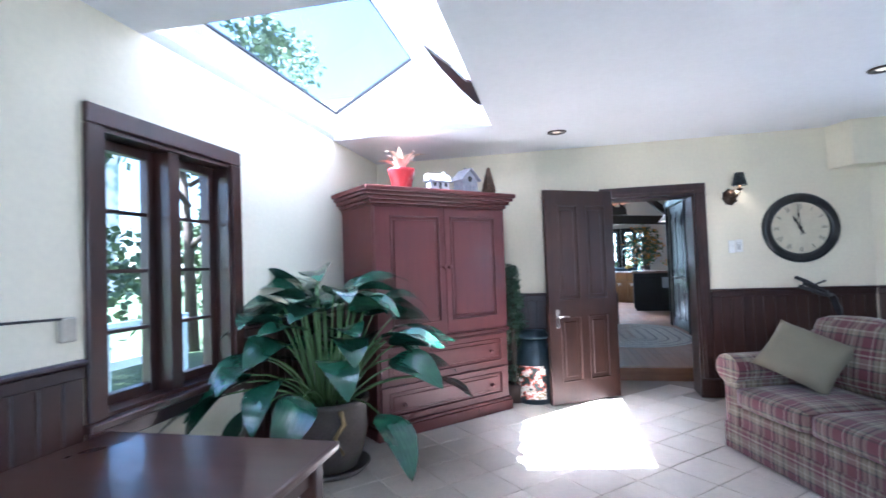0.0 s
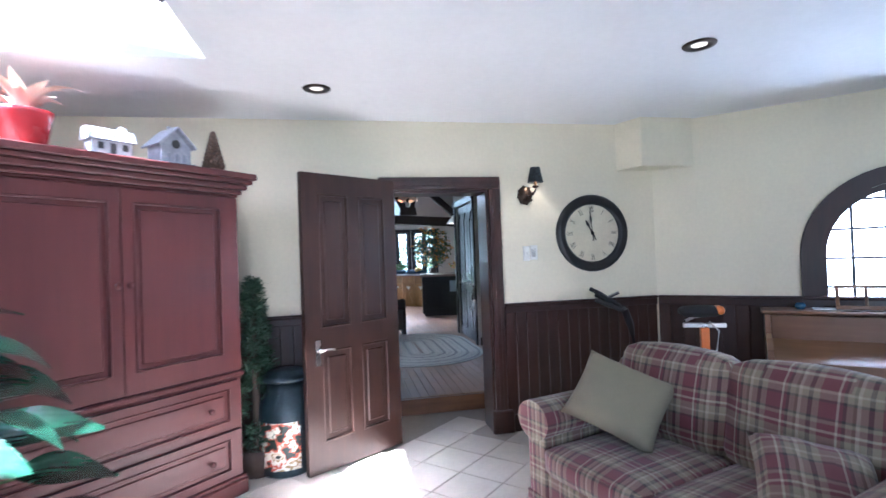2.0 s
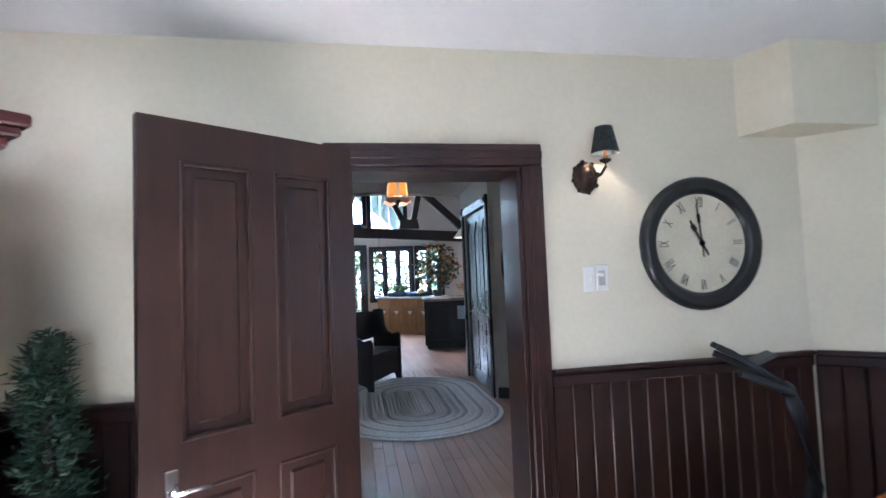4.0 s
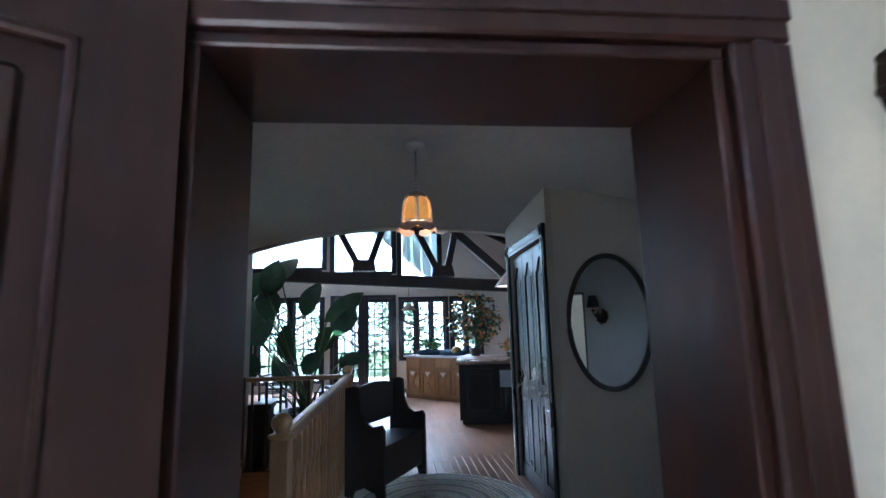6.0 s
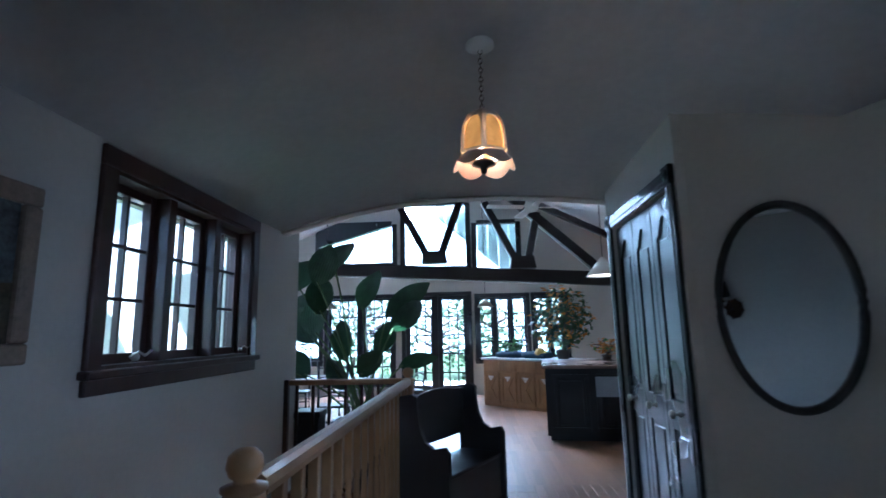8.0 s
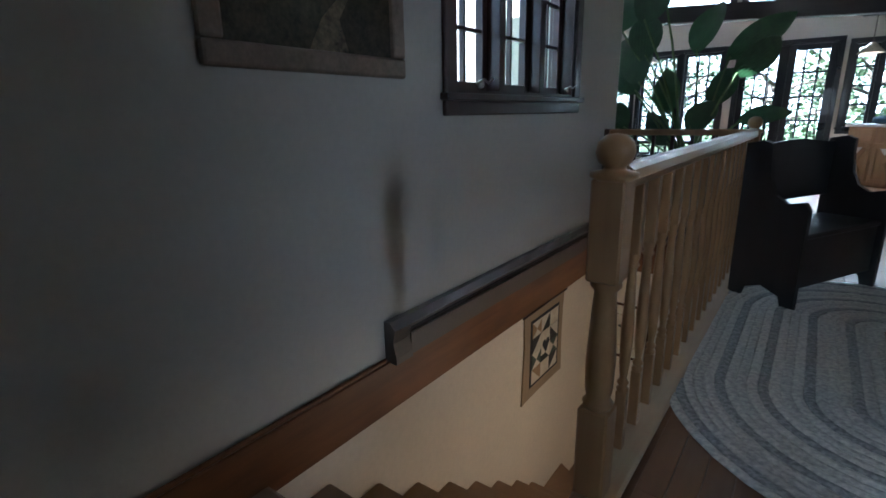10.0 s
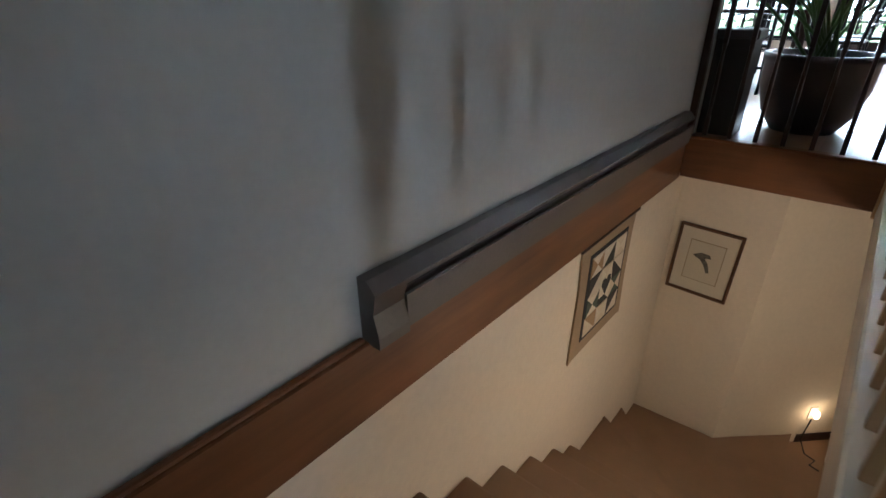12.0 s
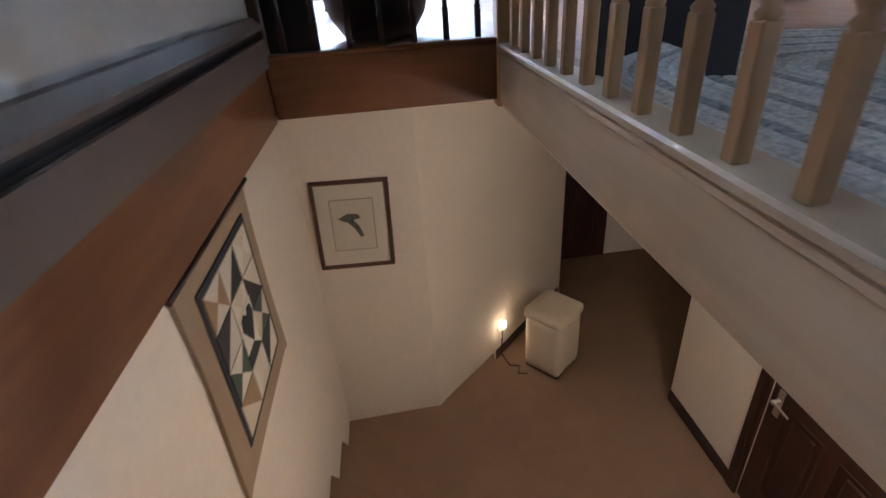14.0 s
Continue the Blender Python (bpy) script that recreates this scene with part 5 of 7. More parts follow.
tube(bm, [(0.02, 0.07, 1.05), (-0.12, 0.06, 1.15), (-0.2, 0.05, 1.19)], 0.013, 8)
part("handlebar", bm, RUBBER, bike)
bm = bmesh.new()
bx(bm, -0.05, 0.05, -0.06, 0.06, 0.0, 0.015, 0.004, pose(-0.02, 0, 1.13, 0, -25, 0))
part("console", bm, plain("grey_console", (0.03, 0.03, 0.032), 0.4), bike)
bm = bmesh.new()
bx(bm, 0.60, 0.66, -0.03, 0.03, 0.28, 0.88, 0.006)
tube(bm, [(0.62, 0, 0.70), (0.45, 0, 0.62), (0.2, 0, 0.45)], 0.03, 8)
part("main_frame", bm, ORANGE, bike, "bright orange frame")
bm = bmesh.new()
bx(bm, 0.48, 0.78, -0.02, 0.02, 0.88, 0.915, 0.004)
tube(bm, [(0.50, 0, 0.93), (0.56, 0, 0.96), (0.62, 0, 0.97)], 0.012, 6)
part("seat_slide", bm, CHROME, bike)
bm = bmesh.new()
cushion(bm, 0.46, 0.74, -0.075, 0.075, 0.97, 1.04, 0.035, 0.01)
part("saddle", bm, RUBBER, bike, "black saddle with an orange tail")
bm = bmesh.new()
cushion(bm, 0.70, 0.765, -0.08, 0.08, 0.985, 1.045, 0.03, 0.0)
part("saddle_tail", bm, ORANGE, bike)
bm = bmesh.new()
lathe(bm, [(0, -0.03), (0.21, -0.03), (0.23, -0.02), (0.23, 0.02), (0.21, 0.03), (0, 0.03)], 32, pose(0.16, 0, 0.32, 90, 0, 0))
part("flywheel", bm, IRON, bike)
bm = bmesh.new()
tube(bm, [(0.03, -0.25, 0.04), (0.03, 0.25, 0.04)], 0.03, 8)
tube(bm, [(0.72, -0.25, 0.04), (0.72, 0.25, 0.04)], 0.03, 8)
tube(bm, [(0.05, 0, 0.05), (0.4, 0, 0.12), (0.7, 0, 0.05)], 0.03, 8)
tube(bm, [(0.63, 0, 0.3), (0.63, 0, 0.09)], 0.03, 8)
part("feet", bm, IRON, bike)
bm = bmesh.new()
tube(bm, [(0.66, -0.03, 0.93), (0.72, -0.05, 0.86), (0.70, -0.05, 0.72), (0.66, -0.03, 0.62)], 0.006, 6)
part("cable", bm, WHITE, bike)

# ---- hall things ----
HALLW = pose(HX, 6.24, 0, 0, 0, 90)
win4 = tall_window("window_4", "dark-framed triple casement window in the hall", HALLW, WX0 - 6.24, WX1 - 6.24, WW0, WW1,
                   [(WX0 - 6.22, WX0 - 6.24 + 0.46), (WX0 - 6.24 + 0.53, WX0 - 6.24 + 0.98), (WX0 - 6.24 + 1.05, WX1 - 6.26)], 3, 2, 0.1, 0.15)
crank(win4, WX0 - 6.24 + 0.24, WW0 + 0.05)
crank(win4, WX1 - 6.24 - 0.12, WW0 + 0.05)

CLOS = pose(KX, 10.57, 0, 0, 0, -90)
GLOSS = wood("glossy_black_paint", (0.004, 0.006, 0.008), (0.012, 0.016, 0.020), "Z", 0.3)
GLOSS.node_tree.nodes["Principled BSDF"].inputs["Specular IOR Level"].default_value = 0.25
closet = casing("door_2", "black glossy casing with corner rosettes round the closet", 0.17, 1.33, H, 2.34, 0.1, 0.025, GLOSS, CLOS)
for x in (0.12, 1.38):
    bm = bmesh.new()
    bx(bm, x - 0.055, x + 0.055, -0.036, -0.001, 2.335, 2.452, 0.004)
    lathe(bm, [(0.04, 0.036), (0.036, 0.046), (0.026, 0.040), (0.014, 0.048), (0, 0.05)], 20, pose(x, 0, 2.394, 90, 0, 0))
    part("rosette_block", bm, GLOSS, closet)
fold = thing("folding_door", "black glossy three-leaf folding closet door with crystal knobs", "folding door", CLOS @ pose(0.17, 0.04, H))
LW = 1.16 / 3
CRYSTAL = plain("crystal_knob", (0.7, 0.68, 0.6), 0.12, 0.3, vary=0.1, relief=0)
for i in range(3):
    a, b = i * LW + 0.004, (i + 1) * LW - 0.004
    bm = bmesh.new()
    px0, px1 = a + 0.07, b - 0.07
    for e, f, c, d in ((a, px0, 0.01, 2.18), (px1, b, 0.01, 2.18), (px0, px1, 0.01, 0.16), (px0, px1, 0.80, 0.97)):
        bx(bm, e, f, -0.018, 0.018, c, d, 0.002)
    n = 8
    cxp = (px0 + px1) / 2
    top = [(px0, 2.18), (px0, 1.94)] + [(px0 + (px1 - px0) * k / n, 1.94 + 0.13 * (0.5 - 0.5 * math.cos(2 * math.pi * k / n))) for k in range(1, n)] + [(px1, 1.94), (px1, 2.18)]
    prism(bm, top, -0.018, 0.018, UPRIGHT)
    lf = part("door_leaf", bm, GLOSS, fold)
    bm = bmesh.new()
    bx(bm, px0, px1, -0.004, 0.004, 0.16, 0.80)
    bx(bm, px0 + 0.03, px1 - 0.03, -0.014, 0.014, 0.19, 0.77, 0.008)
    bx(bm, px0, px1, -0.004, 0.004, 0.97, 2.08)
    bx(bm, px0 + 0.03, px1 - 0.03, -0.014, 0.014, 1.0, 1.93, 0.008)
    part("door_panel", bm, GLOSS, lf)
    bm = bmesh.new()
    lathe(bm, [(0.02, 0.0), (0.02, 0.006), (0.009, 0.01), (0.008, 0.03), (0.024, 0.04), (0.026, 0.052), (0.016, 0.062), (0, 0.064)], 10, pose(cxp, -0.018, 0.9, 90, 0, 0))
    part("knob", bm, CRYSTAL, lf, "faceted crystal knob")

mirror = thing("oval_mirror", "oval wall mirror in a thin black frame", "mirror", MIR @ pose(0.41, -0.018, 1.64, 0, 0, 5))
bm = bmesh.new()
n = 64
tube(bm, [(0.295 * math.cos(2 * math.pi * i / n), -0.018, 0.502 * math.sin(2 * math.pi * i / n)) for i in range(n)], 0.02, 10, closed=True)
part("mirror_frame", bm, RIM, mirror)
mm, mt, mb = nodes_of("mirror_silver")
mb.inputs["Metallic"].default_value, mb.inputs["Roughness"].default_value = 1.0, 0.02
mb.inputs["Base Color"].default_value = (0.62, 0.64, 0.66, 1)
bm = bmesh.new()
prism(bm, [(0.29 * math.cos(2 * math.pi * i / n), 0.497 * math.sin(2 * math.pi * i / n)) for i in range(n)], 0.004, 0.01, UPRIGHT)
part("mirror_glass", bm, mm, mirror)

bm = bmesh.new()
bx(bm, 0.0, 1.12, -0.015, -0.001, H, H + 0.12, 0.004, MIR)
bx(bm, 1.96, 3.0, -0.015, -0.001, H, H + 0.12, 0.004, MIR)
solid("baseboard", bm, BLACKWOOD, "dark baseboard below the mirror wall", "baseboard")

# pendant lantern
PEND = (1.27, 8.57)
pend = thing("pendant_lantern", "hanging lantern with amber glass panels and a scalloped rim", "pendant lamp", pose(PEND[0], PEND[1], vault(*PEND)))
WHITEMETAL = plain("painted_white_metal", (0.45, 0.42, 0.38), 0.5, 0.2, vary=0.15)
bm = bmesh.new()
lathe(bm, [(0.065, 0.01), (0.068, -0.012), (0.05, -0.025), (0.012, -0.03), (0, -0.03)], 24)
part("canopy", bm, WHITE, pend)
bm = bmesh.new()
for i in range(13):
    z = -0.035 - i * 0.0235
    ring = [(0.009 * math.cos(2 * math.pi * k / 10), 0, z - 0.004 + 0.016 * math.sin(2 * math.pi * k / 10)) for k in range(10)]
    ring = [Matrix.Rotation(radians(90 * (i % 2)), 4, "Z") @ Vector(p) for p in ring]
    tube(bm, ring, 0.0022, 5, closed=True)
part("chain", bm, BRONZE, pend)
bm = bmesh.new()
lathe(bm, [(0.01, -0.325), (0.02, -0.335), (0.045, -0.345), (0.068, -0.365), (0.074, -0.385), (0.064, -0.38), (0.03, -0.36), (0.0, -0.35)], 24)
part("crown", bm, WHITEMETAL, pend)
AMBER, at, ab = nodes_of("amber_glass")
ab.inputs["Base Color"].default_value = (0.75, 0.36, 0.07, 1)
ab.inputs["Roughness"].default_value = 0.4
ab.inputs["Emission Color"].default_value = (1.0, 0.40, 0.07, 1)
spots = noise_node(at, coords(at), 28, 4, 0.7)
at.links.new(maths(at, "MULTIPLY_ADD", spots, 0.17, -0.03), ab.inputs["Emission Strength"])
bump(at, ab, noise_node(at, coords(at), 40, 3), 0.6, 0.01)


def bell(v):
    """Apothem of the lantern's six sides at a height from 0 to 1."""
    return 0.104 - 0.010 * v - 0.036 * max(0.0, v - 0.45) ** 2 / 0.3


def on_side(i, u, v, inset=0.0):
    a = radians(60 * i)
    rr = bell(v) - inset
    w = rr * math.tan(radians(30)) * u
    return (rr * math.cos(a) - w * math.sin(a), rr * math.sin(a) + w * math.cos(a), -0.56 + 0.205 * v)


NA = 10
inner_c = [(-0.74, 0.07), (-0.76, 0.35), (-0.74, 0.60)] + [(-0.74 * math.cos(math.pi * k / NA), 0.60 + 0.29 * math.sin(math.pi * k / NA)) for k in range(1, NA)] + [(0.74, 0.60), (0.76, 0.35), (0.74, 0.07)]
outer_c = [(-1, 0.0), (-1, 0.35), (-1, 0.60)] + [(max(-1, min(1, -1.45 * math.cos(math.pi * k / NA))), min(1.0, 0.60 + 0.62 * math.sin(math.pi * k / NA))) for k in range(1, NA)] + [(1, 0.60), (1, 0.35), (1, 0.0)]
for i in range(6):
    bm = bmesh.new()
    vi = [bm.verts.new(on_side(i, u, v)) for u, v in inner_c]
    vo = [bm.verts.new(on_side(i, u, v)) for u, v in outer_c]
    n = len(vi)
    for k in range(n):
        l = (k + 1) % n
        bm.faces.new((vo[k], vo[l], vi[l], vi[k]))
    bmesh.ops.solidify(bm, geom=bm.faces[:], thickness=0.008)
    part("cage_side", bm, WHITEMETAL, pend, "pale metal side with an arched opening")
    bm = bmesh.new()
    rows = []
    for v in (0.05, 0.2, 0.4, 0.6, 0.72, 0.82, 0.88):
        w = 0.79 if v <= 0.6 else 0.79 * math.sqrt(max(0.02, 1 - ((v - 0.6) / 0.30) ** 2))
        rows.append([bm.verts.new(on_side(i, -w + 2 * w * k / 4, v, 0.006)) for k in range(5)])
    for p, q in zip(rows, rows[1:]):
        for k in range(4):
            bm.faces.new((p[k], p[k + 1], q[k + 1], q[k])).smooth = True
    part("glass_panel", bm, AMBER, pend, "glowing amber glass").visible_shadow = False
bm = bmesh.new()
rows = []
for j in range(5):
    row = []
    for k in range(48):
        a = 2 * math.pi * k / 48
        sc = abs(math.sin(3 * a + math.pi / 2))
        r = 0.112 + 0.028 * (j / 4) ** 1.5
        row.append(bm.verts.new((r * math.cos(a), r * math.sin(a), -0.562 - (0.035 + 0.032 * sc) * j / 4)))
    rows.append(row)
for p, q in zip(rows, rows[1:]):
    for k in range(48):
        bm.faces.new((p[k], p[(k + 1) % 48], q[(k + 1) % 48], q[k])).smooth = True
part("scalloped_rim", bm, plain("frosted_rim", (0.60, 0.42, 0.34), 0.4), pend, "frosted scalloped glass rim")
for i in range(3):
    a = radians(120 * i)
    bm = bmesh.new()
    lathe(bm, [(0, -0.47), (0.012, -0.49), (0.022, -0.52), (0.014, -0.555), (0.012, -0.58), (0, -0.58)], 12, pose(0.045 * math.cos(a), 0.045 * math.sin(a), 0))
    part("bulb", bm, glow_mat("pendant_bulb", (1.0, 0.7, 0.35), 1.4) if i == 0 else bpy.data.materials["pendant_bulb"], pend, "lit bulb")
bm = bmesh.new()
lathe(bm, [(0.0, -0.585), (0.05, -0.585), (0.055, -0.60), (0.02, -0.61), (0.012, -0.64), (0, -0.645)], 20)
part("socket_cluster", bm, IRON, pend)

copy_thing(sconce, pose(1.86, 6.208, 1.72, 0, 0, 180) @ Matrix.Diagonal((1.2, 1.2, 1.2, 1)))

# landscape painting
paint = thing("landscape_painting", "mountain landscape painting in a pale carved frame", "painting", HALLW @ pose(7.76 - 6.24, 0, 1.795))
FRAME = plain("carved_pale_wood", (0.20, 0.15, 0.11), 0.6, vary=0.25, large=20, relief=0.5)
for a, b, c, d in ((-0.46, 0.46, 0.265, 0.345), (-0.46, 0.46, -0.345, -0.265), (-0.46, -0.38, -0.265, 0.265), (0.38, 0.46, -0.265, 0.265)):
    bm = bmesh.new()
    bx(bm, a, b, -0.035, -0.001, c, d, 0.012, segments=2)
    part("frame_side", bm, FRAME, paint)
bm = bmesh.new()
bx(bm, -0.38, 0.38, -0.012, -0.002, -0.265, 0.265)
part("canvas", bm, plain("painted_sky", (0.09, 0.11, 0.12), 0.5, vary=0.7, large=7), paint)
for nm, col, poly in (("painted_mountain", (0.012, 0.015, 0.015), [(-0.38, -0.17), (0.06, -0.12), (0.02, -0.02), (-0.05, 0.07), (-0.12, 0.10), (-0.17, 0.16), (-0.25, 0.17), (-0.30, 0.15), (-0.38, 0.16)]),
                      ("painted_meadow", (0.05, 0.043, 0.024), [(-0.38, -0.265), (0.38, -0.265), (0.38, -0.04), (0.0, -0.07), (-0.38, -0.09)]),
                      ("painted_cottage", (0.07, 0.06, 0.045), [(0.12, -0.06), (0.26, -0.06), (0.26, 0.02), (0.19, 0.08), (0.12, 0.02)]),
                      ("painted_fir", (0.02, 0.03, 0.028), [(0.16, 0.0), (0.30, 0.0), (0.25, 0.08), (0.27, 0.09), (0.235, 0.22), (0.20, 0.09), (0.215, 0.08)]),
                      ("painted_path", (0.16, 0.125, 0.075), [(-0.05, -0.265), (0.14, -0.265), (0.10, -0.15), (0.16, -0.06), (0.12, -0.06), (0.02, -0.15)])):
    bm = bmesh.new()
    k = 0.0128 + 0.0008 * len(paint.children)
    prism(bm, poly, k - 0.002, k, UPRIGHT)
    part(nm, bm, plain(nm, col, 0.5, vary=0.8, large=26), paint)

# baseboard heater and boards round the stairwell
HEAT = plain("bronze_brown_enamel", (0.115, 0.095, 0.082), 0.5, 0.0, vary=0.1)
heater = thing("baseboard_heater", "long brown enamel baseboard heater", "heater", HALLW @ pose(8.03 - 6.24, 0, H + 0.01))
HL = 10.84 - 8.03
bm = bmesh.new()
prism(bm, [(-0.001, 0), (-0.001, 0.2), (-0.035, 0.2), (-0.065, 0.165), (-0.065, 0.15), (-0.03, 0.145), (-0.03, 0.045), (-0.06, 0.04), (-0.06, 0.0)], 0.12, HL - 0.02, Matrix(((0, 0, 1, 0), (1, 0, 0, 0), (0, 1, 0, 0), (0, 0, 0, 1))))
part("casing", bm, HEAT, heater)
bm = bmesh.new()
prism(bm, [(-0.066, 0.035), (-0.066, 0.115), (-0.058, 0.118), (-0.05, 0.035)], 0.12, HL - 0.02, Matrix(((0, 0, 1, 0), (1, 0, 0, 0), (0, 1, 0, 0), (0, 0, 0, 1))))
part("front_panel", bm, HEAT, heater)
bm = bmesh.new()
prism(bm, [(-0.001, -0.005), (-0.001, 0.203), (-0.038, 0.203), (-0.07, 0.168), (-0.055, 0.10), (-0.072, 0.03), (-0.072, -0.005)], 0.0, 0.12, Matrix(((0, 0, 1, 0), (1, 0, 0, 0), (0, 1, 0, 0), (0, 0, 0, 1))))
part("end_cap", bm, HEAT, heater)
bm = bmesh.new()
bx(bm, 0.12, HL - 0.02, -0.0315, -0.0305, 0.118, 0.145)
part("slot", bm, INK, heater)

bm = bmesh.new()
bx(bm, HX + 0.006, HX + 0.032, 6.68, EY, -0.10, H + 0.012, 0.005)
bx(bm, HX - 0.095, HX + 0.006, 6.68, EY, -0.105, -0.098)
bx(bm, HX + 0.006, HX + 0.026, 6.68, 8.02, H + 0.012, H + 0.03, 0.004)
solid("stair_edge_board_wall", bm, ORANGEWOOD, "orange-stained board along the stairwell wall", "trim")
bm = bmesh.new()
bx(bm, HX + 0.033, FX0 + 0.019, EY, EY + 0.03, -0.085, H + 0.03, 0.005)
bx(bm, HX + 0.033, FX0 + 0.004, EY - 0.012, EY + 0.06, H + 0.03, H + 0.05, 0.005)
solid("stair_edge_board_far", bm, ORANGEWOOD_X, "orange-stained board at the far end of the stairwell", "trim")
bm = bmesh.new()
bx(bm, FX0 + 0.02, FX0 + 0.05, 7.55, EY + 0.03, -0.10, H - 0.01, 0.005)
bx(bm, FX0 + 0.005, FX1 + 0.02, 7.55, EY + 0.06, H - 0.01, H + 0.02, 0.008)
bx(bm, FX0 + 0.012, FX0 + 0.02, 7.55, EY, H - 0.035, H - 0.012, 0.004)
SKEW = pose(0.60, 10.90, 0, 0, 0, -0.4) @ pose(-0.60, -10.90, 0)   # the fence runs a little off the wall's line
PALEWOOD = wood("pale_worn_pine", (0.36, 0.25, 0.14), (0.68, 0.54, 0.37), "Y", 0.45, scale=0.6, coat=0.1)
solid("stair_edge_board_hall", bm, PALEWOOD, "pale wooden board and shoe rail under the balusters", "trim", m=SKEW)

# fence round the stairwell
FENCE_X = 0.60
fence = thing("stair_balustrade", "varnished oak balustrade with turned balusters and ball newels", "balustrade", SKEW)
Z0, Z1 = H + 0.02, H + 0.95
bm = bmesh.new()
bx(bm, -0.045, 0.045, -0.045, 0.045, -0.28, 0.30, 0.006)
lathe(bm, [(0.04, 0.30), (0.045, 0.315), (0.034, 0.33), (0.04, 0.36), (0.042, 0.45), (0.034, 0.60), (0.03, 0.66), (0.043, 0.675), (0.04, 0.69)], 16)
bx(bm, -0.045, 0.045, -0.045, 0.045, 0.69, 0.97, 0.006)
lathe(bm, [(0.05, 0.965), (0.062, 0.975), (0.062, 0.985), (0.03, 0.992), (0.028, 1.0), (0.042, 1.012), (0.05, 1.035), (0.045, 1.062), (0.025, 1.08), (0, 1.084)], 20)
post_mesh = finish(bm, "newel_post", OAK)
bm = bmesh.new()
bx(bm, -0.0175, 0.0175, -0.0175, 0.0175, 0.0, 0.22, 0.003)
lathe(bm, [(0.0165, 0.217), (0.021, 0.228), (0.013, 0.238), (0.020, 0.252), (0.011, 0.266), (0.018, 0.33), (0.0215, 0.44), (0.016, 0.57), (0.013, 0.65), (0.020, 0.66), (0.015, 0.672), (0.021, 0.69), (0.019, 0.705)], 12)
bx(bm, -0.02, 0.02, -0.02, 0.02, 0.70, Z1 - Z0 + 0.005, 0.003)
bal_mesh = finish(bm, "baluster", OAK)
bm = bmesh.new()
bx(bm, -0.013, 0.013, -0.013, 0.013, 0.0, 0.12, 0.002)
lathe(bm, [(0.012, 0.12), (0.016, 0.13), (0.011, 0.14), (0.014, 0.30), (0.010, 0.52), (0.015, 0.55), (0.011, 0.56)], 10)
bx(bm, -0.013, 0.013, -0.013, 0.013, 0.56, Z1 - H - 0.045, 0.002)
thin_mesh = finish(bm, "baluster", DOORWOOD)
for y in (7.77, 10.90):
    piece("newel_post", post_mesh, fence, pose(FENCE_X, y, H + 0.01))
y = 8.015
while y < 10.8:
    piece("baluster", bal_mesh, fence, pose(FENCE_X, y, Z0))
    y += 0.1685
for i in range(7):
    piece("baluster", thin_mesh, fence, pose(HX + 0.12 + i * 0.148, 10.915, H + 0.05))
bm = bmesh.new()
bx(bm, HX + 0.002, HX + 0.045, 10.895, 10.94, H + 0.05, H + 1.0, 0.004)
part("wall_post", bm, DOORWOOD, fence)
bm = bmesh.new()
prism(bm, [(-0.034, 0.0), (0.034, 0.0), (0.036, 0.02), (0.03, 0.045), (0.014, 0.058), (-0.014, 0.058), (-0.03, 0.045), (-0.036, 0.02)], -10.86, -7.84, pose(FENCE_X, 0, Z1) @ UPRIGHT)
part("handrail", bm, OAK_Y, fence, "rounded oak handrail")
bm = bmesh.new()
bx(bm, HX + 0.045, FENCE_X - 0.045, 10.885, 10.945, Z1, Z1 + 0.05, 0.012)
part("handrail", bm, OAK, fence)

# braided rugs
RUGM = rug_mat("braided_wool", (0.40, 0.40, 0.37), (0.56, 0.55, 0.50), (0.72, 0.70, 0.63))
RUGD = rug_mat("braided_wool_dark", (0.22, 0.22, 0.22), (0.36, 0.36, 0.35), (0.50, 0.50, 0.47))


def braided_rug(name, label, m, rx, ry, w):
    root = thing(name, label, "rug", m)
    k = int(rx / w)
    for i in range(k):
        a, b = rx - (i + 0.5) * w, ry - (i + 0.5) * w
        n = 2 * max(12, int(math.pi * a / 0.06))
        bm = bmesh.new()
        tube(bm, [(a * math.cos(2 * math.pi * (j + 0.5) / n), a * math.sin(2 * math.pi * (j + 0.5) / n) + (b - a) * (1 if j < n // 2 else -1), 0.009 + 0.0025 * (j % 2)) for j in range(n)], w * 0.52, 8, closed=True, flat=0.38)
        part("braid", bm, RUGD if i in (1, 5, 9, 13, 17) else RUGM, root)
    bm = bmesh.new()
    bx(bm, -0.004, 0.004, -(ry - rx), ry - rx, 0.002, 0.014)
    part("centre_braid", bm, RUGM, root)


braided_rug("oval_rug", "grey braided wool oval rug on the hall floor", pose(1.43, 9.27, H), 0.86, 1.33, 0.040)
braided_rug("small_rug", "small grey braided rug beside the archway", pose(2.62, 8.05, H), 0.36, 0.60, 0.040)

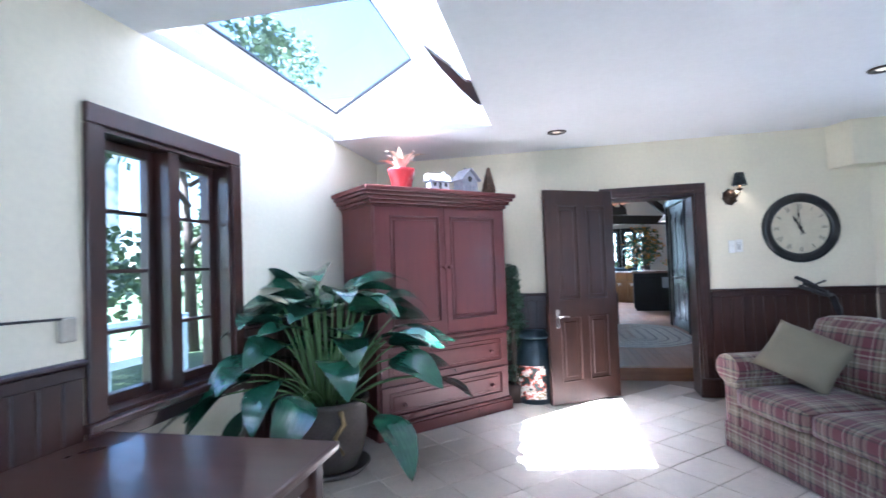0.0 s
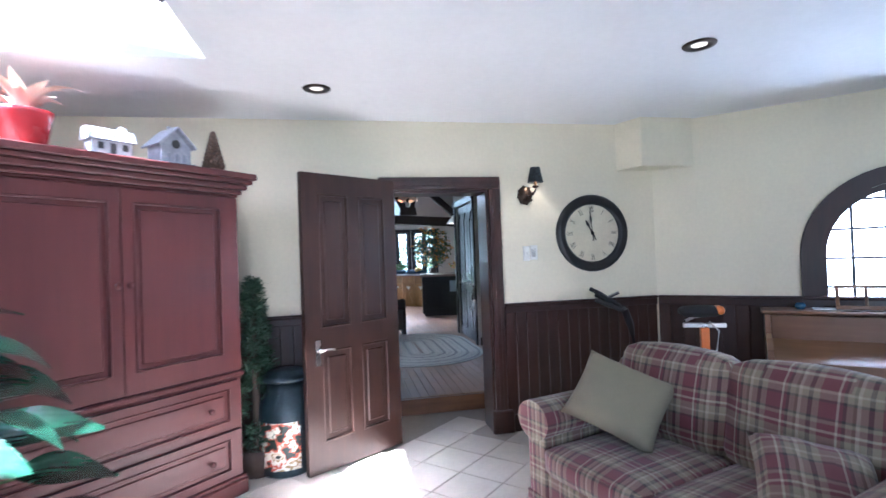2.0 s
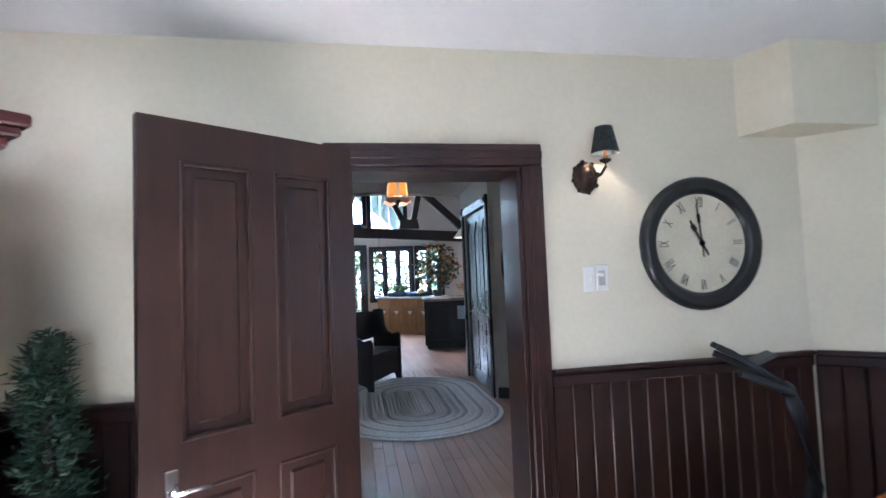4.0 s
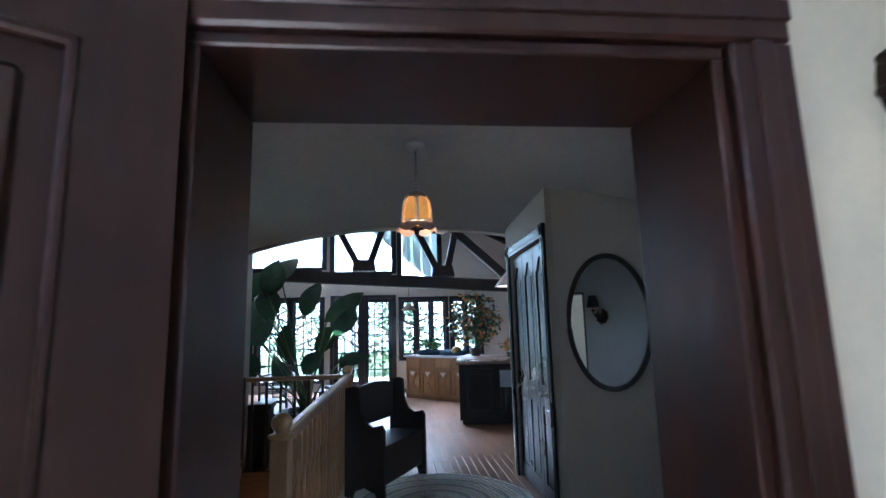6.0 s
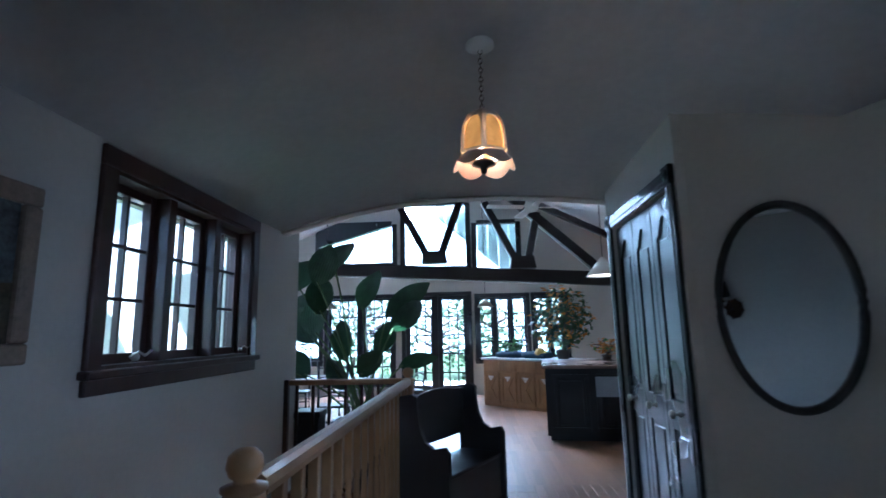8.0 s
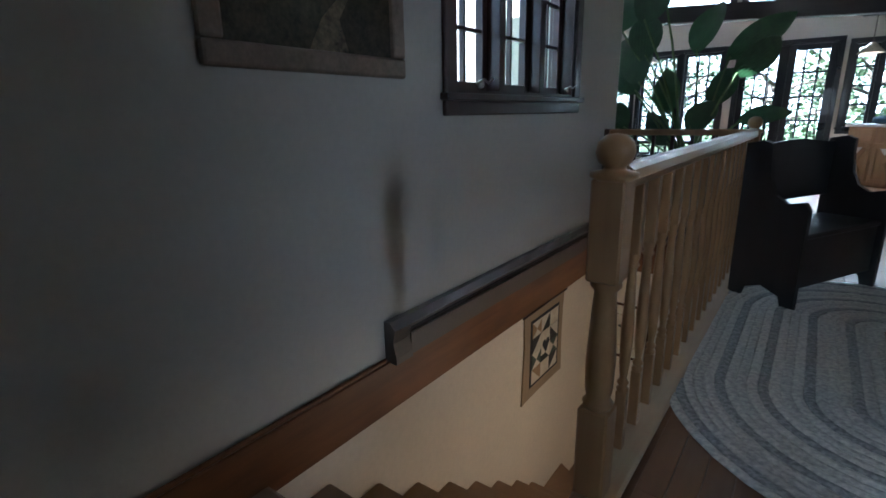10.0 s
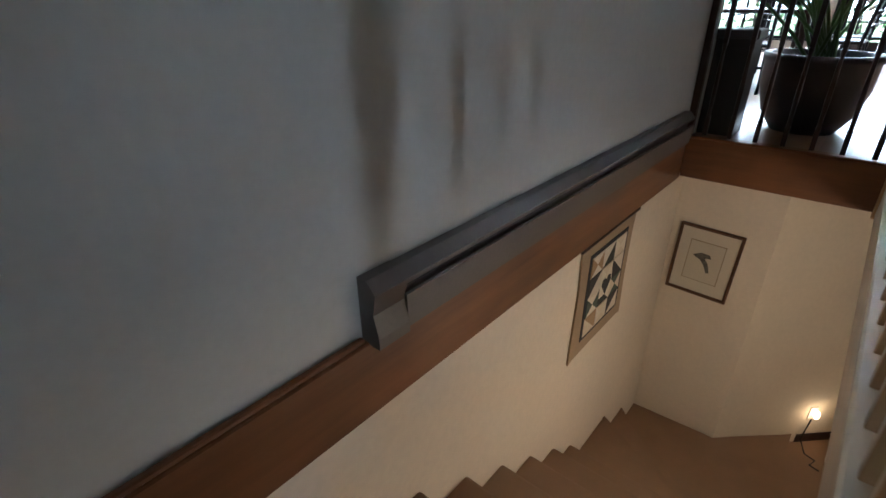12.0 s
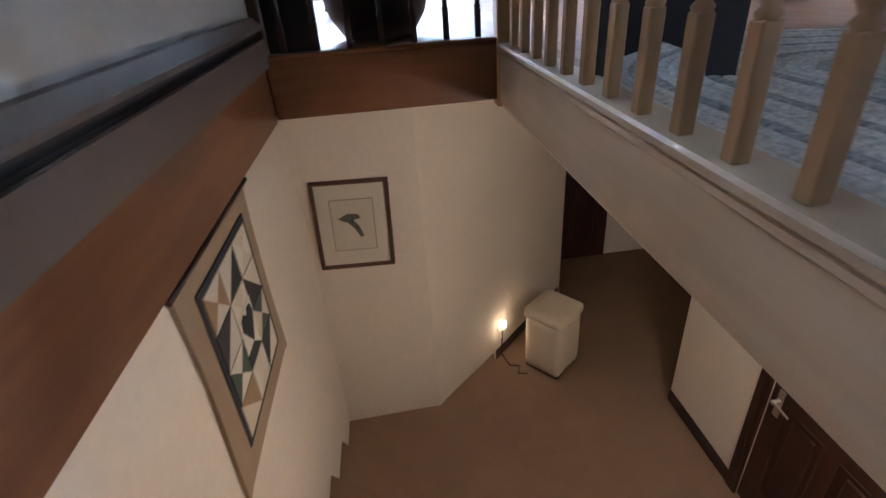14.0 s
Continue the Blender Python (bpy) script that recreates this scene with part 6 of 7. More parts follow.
# black settle
bench = thing("settle_bench", "black painted wooden settle with shaped ends", "bench", pose(1.07, 10.78, H, 0, 0, -118))
BW, BD = 0.85, 0.40
BM = wood("settle_black", (0.008, 0.007, 0.008), (0.022, 0.018, 0.018), "Z", 0.5, coat=0.05)
for x in (0, BW):
    bm = bmesh.new()
    prism(bm, [(0, 0), (0.07, 0), (0.09, 0.07), (0.2, 0.11), (0.31, 0.07), (0.33, 0), (BD, 0), (BD, 0.60), (0.37, 0.64), (0.28, 0.62), (0.21, 0.66), (0.17, 0.74), (0.155, 0.86), (0.15, 0.95), (0.10, 0.97), (0.0, 0.95)], x, x + 0.032, Matrix(((0, 0, 1, 0), (1, 0, 0, 0), (0, 1, 0, 0), (0, 0, 0, 1))))
    part("end_panel", bm, BM, bench)
bm = bmesh.new()
n = 10
prism(bm, [(0.034, 0.58), (BW - 0.002, 0.58)] + [(BW - 0.002 - (BW - 0.036) * k / n, 0.93 + 0.03 * math.sin(math.pi * k / n) ** 2) for k in range(n + 1)], -0.04, -0.015, UPRIGHT)
part("back_panel", bm, BM, bench)
bm = bmesh.new()
bx(bm, 0.034, BW - 0.002, 0.03, BD - 0.02, 0.42, 0.45, 0.006)
part("seat", bm, BM, bench)
bm = bmesh.new()
bx(bm, 0.034, BW - 0.002, BD - 0.06, BD - 0.035, 0.12, 0.42, 0.004)
part("box_front", bm, BM, bench)

# ---- stairs and lower landing ----
stairs = tagged(thing("stairs", "brown carpeted stairs with winding lower treads", "stairs"), kind="structure")
RUN, RISE, SX_L, SX_R = 0.295, 0.2, HX + 0.007, FX0 + 0.03
for k in range(1, 10):
    y0 = 7.015 + RUN * (k - 1)
    z = H - RISE * k
    y1 = y0 + RUN
    bm = bmesh.new()
    bx(bm, SX_L, SX_R - 0.0002 * k, y0 - 0.012, y1 + (0.0 if k == 9 else 0.03), LZ, z, 0.018, segments=2)
    part("tread", bm, CARPET, stairs)
PV = (SX_R, 9.70)
WIND = [[(SX_L, 9.67), (SX_R, 9.67), (SX_L, 10.30)], [(SX_L, 10.30), PV, (SX_L, 10.72)], [(SX_L, 10.72), PV, (0.66, 11.60), (0.15, 11.09), (SX_L, 11.09)]]
for k, poly in enumerate(WIND):
    z = H - RISE * 9 - 0.228 * (k + 1)
    bm = bmesh.new()
    prism(bm, poly, LZ, z)
    bmesh.ops.bevel(bm, geom=[e for e in bm.edges if all(v.co.z > z - 0.01 for v in e.verts)], offset=0.015, segments=2, affect="EDGES")
    part("winder", bm, CARPET, stairs)
print_ = thing("framed_print", "bird print with a cream mat in a thin brown frame", "framed picture", pose(-0.253, 11.1, -0.775, 0, 2, 0))
PF = wood("print_frame", (0.06, 0.025, 0.012), (0.13, 0.06, 0.03), "X", 0.4)
for a, b, c, d in ((-0.22, 0.22, 0.258, 0.28), (-0.22, 0.22, -0.28, -0.258), (-0.22, -0.198, -0.258, 0.258), (0.198, 0.22, -0.258, 0.258)):
    bm = bmesh.new()
    bx(bm, a, b, -0.025, -0.001, c, d, 0.004)
    part("frame_side", bm, PF, print_)
for nm, x, z, k, col in (("mat", 0.198, 0.258, 0.008, (0.62, 0.57, 0.46)), ("inner_mat", 0.125, 0.165, 0.010, (0.36, 0.30, 0.20)), ("paper", 0.118, 0.158, 0.012, (0.58, 0.53, 0.42))):
    bm = bmesh.new()
    bx(bm, -x, x, -k, -k + 0.004, -z, z)
    part(nm, bm, plain(nm, col, 0.8, vary=0.05), print_)
bm = bmesh.new()
prism(bm, [(-0.085, 0.045), (-0.03, 0.075), (0.03, 0.07), (0.045, 0.045), (0.0, 0.035), (0.03, 0.0), (0.055, -0.07), (0.035, -0.08), (0.005, -0.02), (-0.03, 0.02), (-0.06, 0.03)][::-1], 0.0122, 0.0138, UPRIGHT)
part("bird_drawing", bm, plain("print_ink", (0.10, 0.095, 0.08), 0.7, vary=0.6, large=40), print_)

quilt = thing("quilted_hanging", "small patchwork wall hanging with a dark heart in the middle", "wall hanging", pose(HX + 0.007, 9.79, -0.46, 0, 0, 90))
bm = bmesh.new()
n = 12
prism(bm, [(-0.36, -0.37), (-0.31, -0.36), (-0.05, -0.355), (0.30, -0.36), (0.35, -0.37), (0.33, -0.1), (0.335, 0.2), (0.355, 0.355), (0.0, 0.36), (-0.35, 0.355), (-0.335, 0.1)], 0.003, 0.014, UPRIGHT)
part("border", bm, plain("tan_cloth", (0.33, 0.24, 0.15), 0.9, vary=0.15, grain=200), quilt)
bm = bmesh.new()
bx(bm, -0.25, 0.25, -0.019, -0.0145, -0.27, 0.28, 0.002)
part("dark_edge", bm, plain("dark_cloth", (0.035, 0.035, 0.04), 0.9), quilt)
cols = [(0.66, 0.60, 0.48), (0.60, 0.52, 0.40), (0.33, 0.22, 0.12), (0.030, 0.032, 0.030), (0.62, 0.56, 0.46), (0.07, 0.09, 0.07), (0.045, 0.04, 0.04)]
pm = [plain("patch_cloth", c, 0.9, vary=0.15, grain=150) for c in cols]
rnd = random.Random(7)
for i in range(3):
    for j in range(4):
        x0, z0, wx, wz = -0.228 + i * 0.152, -0.248 + j * 0.127, 0.148, 0.123
        a, b = rnd.sample(range(7), 2)
        corners = [(x0, z0), (x0 + wx, z0), (x0 + wx, z0 + wz), (x0, z0 + wz)]
        k = rnd.randrange(4)
        mid = (x0 + wx / 2, z0 + wz / 2)
        c = corners[k:] + corners[:k]
        for h, poly in enumerate(([c[0], c[1], mid], [c[1], c[2], mid], [c[2], c[3], mid], [c[3], c[0], mid]) if (i + j) % 2 else ([c[0], c[1], c[2]], [c[0], c[2], c[3]])):
            bm = bmesh.new()
            prism(bm, poly, 0.0192, 0.0215 + 0.0006 * h, UPRIGHT)
            part("patch", bm, pm[a if h % 2 else b], quilt)
bm = bmesh.new()
prism(bm, [(-0.075, -0.065), (0.075, -0.065), (0.075, 0.065), (-0.075, 0.065)], 0.0225, 0.0245, UPRIGHT)
part("patch", bm, pm[0], quilt)
bm = bmesh.new()
prism(bm, [(0, -0.06), (0.06, 0.015), (0.05, 0.05), (0.022, 0.055), (0, 0.035), (-0.022, 0.055), (-0.05, 0.05), (-0.06, 0.015)], 0.025, 0.028, UPRIGHT)
part("heart_patch", bm, plain("dark_cloth_heart", (0.03, 0.03, 0.035), 0.9), quilt)
bm = bmesh.new()
tube(bm, [(-0.38, -0.02, 0.35), (0.38, -0.02, 0.35)], 0.008, 8)
part("hanging_rod", bm, DOORWOOD, quilt)

NL = pose(0.15, 11.1, 0, 0, 0, 45) @ pose(0.83, 0, -2.12)
night = thing("night_light", "small lit plug-in night light on the wall", "night light", NL)
bm = bmesh.new()
bx(bm, -0.035, 0.035, -0.008, -0.001, -0.06, 0.06, 0.002)
part("outlet_plate", bm, WHITE, night)
bm = bmesh.new()
lathe(bm, [(0.0, 0.045), (0.018, 0.03), (0.022, 0.0), (0.018, -0.03), (0, -0.035)], 14, pose(0, -0.04, 0.01))
part("lit_shade", bm, glow_mat("night_glow", (1.0, 0.62, 0.25), 0.8), night, "glowing shade").visible_shadow = False
bin_ = thing("waste_bin", "cream plastic lidded bin on the lower landing", "bin", pose(1.13, 11.50, LZ, 0, 0, 40) @ Matrix.Diagonal((1, 1, 1.13, 1)))
BINM = plain("cream_plastic", (0.62, 0.54, 0.40), 0.4, vary=0.05, relief=0.05)
bm = bmesh.new()
cushion(bm, -0.17, 0.17, -0.16, 0.16, 0.02, 0.46, 0.035, 0.015)
part("body", bm, BINM, bin_)
bm = bmesh.new()
cushion(bm, -0.185, 0.185, -0.175, 0.175, 0.445, 0.53, 0.04, 0.01)
part("lid", bm, BINM, bin_)
bm = bmesh.new()
bx(bm, -0.06, 0.06, -0.182, -0.168, 0.44, 0.47, 0.006)
part("lid_catch", bm, BINM, bin_)
for s in (-1, 1):
    bm = bmesh.new()
    bx(bm, s * 0.13 - 0.02, s * 0.13 + 0.02, -0.15, 0.15, 0.0, 0.03, 0.006)
    part("foot", bm, RUBBER, bin_)
bm = bmesh.new()
tube(bm, [(0.74, 11.60, LZ + 0.32), (0.72, 11.56, LZ + 0.12), (0.78, 11.52, LZ + 0.02), (0.86, 11.50, LZ + 0.012), (0.83, 11.42, LZ + 0.012), (0.90, 11.40, LZ + 0.012)], 0.006, 6)
solid("power_cable", bm, RUBBER, "black power cable beside the bin", "cable", kind="thing")
bm = bmesh.new()
bx(bm, 0.76, 1.90, -0.012, -0.001, LZ, LZ + 0.09, 0.003, pose(0.15, 11.1, 0, 0, 0, 45))
solid("baseboard_lower", bm, DARKWOOD_X, "dark baseboard of the slanted landing wall", "baseboard")
LOWD = pose(1.87, 10.95, 0, 0, 0, -90)
bm = bmesh.new()
bx(bm, 0.0, 0.695, -0.015, -0.001, LZ, LZ + 0.10, 0.004, LOWD)
solid("baseboard_passage", bm, DARKWOOD_X, "dark baseboard of the lower passage", "baseboard")
ld = leaf_door("lower_door", "dark panelled closed door on the lower landing", LOWD @ pose(0.786, 0.022, LZ), 0.808, 2.05, 0.04,
               [(0.11, 0.36, 1.02, 1.92), (0.44, 0.69, 1.02, 1.92), (0.11, 0.36, 0.22, 0.86), (0.44, 0.69, 0.22, 0.86)], DARKWOOD)
lever(ld, 0.065, 0.86, -0.02, 1)
casing("door_3", "dark wooden casing of the lower door", 0.79, 1.59, LZ, LZ + 2.06, 0.09, 0.022, DARKWOOD, LOWD)
far_d = leaf_door("passage_door", "dark wooden door at the end of the lower passage", pose(1.58, 13.08, LZ), 0.66, 2.05, 0.04,
                  [(0.1, 0.3, 1.02, 1.92), (0.36, 0.56, 1.02, 1.92), (0.1, 0.3, 0.22, 0.86), (0.36, 0.56, 0.22, 0.86)], DARKWOOD)

# ---- great room ----
FAR = pose(0, FY, 0)
SASH = {0: 1, 1: 1, 2: 1, 3: 1, 4: 2, 5: 3, 6: 2}
for i, (a, b, c, d) in enumerate(openings):
    k = SASH[i]
    w = (b - a - 0.04 - 0.05 * (k - 1)) / k
    sashes = [(a + 0.02 + j * (w + 0.05), a + 0.02 + j * (w + 0.05) + w) for j in range(k)]
    label = "dark-framed glazed double doors to the garden" if i == 4 else "dark-framed casement window with small panes"
    win = tall_window("window_%d" % (i + 5), label, FAR, a, b, c, d, sashes, 5 if i in (2, 3, 4) else 4, 3 if i in (2, 3, 4) else 1, 0.07, 0.14, sill=i not in (2, 3, 4), mat=BLACKWOOD, bar_w=0.032)
    if i == 4:
        for e, f in sashes:
            for g, h, k0, k1 in ((e, e + 0.11, c, d), (f - 0.11, f, c, d), (e + 0.11, f - 0.11, c, c + 0.24), (e + 0.11, f - 0.11, d - 0.12, d)):
                bm = bmesh.new()
                bx(bm, g + 0.002, h - 0.002, 0.03, 0.075, k0 + 0.005, k1 - 0.02, 0.004)
                part("door_stile", bm, BLACKWOOD, win)

# gable above: plaster with three tall lights
gable = [(-2.5, -0.66, 3.20, 4.15), (-0.44, 1.10, 3.08, 4.62), (1.26, 2.28, 2.86, 4.12)]
wall("wall_gable", (GX, FY), 0, 13.0, 2.62, 5.4, 0.2, GREYWALL, [(a - GX, b - GX, c, d) for a, b, c, d in gable], "white gable wall with tall fixed lights")
for i, (a, b, c, d) in enumerate(gable):
    root = tagged(thing("window_%d" % (i + 12), "fixed dark-framed gable light", "window", FAR), kind="structure")
    for e, f, g, h in ((a - 0.07, a + 0.05, c - 0.05, d), (b - 0.05, b + 0.07, c - 0.05, d), (a + 0.05, b - 0.05, c - 0.1, c + 0.02), (a + 0.05, b - 0.05, d - 0.03, d + 0.06)):
        bm = bmesh.new()
        bx(bm, e, f, -0.05, 0.12, g, h)
        part("window_frame", bm, BLACKWOOD, root)
    bm = bmesh.new()
    bx(bm, a + 0.05, b - 0.05, 0.08, 0.086, c + 0.02, d - 0.03)
    part("pane", bm, GLASS, root).visible_shadow = False

BEAM = wood("black_brown_beam", (0.010, 0.008, 0.008), (0.03, 0.022, 0.02), "X", 0.55)


def bar(name, parent, p, q, w, h, mat=BEAM):
    p, q = Vector(p), Vector(q)
    d = q - p
    bm = bmesh.new()
    bx(bm, 0, d.length, -w / 2, w / 2, -h / 2, h / 2, 0.012)
    part(name, bm, mat, parent, m=Matrix.Translation(p) @ d.to_track_quat("X", "Z").to_matrix().to_4x4())


truss = tagged(thing("roof_truss", "dark timber roof truss with slanting struts", "beam"), kind="structure")
TR = 15.5
bar("tie_beam", truss, (-5.9, TR, 3.02), (6.5, TR, 2.28), 0.2, 0.24)
for p, q in (((0.42, TR, 2.86), (-0.16, TR, 3.95)), ((0.58, TR, 2.86), (1.05, TR, 4.15)), ((2.05, TR, 2.72), (1.45, TR, 3.95)), ((2.2, TR, 2.72), (2.42, TR, 3.72))):
    bar("strut", truss, p, q, 0.14, 0.13)
bar("rafter", truss, (3.9, TR, 2.25), (0.9, TR, 5.0), 0.16, 0.17)
bar("rafter", truss, (-4.9, TR, 2.95), (0.7, TR, 5.0), 0.16, 0.17)
for x, z in ((0.5, 2.90), (2.12, 2.76)):
    bm = bmesh.new()
    prism(bm, [(x - 0.24, z - 0.08), (x + 0.24, z - 0.08), (x + 0.2, z + 0.14), (x - 0.2, z + 0.14)], -(TR + 0.115), -(TR - 0.115), UPRIGHT)
    part("strut_block", bm, BEAM, truss)
for yy in (13.2, 17.2):
    bar("rafter", truss, (4.6, yy, 3.35), (1.2, yy, 5.05), 0.12, 0.14)
fan = thing("ceiling_fan", "white ceiling fan with long pale blades", "ceiling fan", pose(2.1, 13.6, 3.35))
bm = bmesh.new()
lathe(bm, [(0, 0.12), (0.08, 0.11), (0.11, 0.02), (0.07, -0.06), (0, -0.08)], 20)
tube(bm, [(0, 0, 0.1), (0, 0, 1.4)], 0.015, 8)
part("motor", bm, WHITE, fan)
for i in range(4):
    bm = bmesh.new()
    bx(bm, 0.12, 0.68, -0.065, 0.065, -0.004, 0.004, 0.003, pose(0, 0, 0.0, 0, 0, 90 * i + 12) @ pose(0, 0, 0, 10, 0, 0))
    part("blade", bm, WHITE, fan)

island = thing("kitchen_island", "black panelled kitchen island with a wooden top", "kitchen island", pose(2.10, 13.12, H, 0, 0, -8))
bm = bmesh.new()
bx(bm, 0.0, 1.9, 0.02, 1.3, 0.06, 0.90)
ISLANDP = wood("black_island_paint", (0.003, 0.0035, 0.0045), (0.010, 0.011, 0.014), "Z", 0.5)
part("body", bm, ISLANDP, island)
bm = bmesh.new()
bx(bm, 0.04, 1.86, 0.06, 1.26, 0.0, 0.06)
part("plinth", bm, ISLANDP, island)
for a, b in ((0.08, 0.55), (0.63, 1.10), (1.18, 1.82)):
    bm = bmesh.new()
    for e, f, g, h in ((a, b, 0.12, 0.17), (a, b, 0.78, 0.83), (a, a + 0.05, 0.17, 0.78), (b - 0.05, b, 0.17, 0.78)):
        bx(bm, e, f, 0.0, 0.02, g, h, 0.004)
    bx(bm, a + 0.08, b - 0.08, 0.006, 0.02, 0.2, 0.75, 0.008)
    part("side_panel", bm, ISLANDP, island)
bm = bmesh.new()
bx(bm, 0.63, 1.05, -0.006, 0.0, 0.55, 0.80, 0.002)
part("oven_front", bm, plain("grey_steel", (0.35, 0.38, 0.42), 0.35, 0.5), island, "pale steel appliance front")
bm = bmesh.new()
bx(bm, -0.04, 1.94, -0.03, 1.34, 0.90, 0.945, 0.008)
part("worktop", bm, wood("worn_top", (0.16, 0.10, 0.07), (0.30, 0.20, 0.14), "X", 0.3), island, "worn wooden worktop")

CAB = pose(1.34, 16.45, H, 0, 0, -44)
for i in range(5):
    cab = thing("base_cabinet", "oak base cabinet with a carved door and one drawer", "cabinet", CAB @ pose(i * 0.42, 0, 0), "oak kitchen cabinets")
    bm = bmesh.new()
    bx(bm, 0.003, 0.417, 0.02, 0.6, 0.0, 0.86)
    part("body", bm, OAK, cab)
    bm = bmesh.new()
    bx(bm, 0.02, 0.40, 0.0, 0.02, 0.66, 0.83, 0.004)
    part("drawer", bm, OAK, cab)
    bm = bmesh.new()
    for e, f, g, h in ((0.02, 0.40, 0.06, 0.12), (0.02, 0.40, 0.56, 0.63), (0.02, 0.08, 0.12, 0.56), (0.34, 0.40, 0.12, 0.56)):
        bx(bm, e, f, -0.002, 0.02, g, h, 0.003)
    prism(bm, [(0.08, 0.12), (0.34, 0.12), (0.21, 0.34)], -0.02, -0.004, UPRIGHT)
    prism(bm, [(0.08, 0.56), (0.21, 0.34), (0.34, 0.56)], -0.02, -0.004, UPRIGHT)
    dr = part("door", bm, OAK, cab, "carved oak door")
    bm = bmesh.new()
    prism(bm, [(0.14, 0.56), (0.21, 0.47), (0.28, 0.56)], -0.004, 0.012, UPRIGHT)
    part("door_inlay", bm, WHITE, dr, "white triangular inlay")
bm = bmesh.new()
bx(bm, -0.03, 2.15, -0.03, 0.64, 0.86, 0.90, 0.006)
solid("kitchen_worktop", bm, plain("pale_laminate", (0.52, 0.53, 0.55), 0.3, vary=0.08), "pale kitchen worktop on the oak cabinets", "worktop", kind="thing", m=CAB)
BLUE = plain("blue_cloth", (0.02, 0.05, 0.08), 0.8, vary=0.2)
for x, w in ((0.55, 0.30), (1.15, 0.26)):
    bm = bmesh.new()
    cushion(bm, -w, w, -0.16, 0.16, 0, 0.11, 0.04)
    solid("dark_cushion", bm, BLUE, "dark blue cushion on the worktop", "cushion", kind="thing", m=CAB @ pose(x, 0.25, 0.90))
GREEN2 = leaf_mat("bright_leaf", (0.04, 0.12, 0.03), (0.14, 0.30, 0.08), 0.5)


def leafy(name, label, m, r, h, count, size, mats, pot_r=0.0, pot_h=0.0, seed=1, trunk=0.0):
    root = thing(name, label, "plant", m)
    rr = random.Random(seed)
    z0 = pot_h + trunk
    if pot_r:
        bm = bmesh.new()
        lathe(bm, [(0, 0), (pot_r * 0.7, 0), (pot_r, pot_h), (pot_r * 0.9, pot_h), (0, pot_h * 0.9)], 20)
        part("pot", bm, POTC, root)
    bm = bmesh.new()
    tube(bm, [(0, 0, pot_h * 0.8), (0.02, 0, z0 + h * 0.4), (-0.03, 0.02, z0 + h * 0.8)], 0.02, 6, 0.006)
    for i in range(9):
        a = i * 2.4
        tube(bm, [(0, 0, z0 + h * 0.1 * (i % 5)), (r * 0.5 * math.cos(a), r * 0.5 * math.sin(a), z0 + h * (0.35 + 0.06 * i)), (r * 0.8 * math.cos(a), r * 0.8 * math.sin(a), z0 + h * (0.3 + 0.07 * i))], 0.01, 5, 0.004)
    part("branches", bm, POTC, root)
    for mi, mat in enumerate(mats):
        bm = bmesh.new()
        for i in range(count // len(mats) if mi == 0 else count // 6):
            a, b, k = rr.uniform(0, 6.283), rr.uniform(-1, 1), rr.random() ** 0.4
            p = Vector((r * k * math.cos(a) * math.sqrt(1 - b * b), r * k * math.sin(a) * math.sqrt(1 - b * b), z0 + h / 2 + h / 2 * b * k))
            d = Vector((rr.uniform(-1, 1), rr.uniform(-1, 1), rr.uniform(-0.9, 0.3))).normalized() * size * rr.uniform(0.6, 1.3)
            s = d.cross(Vector((rr.uniform(-1, 1), rr.uniform(-1, 1), 1))).normalized() * size * 0.28
            f = [p, p + d * 0.45 + s, p + d, p + d * 0.45 - s]
            bm.faces.new([bm.verts.new(v) for v in f])
        tagged(part("foliage", bm, mat, root), kind="stuff")
    return root


FRUIT = plain("orange_flowers", (0.55, 0.24, 0.03), 0.6, vary=0.3)
leafy("counter_herbs", "small bright green plant on the worktop", CAB @ pose(0.5, 0.35, 1.01), 0.24, 0.20, 130, 0.11, [GREEN2], seed=2)
leafy("kitchen_tree", "bushy hanging kitchen plant with orange flowers", CAB @ pose(1.75, 0.2, 0.90), 0.52, 1.15, 1500, 0.12, [leaf_mat("dull_leaf", (0.02, 0.05, 0.02), (0.08, 0.14, 0.06), 0.6), FRUIT], 0.13, 0.16, 3)
leafy("flower_bunch", "bunch of orange and yellow flowers on the island", pose(3.15, 14.05, H + 0.945), 0.26, 0.26, 260, 0.07, [FRUIT, GREEN2], 0.08, 0.08, 4)
melon = bmesh.new()
lathe(melon, [(0, 0), (0.05, 0.0), (0.10, 0.05), (0.115, 0.10), (0.08, 0.17), (0.03, 0.19), (0.0, 0.2)], 24)
solid("gourd", melon, plain("gourd_skin", (0.50, 0.36, 0.08), 0.5, vary=0.35, large=14), "striped yellow gourd on the worktop", "gourd", kind="thing", m=CAB @ pose(1.28, 0.18, 0.90))


def cone_lamp(m, r, h, drop, label, mat, glow, name="hanging_lamp"):
    root = thing(name, label, "pendant lamp", m)
    bm = bmesh.new()
    lathe(bm, [(0.03, h), (0.04, h * 0.95), (r, 0.0), (r - 0.006, 0.0), (0.03, h * 0.92)], 28)
    part("shade", bm, mat, root)
    bm = bmesh.new()
    tube(bm, [(0, 0, h), (0, 0, h + drop)], 0.006, 6)
    part("cord", bm, IRON, root)
    bm = bmesh.new()
    lathe(bm, [(0, 0.01), (r * 0.8, 0.012)], 20)
    part("lamp_face", bm, glow_mat("warm_face", (1.0, 0.8, 0.55), glow), root)
    return root


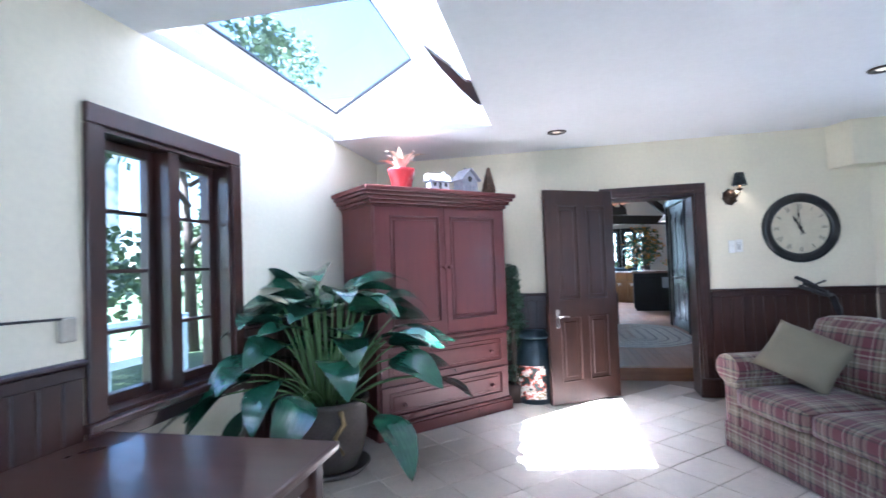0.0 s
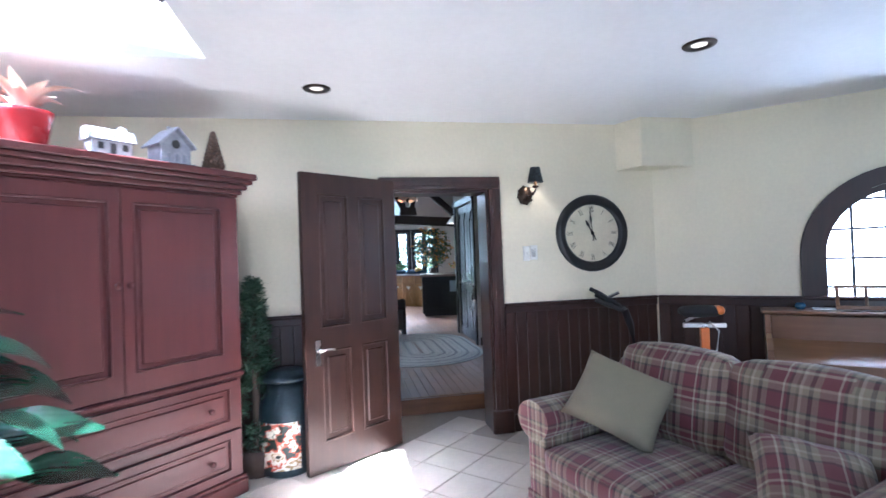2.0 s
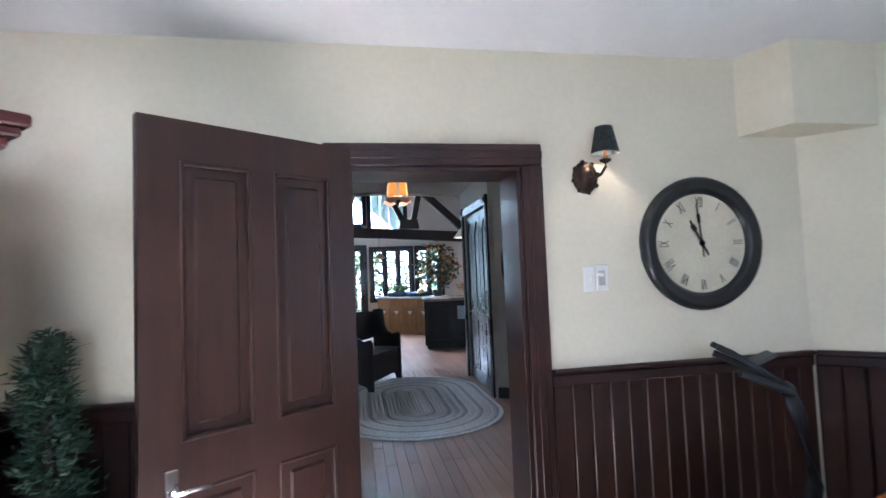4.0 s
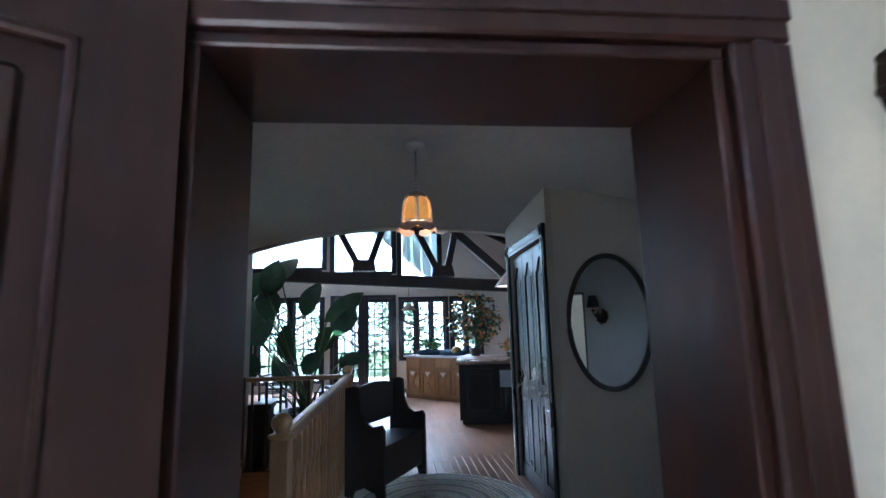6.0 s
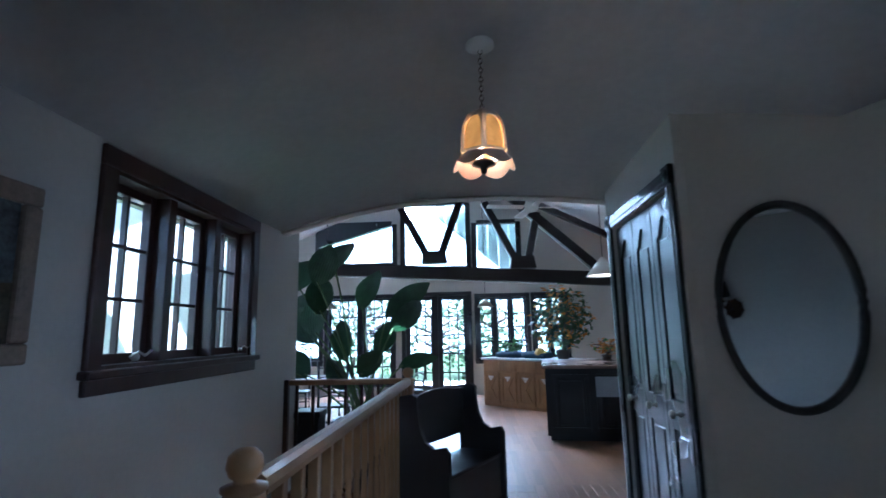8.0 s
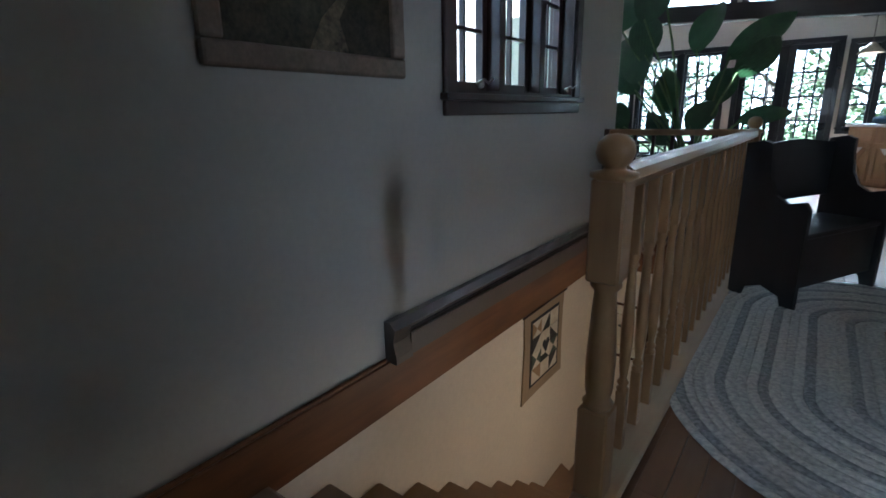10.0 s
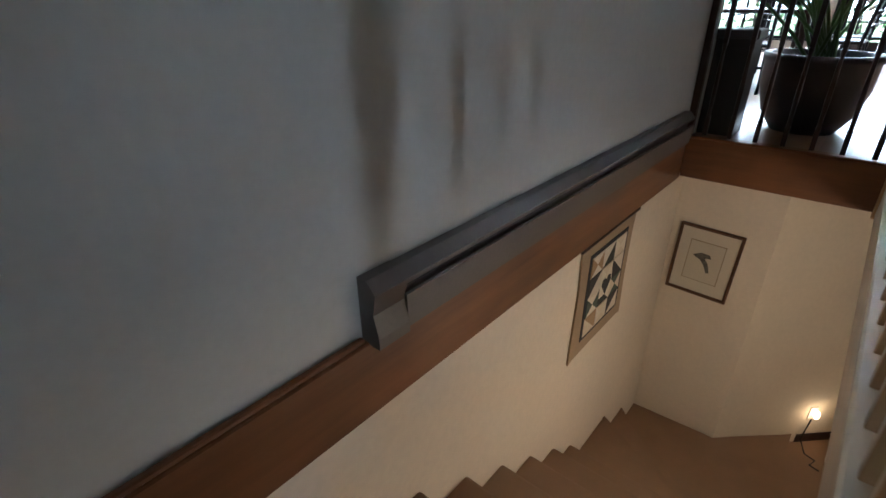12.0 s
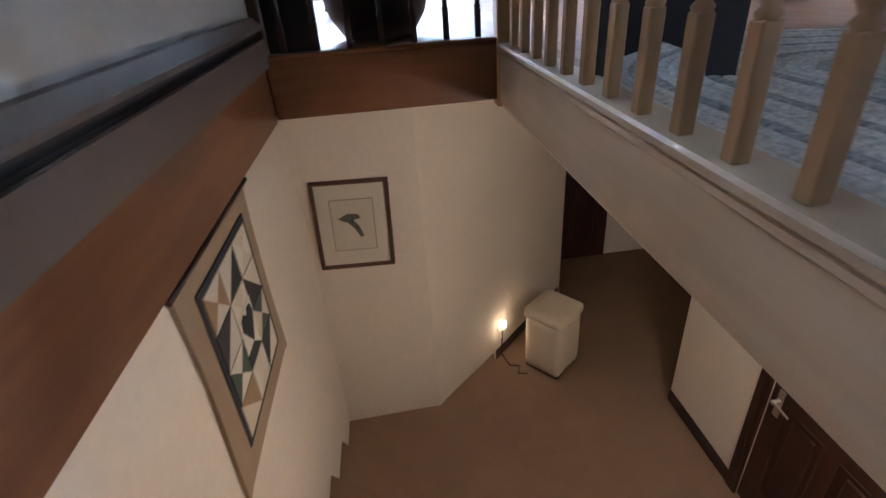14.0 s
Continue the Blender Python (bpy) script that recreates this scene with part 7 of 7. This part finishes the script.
cone_lamp(pose(3.02, 13.4, 2.28), 0.24, 0.26, 1.8, "white cone-shaped hanging kitchen lamp", WHITE, 0.5)
cone_lamp(pose(1.42, 16.0, 2.02), 0.16, 0.14, 3.2, "small flower-shaped hanging lamp by the window", plain("pale_petal", (0.6, 0.5, 0.35), 0.5, vary=0.3, large=12), 0.6)
cone_lamp(pose(-1.15, 14.2, 1.95), 0.2, 0.15, 2.7, "white glass hanging lamp over the dining table", WHITE, 0.25)

# dining table and chairs
dt = thing("dining_table", "dark wooden dining table", "table", pose(-1.25, 14.2, H, 0, 0, 10))
bm = bmesh.new()
bx(bm, -0.95, 0.95, -0.5, 0.5, 0.71, 0.75, 0.01)
part("tabletop", bm, TABLEWOOD, dt)
for sx in (-1, 1):
    for sy in (-1, 1):
        bm = bmesh.new()
        lathe(bm, [(0.03, 0), (0.025, 0.05), (0.04, 0.3), (0.03, 0.5), (0.045, 0.6), (0.045, 0.71)], 12, pose(sx * 0.82, sy * 0.4, 0))
        part("leg", bm, TABLEWOOD, dt)


def chair(m):
    root = thing("dining_chair", "dark wooden ladder-back dining chair", "chair", m, "chairs round the dining table")
    bm = bmesh.new()
    bx(bm, -0.21, 0.21, -0.2, 0.2, 0.43, 0.46, 0.012)
    part("seat", bm, BLACKWOOD, root)
    for sx in (-1, 1):
        bm = bmesh.new()
        tube(bm, [(sx * 0.19, -0.18, 0.43), (sx * 0.20, -0.19, 0.0)], 0.018, 8, 0.014)
        part("leg", bm, BLACKWOOD, root)
        bm = bmesh.new()
        tube(bm, [(sx * 0.19, 0.22, 0.0), (sx * 0.19, 0.19, 0.45), (sx * 0.19, 0.26, 1.05)], 0.018, 8)
        part("back_post", bm, BLACKWOOD, root)
    for k in range(4):
        bm = bmesh.new()
        z = 0.58 + 0.125 * k
        tube(bm, [(-0.18, 0.205 + 0.015 * k, z), (0, 0.235 + 0.015 * k, z + 0.03), (0.18, 0.205 + 0.015 * k, z)], 0.03, 6, flat=0.3)
        part("back_slat", bm, BLACKWOOD, root)
    for z, y in ((0.2, -0.19), (0.25, 0.2)):
        bm = bmesh.new()
        tube(bm, [(-0.19, y, z), (0.19, y, z)], 0.01, 6)
        part("stretcher", bm, BLACKWOOD, root)
    return root


c0 = chair(pose(-0.05, 14.3, H, 0, 0, -95))
for x, y, a in ((-0.75, 13.35, 190), (-1.55, 13.3, 172), (-1.9, 15.05, 10), (-1.05, 15.1, -5), (0.05, 15.0, -60), (-2.5, 14.1, 88)):
    copy_thing(c0, pose(x, y, H, 0, 0, a))

# bird of paradise
BP = (0.03, 11.75)
bop = thing("bird_of_paradise", "tall broad-leaved plant in a large dark pot", "potted plant", pose(BP[0], BP[1], H))
DKPOT = plain("dark_brown_pot", (0.025, 0.018, 0.018), 0.4, vary=0.3, coat=0.1)
bm = bmesh.new()
lathe(bm, [(0, 0), (0.20, 0), (0.28, 0.12), (0.33, 0.30), (0.335, 0.46), (0.35, 0.48), (0.35, 0.52), (0.31, 0.52), (0.30, 0.46), (0, 0.45)], 40)
part("pot", bm, DKPOT, bop)
LEAF2 = leaf_mat("broad_leaf", (0.012, 0.045, 0.018), (0.035, 0.10, 0.035), 0.38)
rnd = random.Random(21)
for i, (tx, tz, ln, wd, rl) in enumerate(((-0.62, 1.42, 0.62, 0.30, -20), (-0.10, 1.70, 0.62, 0.24, 5), (-0.58, 1.95, 0.55, 0.26, 20), (0.40, 1.45, 0.60, 0.20, 55), (0.25, 1.62, 0.75, 0.22, 50),
                                          (-0.75, 1.0, 0.45, 0.24, -40), (0.0, 1.0, 0.40, 0.20, 30), (-0.45, 2.15, 0.50, 0.24, 10), (0.12, 1.22, 0.50, 0.2, 35), (-0.35, 1.15, 0.55, 0.22, -15),
                                          (-1.0, 1.50, 0.62, 0.34, -12), (-0.92, 1.92, 0.55, 0.32, 4), (-1.05, 1.08, 0.5, 0.30, -28), (-0.72, 1.35, 0.6, 0.30, -35), (-0.3, 0.85, 0.5, 0.2, -50), (0.45, 1.05, 0.5, 0.16, 65), (-0.55, 1.65, 0.55, 0.25, -5))):
    ty = rnd.uniform(-0.25, 0.3)
    p0 = Vector((0.08 * rnd.uniform(-1, 1), 0.08 * rnd.uniform(-1, 1), 0.44))
    p2 = Vector((tx * 0.8, ty, tz))
    p1 = (p0 + p2) / 2 + Vector((-tx * 0.12, 0, 0.1))
    pts = [p0 * (1 - t) ** 2 + p1 * 2 * t * (1 - t) + p2 * t * t for t in (0, 0.25, 0.5, 0.75, 1)]
    bm = bmesh.new()
    tube(bm, pts, 0.014, 6, 0.009)
    part("stem", bm, STEM, bop)
    me = leaf_mesh("leaf", ln, wd * 1.2, rnd.uniform(0.2, 0.9), LEAF2, 0.12, n=9, tip=0.85)
    piece("leaf", me, bop, Matrix.Translation(pts[-1]) @ pose(0, 0, 0, 0, rl, 0) @ pose(0, 0, -0.05, 68, 0, rnd.uniform(-30, 30)))
planter = thing("black_planter", "tall black square planter behind the balustrade", "planter", pose(-0.42, 11.32, H))
bm = bmesh.new()
prism(bm, [(-0.12, -0.12), (0.12, -0.12), (0.12, 0.12), (-0.12, 0.12)], 0, 0.62)
part("box", bm, DKPOT, planter)
bm = bmesh.new()
bx(bm, -0.14, 0.14, -0.14, 0.14, 0.62, 0.68, 0.008)
part("rim", bm, DKPOT, planter)

# ---- outside ----
GRASS = plain("grass", (0.045, 0.075, 0.025), 0.95, large=0.4, grain=6, vary=0.35, relief=0.8, depth=0.05)
bm2 = bmesh.new()
parts_ = [(-90, 90, 18.25, 120), (-90, 90, -90, -2.3), (-90, -6.3, -2.3, 18.25), (7.1, 90, -2.3, 18.25), (-6.3, -2.0, -2.3, 6.0), (-6.3, -0.8, 6.0, 10.95), (-2.0, -1.96, -2.3, 6.0)]
for a, b, c, d in parts_:
    q = [bm2.verts.new((x, y, -0.35)) for x, y in ((a, c), (b, c), (b, d), (a, d))]
    bm2.faces.new(q)
solid("ground", bm2, GRASS, "lawn around the house", "ground")

# pale slab added outside so that sunlight bounces up through the garden doors
bm = bmesh.new()
bx(bm, -7, 8, 18.25, 22.5, -0.349, 0.05)
solid("patio", bm, plain("pale_concrete", (0.42, 0.41, 0.39), 0.85, large=1.0, vary=0.12), "pale concrete patio added outside the garden doors to bounce sunlight", "patio")
DECK = plain("blue_grey_deck", (0.16, 0.22, 0.30), 0.6, vary=0.12)
deck = thing("deck_railing", "blue-grey painted deck railing outside the window", "railing", pose(-4.3, 3.6, -0.3))
for y in (-2.2, -1.1, 0.0, 1.1, 2.2):
    bm = bmesh.new()
    bx(bm, -0.05, 0.05, y - 0.05, y + 0.05, 0, 1.2, 0.006)
    part("post", bm, DECK, deck)
for z in (0.35, 0.75, 1.15):
    bm = bmesh.new()
    bx(bm, -0.02, 0.02, -2.3, 2.3, z, z + 0.09, 0.004)
    part("rail", bm, DECK, deck)
SIDING = plain("green_grey_siding", (0.30, 0.38, 0.36), 0.7, vary=0.06)
eave = thing("neighbouring_wing", "grey-green clapboard wing with a sloping roof", "house", pose(-3.4, 12.4, -0.35))
bm = bmesh.new()
bx(bm, -2.6, -0.6, 0, 0.15, 0, 3.2)
for i in range(16):
    bx(bm, -2.62, -0.58, -0.02, 0.0, 0.2 * i, 0.2 * i + 0.19, 0.004)
part("wall", bm, SIDING, eave)
bm = bmesh.new()
prism(bm, [(-2.9, 3.7), (0.9, 2.35), (0.9, 2.5), (-2.9, 3.9)], -1.2, 3.0, UPRIGHT)
part("roof", bm, plain("grey_shingle", (0.20, 0.22, 0.22), 0.85, vary=0.2), eave)
bm = bmesh.new()
bx(bm, 0.5, 0.62, -2.8, -2.68, 0, 2.5)
part("porch_post", bm, WHITE, eave)

bm = bmesh.new()
for i in range(9):
    xa, xb = 0.3 + 0.26 * i, 0.3 + 0.26 * (i + 1)
    za, zb = 4.45 - 0.865 * (xa - 0.3), 4.45 - 0.865 * (xb - 0.3)
    prism(bm, [(xa, za), (xb - 0.012, zb), (xb - 0.012, 4.9), (xa, 4.9)], -18.62, -18.55, UPRIGHT)
solid("roof_eave_garden", bm, SIDING, "pale boarded roof overhang outside the gable lights", "eave")
bm = bmesh.new()
prism(bm, [(-2.52, 3.62), (-0.72, 4.12), (-0.72, 4.22), (-2.52, 4.22)], -18.11, -17.93, UPRIGHT)
solid("trim_gable", bm, BLACKWOOD, "dark sloping head trim of the gable light", "trim")
# overhangs that keep sun out of the windows; the side one is an unseen addition
for nm, a, b, c, d, z in (("eave_side", -2.9, -1.96, 1.4, 3.9, 2.85), ("eave_hall", -2.2, -0.74, 7.5, 10.7, 3.0)):
    bm = bmesh.new()
    prism(bm, [(a, z - 0.22), (b, z), (b, z + 0.1), (a, z - 0.12)], -d, -c, UPRIGHT)
    solid("roof_" + nm, bm, SIDING, "painted boarded roof overhang outside the window, placed to block sun", "eave")

BARK = plain("tree_bark", (0.08, 0.06, 0.045), 0.9, vary=0.35, relief=0.8, depth=0.02)
LEAFM = [leaf_mat("tree_leaf", (0.04, 0.075, 0.03), (0.08, 0.12, 0.05), 0.6), leaf_mat("tree_leaf_dark", (0.025, 0.05, 0.02), (0.06, 0.095, 0.035), 0.6)]


def tree_at(x, y, h, r, count, seed, crown0=0.25):
    rr = random.Random(seed)
    root = thing("garden_tree", "leafy deciduous garden tree", "tree", pose(x, y, -0.35), "garden trees")
    bm = bmesh.new()
    tube(bm, [(0, 0, 0), (rr.uniform(-0.2, 0.2), 0, h * 0.35), (rr.uniform(-0.3, 0.3), rr.uniform(-0.3, 0.3), h * 0.8)], 0.05 * h / 2.4, 8, 0.03)
    for k in range(8):
        a = k * 2.4
        z = h * (0.3 + 0.06 * k)
        tube(bm, [(0, 0, z), (r * 0.4 * math.cos(a), r * 0.4 * math.sin(a), z + h * 0.1), (r * 0.8 * math.cos(a), r * 0.8 * math.sin(a), z + h * 0.14)], 0.07, 6, 0.015)
    part("trunk", bm, BARK, root)
    blobs = [(rr.uniform(-0.65, 0.65) * r, rr.uniform(-0.65, 0.65) * r, h * rr.uniform(crown0, 0.95), rr.uniform(0.25, 0.5) * r) for k in range(16)]
    vs, fs = [], []
    for i in range(count):
        bx_, by_, bz_, br = blobs[rr.randrange(16)]
        d0 = Vector((rr.gauss(0, 1), rr.gauss(0, 1), rr.gauss(0, 0.8))).normalized() * br * rr.random() ** 0.35
        p = Vector((bx_, by_, bz_)) + d0
        d = Vector((rr.uniform(-1, 1), rr.uniform(-1, 1), rr.uniform(-1, 0.4))).normalized() * 0.22
        s = d.cross(Vector((rr.uniform(-1, 1), rr.uniform(-1, 1), 0.7))).normalized() * 0.08
        k = len(vs)
        vs += [p, p + d * 0.5 + s, p + d, p + d * 0.5 - s]
        fs.append((k, k + 1, k + 2, k + 3))
    me = bpy.data.meshes.new("crown")
    me.from_pydata([tuple(p) for p in vs], [], fs)
    me.materials.append(LEAFM[seed % 2])
    ob = new("crown", me)
    ob.parent = root
    tagged(ob, kind="stuff")


for i, (x, y, h, r) in enumerate(((-7, 27, 4.6, 2.6), (-3.5, 29, 4.2, 2.4), (-0.5, 28, 3.4, 2.0), (2.2, 29, 3.8, 2.2), (5, 27, 4.6, 2.5), (8.5, 28, 4.6, 2.6), (0.8, 36, 5, 3), (-6, 36, 6, 3.4), (7, 37, 6, 3.4),
                                  (-8.5, 6.5, 8, 3), (-9, 2, 9, 3.2), (-8, 10.5, 8, 2.8), (-8.5, 14.5, 9, 3), (8.5, 9.5, 7, 2.6), (9.5, 6, 8, 3))):
    tree_at(x, y, h, r, 700 if y > 20 else 5200, i + 30, 0.12)
# glowing boards imitate the bright distance beyond the garden and add light
BACKDROP_GLOW, t, b = nodes_of("glowing_backdrop")
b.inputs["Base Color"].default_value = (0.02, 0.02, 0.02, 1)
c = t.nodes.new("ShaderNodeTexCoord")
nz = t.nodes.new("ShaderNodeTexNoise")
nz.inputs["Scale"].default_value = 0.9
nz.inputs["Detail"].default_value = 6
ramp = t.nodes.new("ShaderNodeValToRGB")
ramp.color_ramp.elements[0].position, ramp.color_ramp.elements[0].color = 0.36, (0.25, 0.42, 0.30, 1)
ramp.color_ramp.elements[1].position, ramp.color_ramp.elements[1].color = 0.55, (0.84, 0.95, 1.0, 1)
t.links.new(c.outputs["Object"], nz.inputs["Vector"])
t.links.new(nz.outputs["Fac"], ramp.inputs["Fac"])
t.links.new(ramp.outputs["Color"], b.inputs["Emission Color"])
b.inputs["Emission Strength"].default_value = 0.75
SIDE_GLOW = BACKDROP_GLOW.copy()
SIDE_GLOW.name = "hazy_woods"
SIDE_GLOW.node_tree.nodes["Principled BSDF"].inputs["Emission Strength"].default_value = 0.07
for nm, a, b_, c_, d, mat in (("backdrop_garden", -40, 40, 52, 52.2, BACKDROP_GLOW), ("backdrop_side", -52.2, -52, -30, 52, SIDE_GLOW)):
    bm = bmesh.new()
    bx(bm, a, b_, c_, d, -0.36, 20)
    solid(nm, bm, mat, "glowing board standing in for the bright distance outside", "backdrop")

# ---- pieces of the floors, last ----
near = sorted(TILES, key=lambda p: (p[0] - 1.0) ** 2 + (p[1] - 4.2) ** 2)
for x, y in near[:300]:
    piece("tile", tile_mesh, floor, pose(x, y, 0, 0, 0, 44))
far_tiles = bmesh.new()
for x, y in near[300:]:
    bx(far_tiles, -TS / 2 + 0.003, TS / 2 - 0.003, -TS / 2 + 0.003, TS / 2 - 0.003, -0.011, 0.0, 0, pose(x, y, 0, 0, 0, 44))
if near[300:]:
    tagged(part("tiles_beyond", far_tiles, TILE, floor), kind="stuff")
else:
    far_tiles.free()
PLANKS = {}


def plank(length):
    if length not in PLANKS:
        bm = bmesh.new()
        bx(bm, 0.0012, 0.0838, 0.001, length - 0.001, -0.017, 0.0, 0.0015)
        PLANKS[length] = finish(bm, "plank", FLOORWOOD)
    return PLANKS[length]


rnd = random.Random(9)
for i in range(26):
    x = FX1 + 0.02 + i * 0.085
    y = 6.67
    while y < 11.2:
        ln = min(rnd.choice((0.8, 1.2, 1.6)), 11.3 - y)
        ln = round(ln, 1)
        if ln < 0.15:
            break
        piece("plank", plank(ln), subfloor, pose(x, y, H))
        y += ln
for i in range(13):
    piece("plank", plank(0.3), subfloor, pose(HX + 0.03 + i * 0.085, 6.67, H))
bm = bmesh.new()
vs, fs = [], []
for i in range(150):
    x = -6.0 + i * 0.085
    y = 11.0
    while y < 17.9:
        ln = min(rnd.choice((0.8, 1.2, 1.6, 2.0)), 18.0 - y)
        k = len(vs)
        vs += [(x + 0.0006, y + 0.0005, H - 0.002), (x + 0.0844, y + 0.0005, H - 0.002), (x + 0.0844, y + ln - 0.0005, H - 0.002), (x + 0.0006, y + ln - 0.0005, H - 0.002)]
        fs.append((k, k + 1, k + 2, k + 3))
        y += ln
bm.free()
me = bpy.data.meshes.new("planks_beyond")
me.from_pydata(vs, [], fs)
isl_m = FLOORWOOD.copy()
isl_m.name = "floor_board_far"
tt = isl_m.node_tree
geo = tt.nodes.new("ShaderNodeNewGeometry")
for nd in list(tt.nodes):
    if nd.bl_idname == "ShaderNodeObjectInfo":
        for lk in list(nd.outputs["Random"].links):
            tt.links.new(geo.outputs["Random Per Island"], lk.to_socket)
me.materials.append(isl_m)
ob = new("planks_beyond", me)
ob.parent = subfloor
tagged(ob, kind="stuff")
